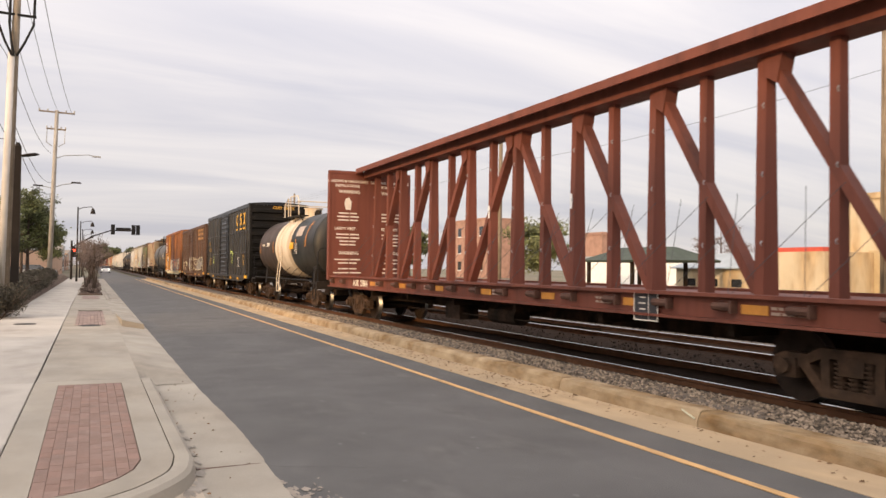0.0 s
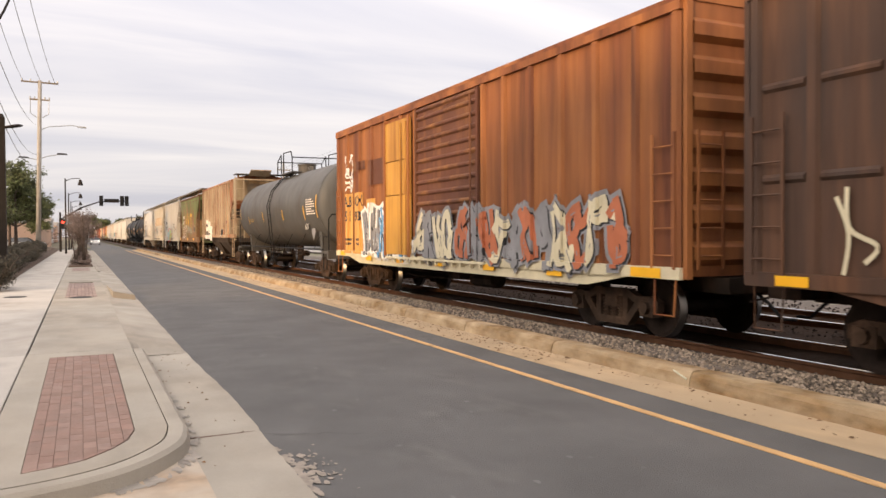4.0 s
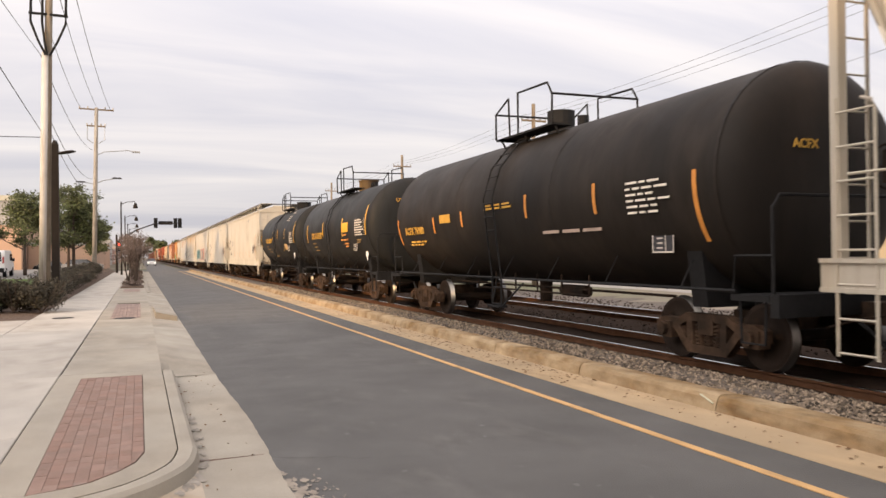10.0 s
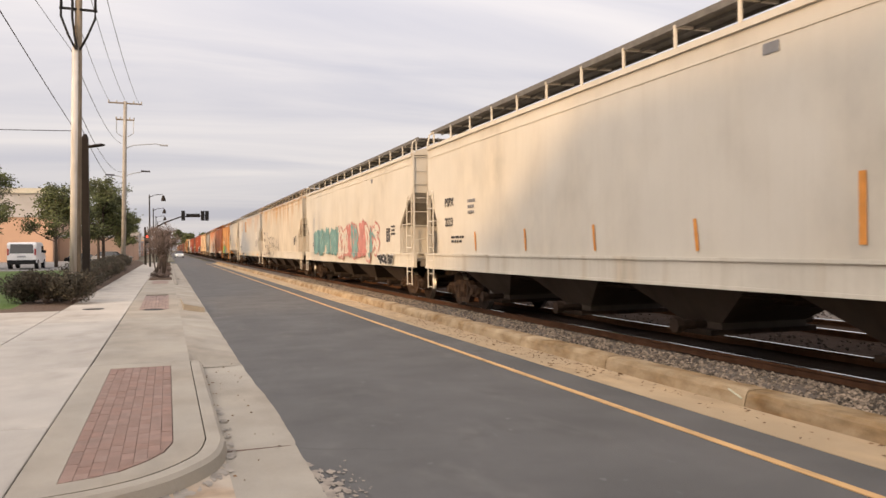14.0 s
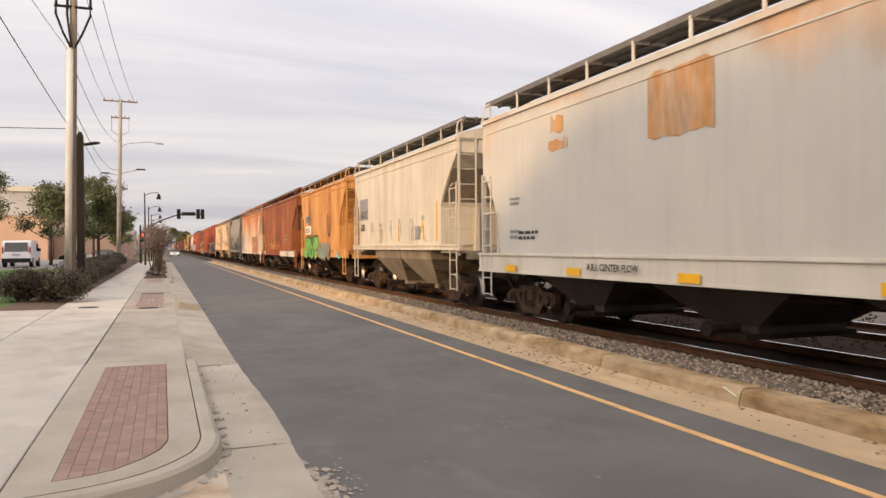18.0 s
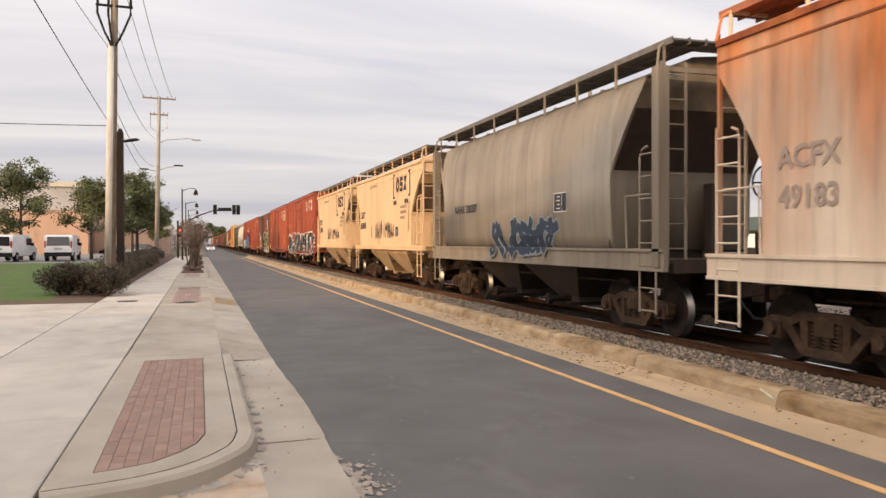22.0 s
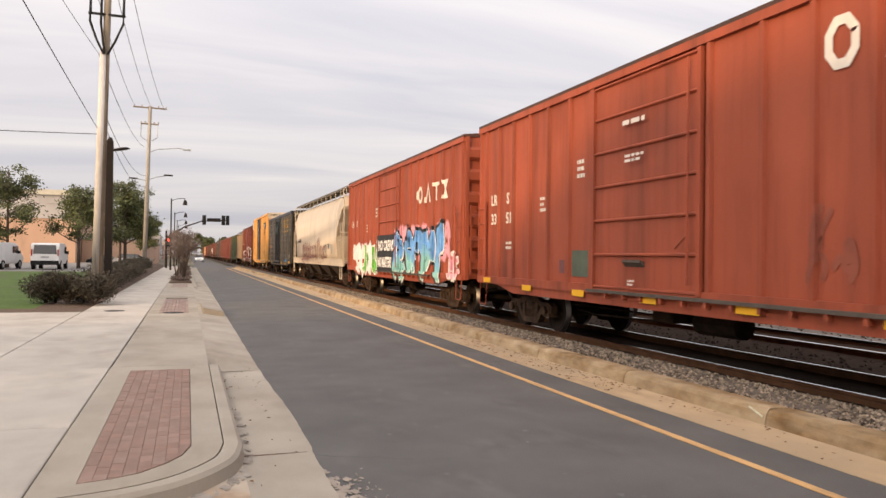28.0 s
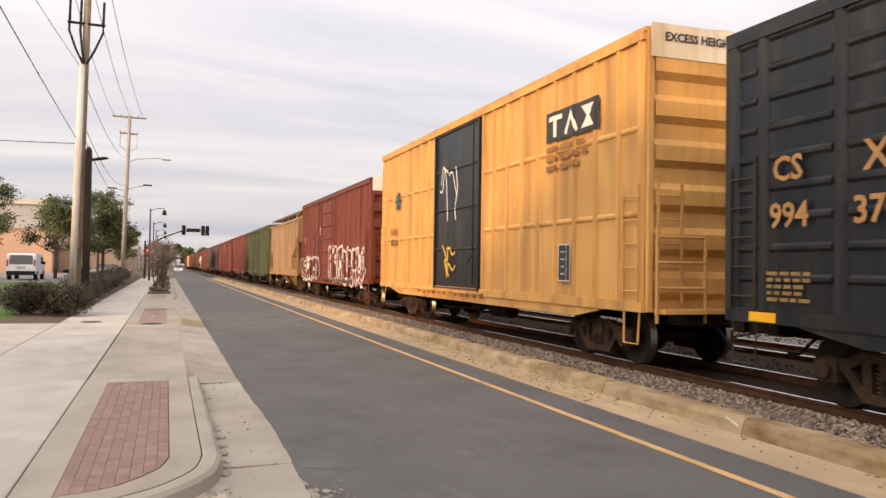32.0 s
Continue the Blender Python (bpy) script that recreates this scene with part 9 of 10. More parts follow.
def leaf_cloud(bm, rng, centre, radius, count, size, hollow=0.35):
    for k in range(count):
        while True:
            p = Vector((rng.uniform(-1, 1), rng.uniform(-1, 1), rng.uniform(-1, 1)))
            if hollow < p.length < 1:
                break
        p = Vector((centre[0] + p.x * radius[0], centre[1] + p.y * radius[1], centre[2] + p.z * radius[2]))
        a = Vector((rng.uniform(-1, 1), rng.uniform(-1, 1), rng.uniform(-1, 1))).normalized(); b = a.orthogonal().normalized()
        s = size * rng.uniform(0.6, 1.4)
        bm.faces.new([bm.verts.new(p + a * s), bm.verts.new(p + b * s * 0.55), bm.verts.new(p - a * s), bm.verts.new(p - b * s * 0.55)])


def loose_cloud(bm, rng, centre, radius, count, size):
    """Leaves thick in the middle of a clump and thinning outwards, drooping a little."""
    for k in range(count):
        p = Vector([centre[i] + rng.gauss(0, 0.46) * radius[i] for i in range(3)])
        a = Vector((rng.uniform(-1, 1), rng.uniform(-1, 1), rng.uniform(-0.9, 0.4))).normalized(); b = a.orthogonal().normalized()
        s = size * rng.uniform(0.6, 1.5)
        bm.faces.new([bm.verts.new(p + a * s), bm.verts.new(p + b * s * 0.5), bm.verts.new(p - a * s), bm.verts.new(p - b * s * 0.5)])


def tree(name, label, x, y, z, height, width, seed, leaf, trunk_h=1.6, trunk_r=0.16, clumps=34, per=150, size=0.11, multi=1, group="", limbs=9):
    rng = random.Random(seed)
    t = thing(name, label, "tree", group)
    t.location = (x, y, z)
    bm = B()
    tips = []
    for m in range(multi):
        bx, by = (rng.uniform(-0.25, 0.25), rng.uniform(-0.25, 0.25)) if multi > 1 else (0, 0)
        lean = (rng.uniform(-0.5, 0.5) * width * 0.4, rng.uniform(-0.5, 0.5) * width * 0.4) if multi > 1 else (0, 0)
        tp = [(bx, by, 0), (bx + lean[0] * 0.3, by + lean[1] * 0.3, trunk_h), (bx + lean[0] * 0.8, by + lean[1] * 0.8, height * 0.6), (bx + lean[0], by + lean[1], height * 0.88)]
        tube(bm, tp, trunk_r, 8, r2=trunk_r * 0.25)
        for k in range(limbs):
            f = rng.uniform(0.05, 0.9)
            zz = trunk_h + (height * 0.86 - trunk_h) * f
            an = rng.uniform(0, 6.28); L = width * 0.5 * (1 - 0.55 * f) * rng.uniform(0.6, 1.0)
            cx, cy = bx + lean[0] * f, by + lean[1] * f
            e = (cx + L * math.cos(an), cy + L * math.sin(an), zz + L * rng.uniform(0.35, 0.8))
            mid = (cx + L * 0.5 * math.cos(an + 0.2), cy + L * 0.5 * math.sin(an + 0.2), zz + L * 0.25)
            tube(bm, [(cx, cy, zz), mid, e], trunk_r * 0.38, 5, r2=trunk_r * 0.1)
            tips += [e, mid]
            for q in range(2):
                an2 = an + rng.uniform(-0.9, 0.9); e2 = (mid[0] + L * 0.4 * math.cos(an2), mid[1] + L * 0.4 * math.sin(an2), mid[2] + L * 0.4)
                tube(bm, [mid, e2], trunk_r * 0.16, 4, r2=trunk_r * 0.06); tips.append(e2)
        tips.append(tp[-1])
    part("trunk", bm, BARK, t, smooth=True)
    bm = B()
    for k in range(clumps):
        c = tips[k % len(tips)]
        rr = width * rng.uniform(0.08, 0.16)
        f = rng.uniform(0.0, 0.3); hub = (0, 0, c[2] - width * 0.08)
        c = [a + (b - a) * f + rng.gauss(0, 0.06) * width for a, b in zip(c, hub)]
        loose_cloud(bm, rng, c, (rr, rr, rr * rng.uniform(0.45, 0.75)), int(per * rng.uniform(0.8, 1.9)), size)
    part("crown", bm, leaf, t)
    return t


def shrub(label, x, y, z, rx, ry, h, seed, material=None, count=1500, size=0.05, name="shrub", group="shrubs along the pavement"):
    rng = random.Random(seed)
    s = thing(name, label, "shrub", group)
    s.location = (x, y, z)
    bm = B()
    for k in range(14):
        a = rng.uniform(0, 6.28)
        tube(bm, [(0, 0, 0), (rx * 0.5 * math.cos(a), ry * 0.5 * math.sin(a), h * 0.5), (rx * 0.85 * math.cos(a), ry * 0.85 * math.sin(a), h * rng.uniform(0.6, 0.95))], 0.015, 4, r2=0.006)
    part("stem", bm, BARK, s)
    bm = B()
    for k in range(9):
        a = rng.uniform(0, 6.28); f = rng.uniform(0.15, 0.6)
        leaf_cloud(bm, rng, (rx * f * math.cos(a), ry * f * math.sin(a), h * rng.uniform(0.32, 0.7)), (rx * rng.uniform(0.35, 0.6), ry * 0.5, h * rng.uniform(0.28, 0.42)), count // 9, size, hollow=0.2)
    part("foliage", bm, material or SHRUB, s)
    return s


rng = random.Random(31)
for k, (x, y, rx, h) in enumerate(((-2.75, 26.6, 0.75, 0.95), (-3.55, 26.9, 0.85, 1.05), (-4.25, 27.3, 0.8, 1.0), (-3.1, 28.2, 0.8, 0.9))):
    shrub("low dark olive shrub in a mulched bed", x, y, rise(x, y), rx, 0.75, h * 1.05, 40 + k, count=5200, size=0.034)
for k in range(16):
    y = 35.0 + k * 2.0
    shrub("low clipped hedge shrub beside the pavement", -3.2 - 0.2 * (k % 3), y, rise(-3.6, y), 0.95, 1.35, 1.0, 60 + k, count=2600, size=0.045)
tree("street_tree", "leafy green broad tree on the lawn", -5.1, 72.0, 0.55, 7.2, 6.0, 5, LEAF, 1.7, 0.16, 62, 130, 0.10, limbs=13)
tree("street_tree", "leafy green tree behind the car park", -8.0, 66.0, 0.55, 6.6, 6.4, 6, LEAF, 1.5, 0.14, 56, 125, 0.095, limbs=13)
tree("street_tree", "leafy green tree with thinning top", -12.9, 66.0, 0.55, 8.4, 6.0, 7, LEAF, 1.4, 0.15, 52, 105, 0.095, limbs=13)
tree("street_tree", "green tree standing behind the poles", -6.4, 84.0, 0.5, 8.6, 6.2, 8, LEAF, 1.8, 0.15, 60, 130, 0.10, limbs=13)
tree("street_tree", "dark green tree by the junction", -4.6, 97.0, 0.3, 6.0, 4.2, 9, LEAF, 1.2, 0.14, 44, 150, 0.11)
for k, (x, y) in enumerate(((-0.35, 47.0), (-0.3, 56.0), (-0.3, 65.0), (-0.3, 75.0), (-0.3, 86.0))):
    tree("ornamental_tree", "small multi-stemmed tree with sparse reddish leaves", x, y, 0.13, 3.4 - 0.1 * (k % 2), 2.7, 20 + k, LEAF_AUT, 1.0, 0.042, 70, 44, 0.034, multi=5, group="small trees in the pavement", limbs=5)
    tagged(part("tree_bed", loft(B(), [[(x - 0.62 + i, y - 1.6 + i, z), (x + 0.62 - i, y - 1.6 + i, z), (x + 0.62 - i, y + 1.6 - i, z), (x - 0.62 + i, y + 1.6 - i, z)] for i, z in ((0, 0.10), (0.05, 0.2), (0.3, 0.25))]), MULCH), "mulched planting bed in the pavement", "planting bed")
    for q in range(3):
        shrub("low brownish ground-cover plants", x, y - 1.1 + q * 1.0, 0.2, 0.62, 0.5, 0.32, 90 + k * 5 + q, count=420, size=0.05, name="ground_cover_plant", group="plants in the tree beds", material=LEAF_AUT)

# ---- poles, lamps, wires ----
def utility_pole(label, x, y, z, h, lean, r, sleeve_top=None, arms=(), wood=None):
    p = thing("utility_pole", label, "utility pole", "utility poles")
    p.location = (x, y, z)
    p.rotation_euler = (0, radians(lean), 0)
    bm = B(); tube(bm, [(0, 0, 0), (0, 0, h * 0.5), (0, 0, h)], r, 14, r2=r * 0.72)
    part("shaft", bm, wood or WOODPOLE, p, smooth=True)
    if sleeve_top:
        bm = B(); tube(bm, [(-0.085, -0.06, 0), (-0.085, -0.06, sleeve_top)], r * 0.9, 16, r2=r * 0.78)
        part("conduit_sleeve", bm, SLEEVE, p, "pale sleeve covering the lower pole", smooth=True)
    for z0, w in arms:
        bm = B(); box(bm, -w / 2, -0.10, z0 - 0.05, w / 2, 0.0, z0 + 0.05)
        arm = part("crossarm", bm, WOODPOLE, p)
        for k in (-0.48, -0.25, 0.25, 0.48):
            part("insulator", tube(B(), [(k * w, -0.05, z0 + 0.05), (k * w, -0.05, z0 + 0.11), (k * w, -0.05, z0 + 0.2)], 0.05, 8), GALV, arm)
    return p


pole_a = utility_pole("tall timber pole with pale sleeve and black cable risers", -3.2, 32.0, 0.15, 13.2, 1.0, 0.165, 9.2)
bm = B(); box(bm, -0.65, -0.12, 10.58, 0.65, -0.04, 10.66); part("crossarm", bm, BLACK, pole_a, "dark steel crossarm")
for x in (-0.58, -0.2, 0.58):
    part("cable_riser", tube(B(), [(x * 0.12, -0.18, 9.1), (x * 0.55, -0.2, 9.6), (x * 1.0, -0.16, 10.3), (x, -0.12, 10.9), (x, -0.1, 11.5)], 0.045, 6), BLACK, pole_a)
for x in (-0.58, -0.2, 0.58):
    part("insulator", tube(B(), [(x, -0.1, 10.62), (x, -0.1, 10.86)], 0.05, 8), BLACK, pole_a)
pole_b = utility_pole("tall timber pole with crossarm and street light arms", -3.15, 64.0, 0.5, 12.6, 1.2, 0.18, None, ((12.45, 2.4), (11.2, 1.3)), wood=POLE_GREY)
bm = B()
tube(bm, [(0, 0, 9.0), (0.6, 0, 9.3), (2.2, 0, 9.5), (2.8, 0, 9.42)], 0.035, 6)
part("light_arm", bm, GALV, pole_b)
bm = B(); box(bm, 2.5, -0.12, 9.36, 3.1, 0.12, 9.46); part("lamp_head", bm, GALV, pole_b)
bm = B(); tube(bm, [(0, 0, 6.9), (0.6, 0, 7.15), (1.3, 0, 7.3)], 0.035, 6); tube(bm, [(0, 0, 6.8), (-0.4, 0, 6.9), (-0.8, 0, 6.95)], 0.035, 6); part("light_arm", bm, GALV, pole_b)
for x in (1.5, -1.0):
    bm = B(); loft(bm, [[(x - 0.35, -0.12, 7.3 if x > 0 else 6.93), (x + 0.35, -0.12, 7.3 if x > 0 else 6.93), (x + 0.3, -0.1, 7.4 if x > 0 else 7.02), (x - 0.3, -0.1, 7.4 if x > 0 else 7.02)], [(x - 0.35, 0.12, 7.3 if x > 0 else 6.93), (x + 0.35, 0.12, 7.3 if x > 0 else 6.93), (x + 0.3, 0.1, 7.4 if x > 0 else 7.02), (x - 0.3, 0.1, 7.4 if x > 0 else 7.02)]]); part("lamp_head", bm, BRONZE, pole_b)
for x in (-0.6, 0.6):
    part("cable_riser", tube(B(), [(x, -0.05, 11.3), (x, -0.05, 10.2), (x * 0.3, -0.05, 9.9)], 0.03, 5), GALV, pole_b)

# dark street lamp beside the first pole
lamp = thing("street_lamp", "dark bronze square street lamp with flat oval head", "street lamp")
lamp.location = (-2.98, 33.5, 0.15)
bm = B(); loft(bm, [[(-a, -a, z), (a, -a, z), (a, a, z), (-a, a, z)] for a, z in ((0.14, 0), (0.12, 6.05))]); part("post", bm, BRONZE, lamp)
bm = B(); tube(bm, [(0.05, 0, 5.66), (0.2, 0, 5.71)], 0.03, 6); part("lamp_arm", bm, BRONZE, lamp)
bm = B(); loft(bm, [[(0.38 + a * math.cos(q * 0.5236), 0.6 * a * math.sin(q * 0.5236), z + 0.05 * math.cos(q * 0.5236)) for q in range(12)] for a, z in ((0.30, 5.71), (0.36, 5.73), (0.34, 5.77), (0.22, 5.80))]); part("lamp_head", bm, BRONZE, lamp, smooth=True)
part("post_cap", tube(B(), [(0, 0, 6.05), (0, 0, 6.12), (0, 0, 6.2)], 0.13, 10, r2=0.06), BRONZE, lamp)


def wire(a, b, sag, r=0.011, name="overhead_wire"):
    pts = []
    for k in range(15):
        f = k / 14
        pts.append((a[0] + (b[0] - a[0]) * f, a[1] + (b[1] - a[1]) * f, a[2] + (b[2] - a[2]) * f - 4 * sag * f * (1 - f)))
    o = part(name, tube(B(), pts, r, 4), WIRE)
    return tagged(o, "thin dark overhead wire between poles", "wire", "overhead wires")


for x1, z1, x2, z2, sg in ((-3.75, 12.9, -4.0, 13.1, 0.6), (-3.1, 13.3, -2.9, 13.2, 0.6), (-2.4, 12.9, -1.9, 12.95, 0.6), (-3.3, 9.3, -3.2, 9.9, 0.7), (-3.2, 7.4, -3.0, 7.8, 0.9), (-3.2, 7.0, -3.05, 7.0, 1.0)):
    wire((x1, 32, z1), (x2, 64, z2), sg, 0.014)
    if z1 > 8:
        wire((x1 - 1.0, 2, z1 + 0.1), (x1, 32, z1), sg * 0.5, 0.011)
wire((-3.2, 32, 6.25), (-18, 30, 6.0), 0.1, 0.014)
wire((-3.3, 32, 6.47), (-2.7, 0, 6.75), 0.1, 0.013)
wire((-2.9, 32, 12.9), (-0.2, 4, 13.6), 0.6, 0.011)

# ornamental lamps down the street
def acorn_lamp(x, y, z, h=7.1):
    l = thing("street_lamp", "dark post lamp with arm and hanging bell shade", "street lamp", "lamps down the street")
    l.location = (x, y, z)
    part("post", tube(B(), [(0, 0, 0), (0, 0, h * 0.15), (0, 0, h)], 0.10, 8, r2=0.06), BRONZE, l)
    part("arm", tube(B(), [(0, 0, h - 0.25), (0.5, 0, h - 0.02), (1.2, 0, h + 0.05), (1.3, 0, h - 0.1)], 0.035, 6), BRONZE, l)
    part("shade", tube(B(), [(1.3, 0, h - 0.1), (1.3, 0, h - 0.3), (1.3, 0, h - 0.62)], 0.10, 10, r2=0.24), BRONZE, l)
for y in (82.0, 104.0, 128.0, 150.0):
    acorn_lamp(-1.6, y, 0.13 if y < 103 else -0.12)

# traffic signal
sig = thing("traffic_signal", "dark traffic signal mast arm with heads and street sign", "traffic signal")
sig.location = (-2.3, 93.0, 0.13)
part("mast", tube(B(), [(0, 0, 0), (0, 0, 4.2)], 0.13, 10, r2=0.10), BRONZE, sig)
part("mast_arm", tube(B(), [(0, 0, 3.4), (2.0, 0, 4.7), (3.9, 0, 5.4), (6.6, 0, 5.5)], 0.09, 8, r2=0.05), BRONZE, sig)
for x in (4.05, 6.15, 6.62):
    bm = B(); box(bm, x - 0.2, -0.18, 4.95, x + 0.2, 0.12, 6.05)
    for k in range(3):
        tube(bm, [(x, -0.18, 5.15 + 0.35 * k), (x, -0.38, 5.17 + 0.35 * k)], 0.14, 8)
    hd = part("signal_head", bm, BLACK, sig)
bm = B(); box(bm, 4.35, -0.03, 5.32, 5.85, 0.03, 5.72); part("street_sign", bm, BLACK, sig, "dark street-name sign")
ps = thing("pedestrian_signal", "signal post with a glowing red light", "traffic signal")
ps.location = (-2.35, 94.5, 0.13)
part("post", tube(B(), [(0, 0, 0), (0, 0, 3.6)], 0.08, 8), BRONZE, ps)
bm = B(); box(bm, 0.05, -0.2, 2.4, 0.5, 0.1, 3.5); part("signal_head", bm, BLACK, ps)
part("red_lens", tube(B(), [(0.28, -0.21, 3.15), (0.28, -0.24, 3.15)], 0.15, 12), glow("red_signal", (1.0, 0.06, 0.03), 3.0), ps, "glowing red lens")

# ---- vehicles ----
def van(label, x, y, z, turn=0.0):
    v = thing("van", label, "van", "vans in the car park")
    v.location = (x, y, z); v.rotation_euler = (0, 0, radians(turn))
    prof = [(-2.2, 0.35), (-2.2, 0.95), (-2.12, 1.72), (-1.95, 1.84), (0.6, 1.86), (1.15, 1.7), (1.55, 1.12), (2.15, 0.95), (2.2, 0.4)]
    bm = B()
    loft(bm, [[(xx * k, y0, zz) for y0, zz in prof] for xx, k in ((-0.9, 0.86), (-0.9, 1.0), (0.9, 1.0), (0.9, 0.86))][1:3])
    bmesh.ops.bevel(bm, geom=bm.edges[:], offset=0.06, segments=2, affect="EDGES")
    part("body", bm, mat("dusty_white_paint", (0.70, 0.70, 0.70), 0.45, var=0.08, scale=2), v)
    bm = B(); loft(bm, [[(-0.74, -2.165, 1.08), (0.74, -2.165, 1.08), (0.68, -2.11, 1.70), (-0.68, -2.11, 1.70)], [(-0.74, -2.205, 1.08), (0.74, -2.205, 1.08), (0.68, -2.15, 1.70), (-0.68, -2.15, 1.70)]]); part("rear_window", bm, GLASS_DK, v)
    for s in (-1, 1):
        bm = B(); box(bm, min(s * 0.895, s * 0.915), 0.15, 1.12, max(s * 0.895, s * 0.915), 1.1, 1.6); part("side_window", bm, GLASS_DK, v)
        bm = B(); box(bm, s * 0.83 - 0.05, -2.225, 0.95, s * 0.83 + 0.05, -2.1, 1.40); part("tail_light", bm, mat("red_lens", (0.3, 0.02, 0.015), 0.3, var=0.1), v)
        bm = B(); box(bm, min(s * 0.9, s * 1.08), 0.95, 1.08, max(s * 0.9, s * 1.08), 1.1, 1.3); part("wing_mirror", bm, BLACK, v)
    bm = B(); box(bm, -0.88, -2.27, 0.33, 0.88, -2.1, 0.62); part("bumper", bm, BLACK, v)
    bm = B(); box(bm, -0.26, -2.235, 0.80, 0.26, -2.215, 0.92); part("number_plate", bm, GALV, v)
    for xx in (-0.82, 0.82):
        for yy in (-1.45, 1.45):
            w = part("wheel", tube(B(), [(xx - 0.11, yy, 0.32), (xx + 0.11, yy, 0.32)], 0.32, 18), BLACK, v)
            part("rim", tube(B(), [(xx - 0.12, yy, 0.32), (xx + 0.12, yy, 0.32)], 0.19, 12), GALV, w)
    return v


van("white compact van parked on the car park", -9.4, 62.2, 0.55)
van("white compact van parked beside another", -12.6, 61.5, 0.55, -10)


def car(label, x, y, z, material, turn=0.0, lights=False, group="cars far down the street"):
    v = thing("car", label, "car", group)
    v.location = (x, y, z); v.rotation_euler = (0, 0, radians(turn))
    bm = B(); loft(bm, [[(xx, a, b) for a, b in ((-2.2, 0.3), (-2.2, 0.85), (-1.2, 0.95), (2.1, 0.95), (2.25, 0.7), (2.25, 0.3))] for xx in (-0.88, 0.88)]); part("body", bm, material, v)
    bm = B(); loft(bm, [[(-0.8, -1.25, 0.94), (0.8, -1.25, 0.94), (0.8, 1.9, 0.94), (-0.8, 1.9, 0.94)], [(-0.65, -0.5, 1.45), (0.65, -0.5, 1.45), (0.65, 1.3, 1.45), (-0.65, 1.3, 1.45)]]); part("cabin_glass", bm, GLASS_DK, v)
    for s in (-1, 1):
        bm = B(); box(bm, s * 0.62 - 0.13, -2.26, 0.60, s * 0.62 + 0.13, -2.2, 0.74); part("headlight", bm, glow("headlight_glow", (1.0, 0.96, 0.88), 1.3) if lights else GALV, v)
        for yy in (-1.4, 1.4):
            part("wheel", tube(B(), [(s * 0.8 - 0.1, yy, 0.31), (s * 0.8 + 0.1, yy, 0.31)], 0.31, 14), BLACK, v)
    return v


car("white car with headlights on, waiting down the street", 2.4, 178.0, 0.03, WHITE, 0, True)
car("silver car parked near the junction", -6.2, 101.0, 0.2, GALV, 90)
car("dark car parked near the junction", -9.5, 104.5, 0.0, BLACK, 90)

# ---- buildings ----
STUCCO = mat("peach_stucco", (0.50, 0.33, 0.235), 0.9, var=0.12, scale=0.3, fine=20, dirt=(0.43, 0.28, 0.20), dirt_amt=0.25, dirt_scale=(0.5, 0.5, 0.15))
GREYWALL = mat("grey_panel_wall", (0.40, 0.385, 0.37), 0.8, var=0.12, scale=0.3)
CREAMW = mat("cream_masonry", (0.50, 0.42, 0.30), 0.9, var=0.15, scale=0.4, fine=15, dirt=(0.42, 0.3, 0.17), dirt_amt=0.35, dirt_scale=(0.6, 0.6, 0.2))
ROOFG = mat("dark_green_roof", (0.045, 0.06, 0.045), 0.7, var=0.25, scale=0.8)
ROOFM = mat("pale_metal_roof", (0.36, 0.40, 0.42), 0.5, 0.3, var=0.2, scale=0.6)
BRICKW = mat("red_brick_wall", (0.33, 0.20, 0.155), 0.9, var=0.25, scale=1.0, fine=25)


def building(name, label, x0, y0, x1, y1, z0, h, material, roof_mat, openings=(), category="building", parapet=0.4):
    """A plain block with roof, parapet and openings: (side, u, z, w, h) with side 's' facing -y or 'w' facing -x or 'e' facing +x."""
    b = thing(name, label, category, "buildings round the street")
    bm = B(); box(bm, x0, y0, z0, x1, y1, z0 + h); part("wall", bm, material, b)
    bm = B(); box(bm, x0 - 0.15, y0 - 0.15, z0 + h, x1 + 0.15, y1 + 0.15, z0 + h + parapet); part("roof", bm, roof_mat, b)
    for side, u, z, w, hh in openings:
        if side == "s":
            a = (u - w / 2, y0 - 0.04, z, u + w / 2, y0 + 0.1, z + hh); f = (u - w / 2 - 0.12, y0 - 0.07, z - 0.15, u + w / 2 + 0.12, y0 - 0.0, z)
        else:
            xx = x0 if side == "w" else x1
            a = (xx - 0.05, u - w / 2, z, xx + 0.05, u + w / 2, z + hh); f = (xx - 0.09, u - w / 2 - 0.12, z - 0.15, xx + 0.09, u + w / 2 + 0.12, z)
        wd = part("window", box(B(), *a), GLASS_DK, b); part("sill", box(B(), *f), WHITE, wd)
    return b


b = building("civic_building", "peach stucco building with grey upper storey", -38, 101, -12.6, 125, 0.5, 5.2, STUCCO, GREYWALL, [("s", -30, 1.2, 2.2, 1.6), ("s", -24, 1.2, 2.2, 1.6)])
part("upper_storey", box(B(), -36, 103, 5.9, -13.5, 123, 8.6), GREYWALL, b, "grey set-back storey")
bm = B(); box(bm, -36.3, 102.7, 8.6, -13.2, 123.3, 9.2); part("cornice", bm, mat("cream_cornice", (0.52, 0.49, 0.40), 0.85, var=0.1), b, "cream cornice")
for k in range(8):
    part("clerestory_panel", box(B(), -35 + k * 2.7, 102.93, 7.6, -33 + k * 2.7, 103.02, 8.3), GREYWALL, b)
building("low_building", "low peach wing of the building", -12.5, 106, -5.2, 122, -0.12, 3.5, STUCCO, GREYWALL)
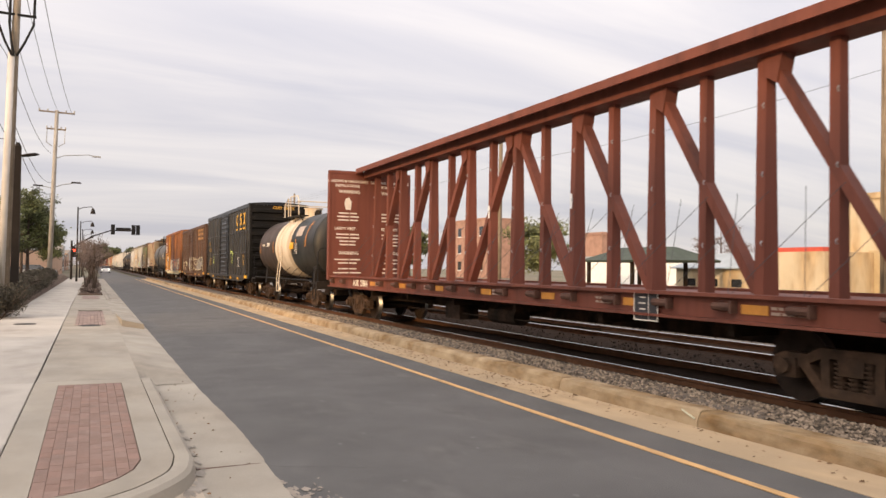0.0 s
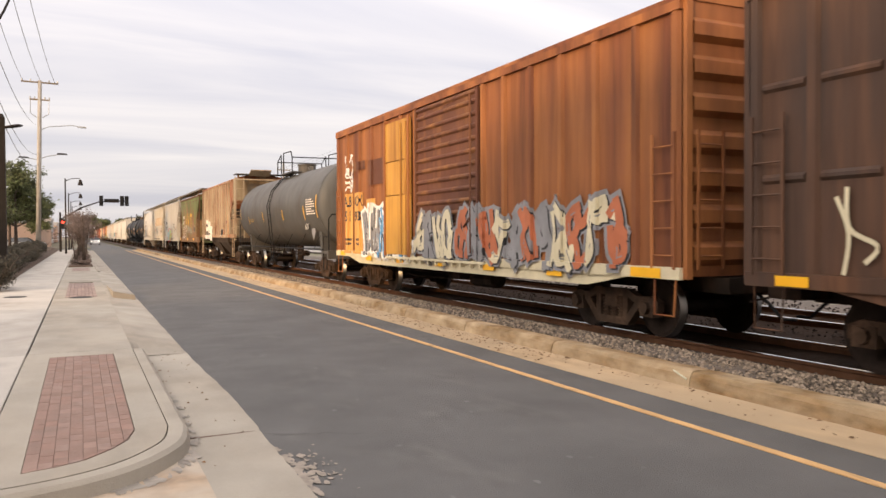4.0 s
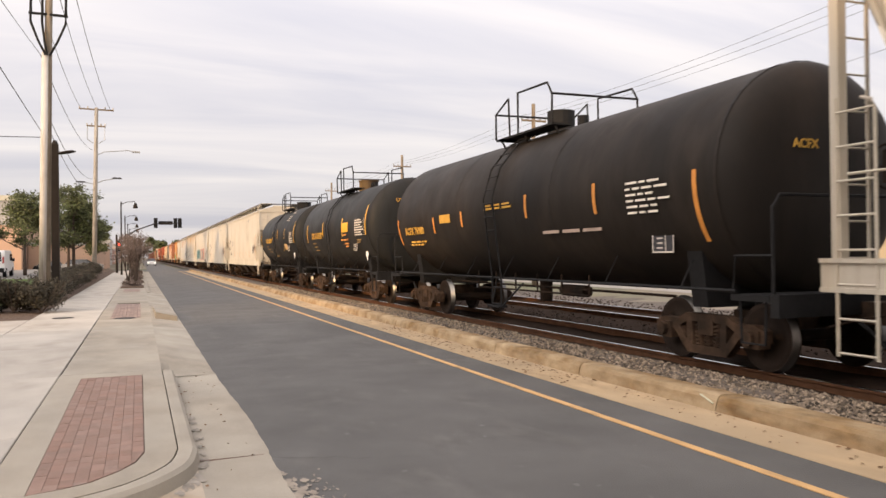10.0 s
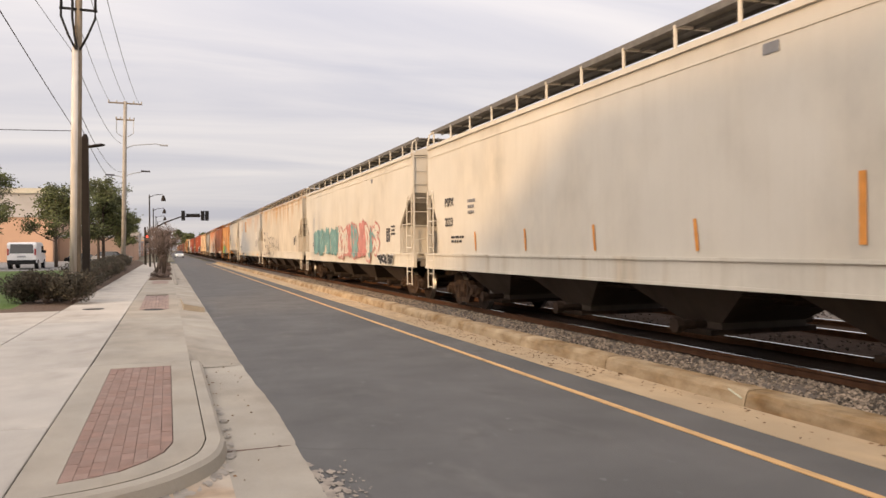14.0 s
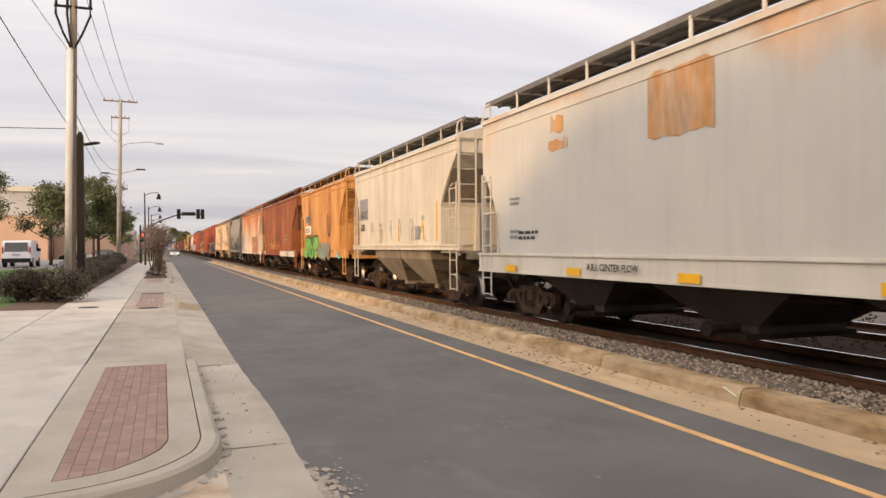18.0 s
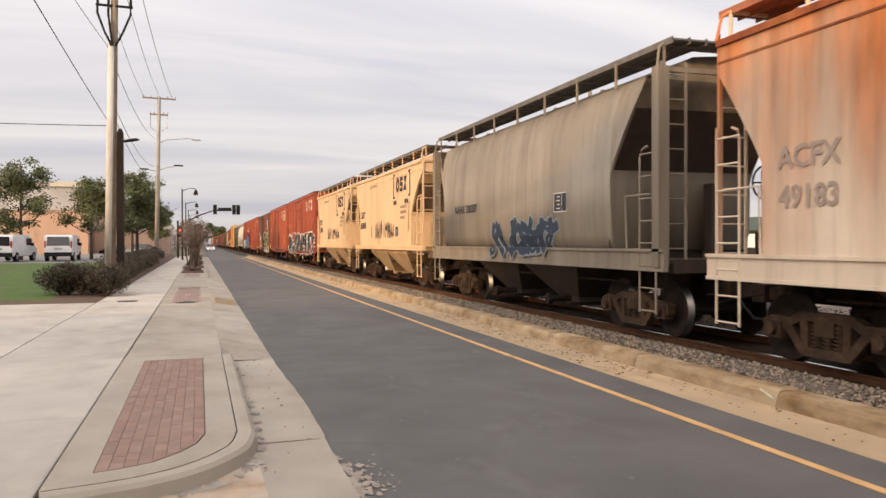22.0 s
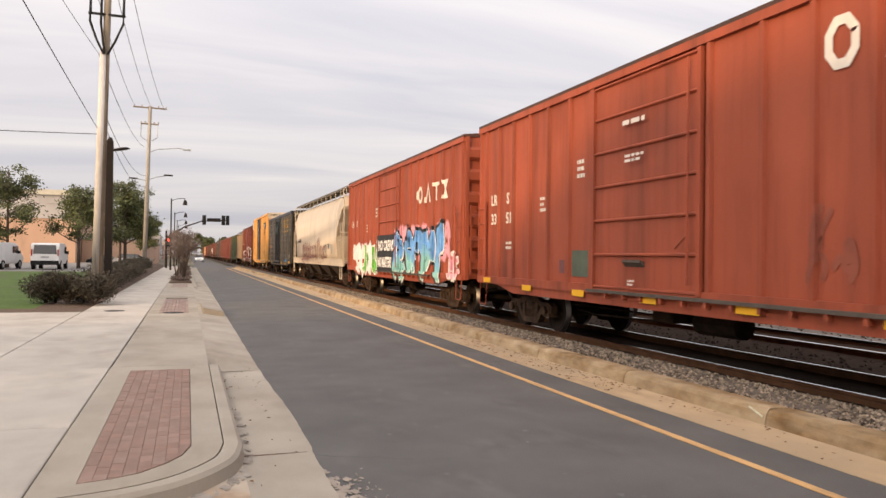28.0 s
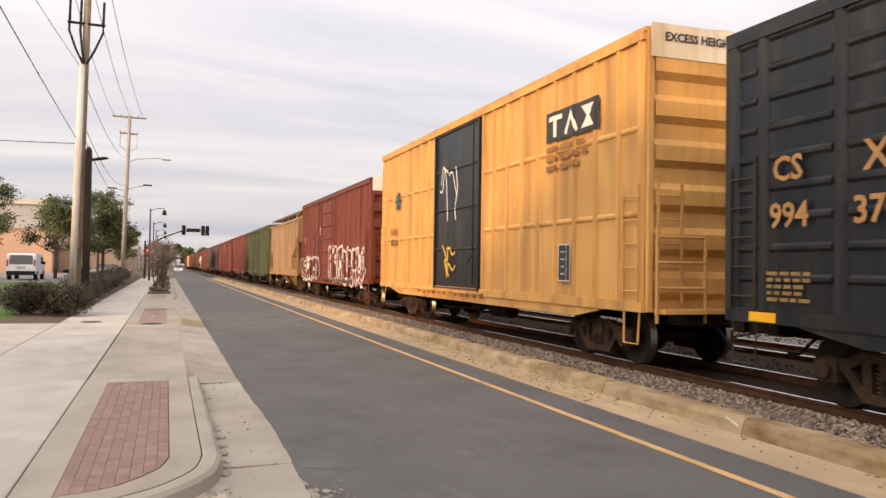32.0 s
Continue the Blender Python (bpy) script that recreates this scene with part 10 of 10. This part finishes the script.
building("corner_building", "brick building beyond the junction", -16, 128, -5.5, 170, -0.12, 3.6, STUCCO, GREYWALL, [("s", -12, 1.0, 1.6, 2.0), ("s", -8, 1.0, 1.6, 2.0)])
# beyond the tracks
b = building("warehouse", "cream masonry warehouse with loading door", 50, 14, 72, 40.5, -0.1, 7.2, CREAMW, CREAMW, [("w", 20, 3.0, 2.0, 1.4)])
bm = B(); box(bm, 49.9, 33.0, -0.1, 50.05, 38.0, 3.4); part("loading_door", bm, mat("buff_door", (0.42, 0.33, 0.2), 0.8, var=0.1), b)
bm = B(); loft(bm, [[(48.2, y, 3.0), (50.1, y, 3.6), (50.1, y, 3.45), (48.2, y, 2.85)] for y in (22, 31)]); part("awning", bm, BLACK, b, "black awning")
for y in (40.3, 33.5, 27.0):
    bm = B(); box(bm, 49.85, y - 0.4, -0.1, 50.1, y, 7.6); part("pilaster", bm, CREAMW, b)
shed = thing("metal_roofed_shed", "long cream shed with pale metal roof", "building", "buildings round the street")
part("wall", box(B(), 45, 43.5, -0.1, 52, 52.3, 2.2), CREAMW, shed)
part("end_block", box(B(), 45, 37.6, -0.1, 52, 43.5, 3.25), CREAMW, shed)
bm = B(); loft(bm, [[(44.6, y, 2.1), (48.5, y, 3.35), (52.4, y, 2.1), (52.4, y, 2.0), (48.5, y, 3.23), (44.6, y, 2.0)] for y in (43.52, 52.6)]); part("roof", bm, ROOFM, shed)
for y in (45.5, 48, 50.5):
    bm = B(); box(bm, 44.95, y - 0.5, 0.6, 45.02, y + 0.5, 1.2); part("window", bm, GLASS_DK, shed)
depot = thing("depot_shelter", "open timber depot shelter with dark green hipped roof", "building", "buildings round the street")
bm = B(); loft(bm, [[(37, 45.2, 2.45), (43, 45.2, 2.45), (43, 54.6, 2.45), (37, 54.6, 2.45)], [(36.9, 45.1, 2.6), (43.1, 45.1, 2.6), (43.1, 54.7, 2.6), (36.9, 54.7, 2.6)], [(39.5, 47.2, 3.65), (40.5, 47.2, 3.65), (40.5, 52.6, 3.65), (39.5, 52.6, 3.65)]]); part("roof", bm, ROOFG, depot)
for x in (37.4, 42.6):
    for k in range(4):
        part("post", box(B(), x - 0.12, 45.5 + k * 2.85, -0.1, x + 0.12, 45.74 + k * 2.85, 2.5), TIE, depot)
building("gabled_hall", "white gabled hall behind the shelter", 60, 66, 70, 88, -0.1, 3.3, WHITE, ROOFM)
building("brick_mill", "long red brick mill far behind the tracks", 75, 145, 84, 164, -0.1, 12.3, BRICKW, BRICKW, [("w", 147.5 + 3.5 * k, z, 1.6, 1.9) for k in range(5) for z in (1.5, 5.2, 8.9)])
building("brick_house", "small brick house behind the white hall", 70, 97.5, 73, 103, -0.1, 7.3, BRICKW, BRICKW)
bm = B()
box(bm, 60, 50.2, -0.1, 62.6, 55.8, 4.15)
tagged(part("distant_red_trailer", bm, mat("faded_red_metal", (0.5, 0.08, 0.05), 0.6, var=0.15)), "red metal trailer in the yard", "trailer")
bm = B(); sheet(bm, [(23, -40, -0.10), (37, -40, -0.10), (37, 104, -0.10), (23, 104, -0.10)])
structure("gravel_yard", bm, mat("pale_yard", (0.31, 0.285, 0.25), 0.9, var=0.2, scale=0.4, fine=12), "pale paved yard beyond the tracks", "yard")
tree("yard_tree", "olive-green tree by the shelter", 40.0, 66.2, -0.1, 6.6, 9.0, 71, mat("olive_leaves", (0.12, 0.125, 0.045), 0.8, var=0.3, island=0.5), 1.2, 0.16, 70, 90, 0.15)
for k in range(7):
    tree("bare_tree", "bare grey-brown winter tree beyond the yard", 85 + 7 * (k % 3), 52 + 11 * k, -0.1, 9.5, 7, 80 + k, LEAF_AUT, 2.2, 0.2, 26, 26, 0.1, group="bare trees beyond the yard")
# low fence by the yard
fence = thing("rail_fence", "low pipe fence along the yard", "fence")
for k in range(24):
    part("post", tube(B(), [(24, 14 + k * 2.5, -0.1), (24, 14 + k * 2.5, 1.1)], 0.04, 6), GALV, fence)
for z in (0.5, 1.0):
    part("rail", tube(B(), [(24, 14, z), (24, 71.5, z)], 0.03, 5), GALV, fence)
# poles beyond the tracks
for y, x in ((40.5, 21.5), (65, 21.5), (92, 21.5), (16, 21.5)):
    p = utility_pole("timber pole beyond the tracks with short crossarm", x, y, -0.1, 10.6, 0.5, 0.15, None, ((9.6, 1.6),))
for z, dx in ((9.75, -0.75), (9.75, 0.0), (9.75, 0.75), (8.0, 0)):
    for ya, yb in ((-12, 16), (16, 40.5), (40.5, 65), (65, 92)):
        wire((21.5 + dx, ya, z), (21.5 + dx, yb, z), 0.35, 0.007)

# woods at the end of the street
for k in range(34):
    rr = random.Random(300 + k)
    x = -60 + k * 5.2 + rr.uniform(-2, 2); y = 430 + rr.uniform(-25, 60)
    if -14 < x < 4:
        y = 640 + rr.uniform(0, 40)
    tree("far_tree", "dark green tree in the far woods", x, y, -0.1, rr.uniform(11, 17), rr.uniform(9, 13), 400 + k, LEAF, 2.0, 0.3, 22, 50, 0.75, group="far woods", limbs=8)
for k in range(9):
    rr = random.Random(500 + k)
    x = 19 + rr.uniform(0, 26); y = 120 + k * 24
    tree("trackside_tree", "green tree along the far side of the tracks", x + 8, y, -0.1, rr.uniform(6, 9), rr.uniform(5, 8), 520 + k, LEAF, 1.4, 0.2, 30, 60, 0.35, group="trees along the tracks", limbs=8)
for k in range(8):
    y = 128 + k * 22
    building("shop_building", "low shop building along the street", -24 - 3 * (k % 2), y + 46, -7, y + 64, 0.0, 4.0 + (k % 3), (BRICKW, STUCCO, GREYWALL)[k % 3], GREYWALL, [("e", y + 50, 1.0, 3.0, 2.0), ("e", y + 58, 1.0, 3.0, 2.0)])
# unseen block added behind the camera to keep the low sun off the street
blk = building("street_block", "unseen plain brick block added to shade the street", -34, -60, -13, -0.5, 0.0, 9.55, BRICKW, GREYWALL, parapet=0.2)
# its sloped end gives the shade on the train a slanting edge
bm = B(); loft(bm, [[(x, -0.5, 0.0), (x, 6.1, 0.0), (x, 6.1, 5.4), (x, -0.5, 9.5)] for x in (-30, -13)]); part("sloping_wing", bm, GREYWALL, blk, "added wing that slopes the edge of the block's shade")

# second unseen block, added to keep the sun off the lawn and vans
building("neighbour_block", "unseen plain brick block added to shade the lawn", -52, 10, -30, 62, 0.0, 9.3, BRICKW, GREYWALL, parapet=0.2)

# ---- motion ----
def travel(t):
    """How far the train has come by t seconds."""
    u = t / 32.0
    return t * (16.41515 + u * (1.39744 + u * (-1.75682 + u * 0.50937)))


def motions():
    times = [float(k) for k in range(33)]
    for car, y in TRAIN:
        walk(car, [(t, pose(TRACK_X, y - travel(t), RAIL_Z)) for t in times])
    # the wheels roll: one turning for all the leading and one for all the trailing wheelsets
    rows = [k / FPS for k in range(32 * FPS + 1)]
    for lst, y in ((WHEELS_FRONT, -0.9), (WHEELS_REAR, 0.9)):
        walk(lst[0], [(t, pose(0, y, 0.457, math.degrees(travel(t) / 0.457))) for t in rows])
        keyed = lst[0].animation_data
        for w in lst[1:]:
            w.rotation_mode = "QUATERNION"
            w.animation_data_create().action = keyed.action
            w.animation_data.action_slot = keyed.action_slot


motions()
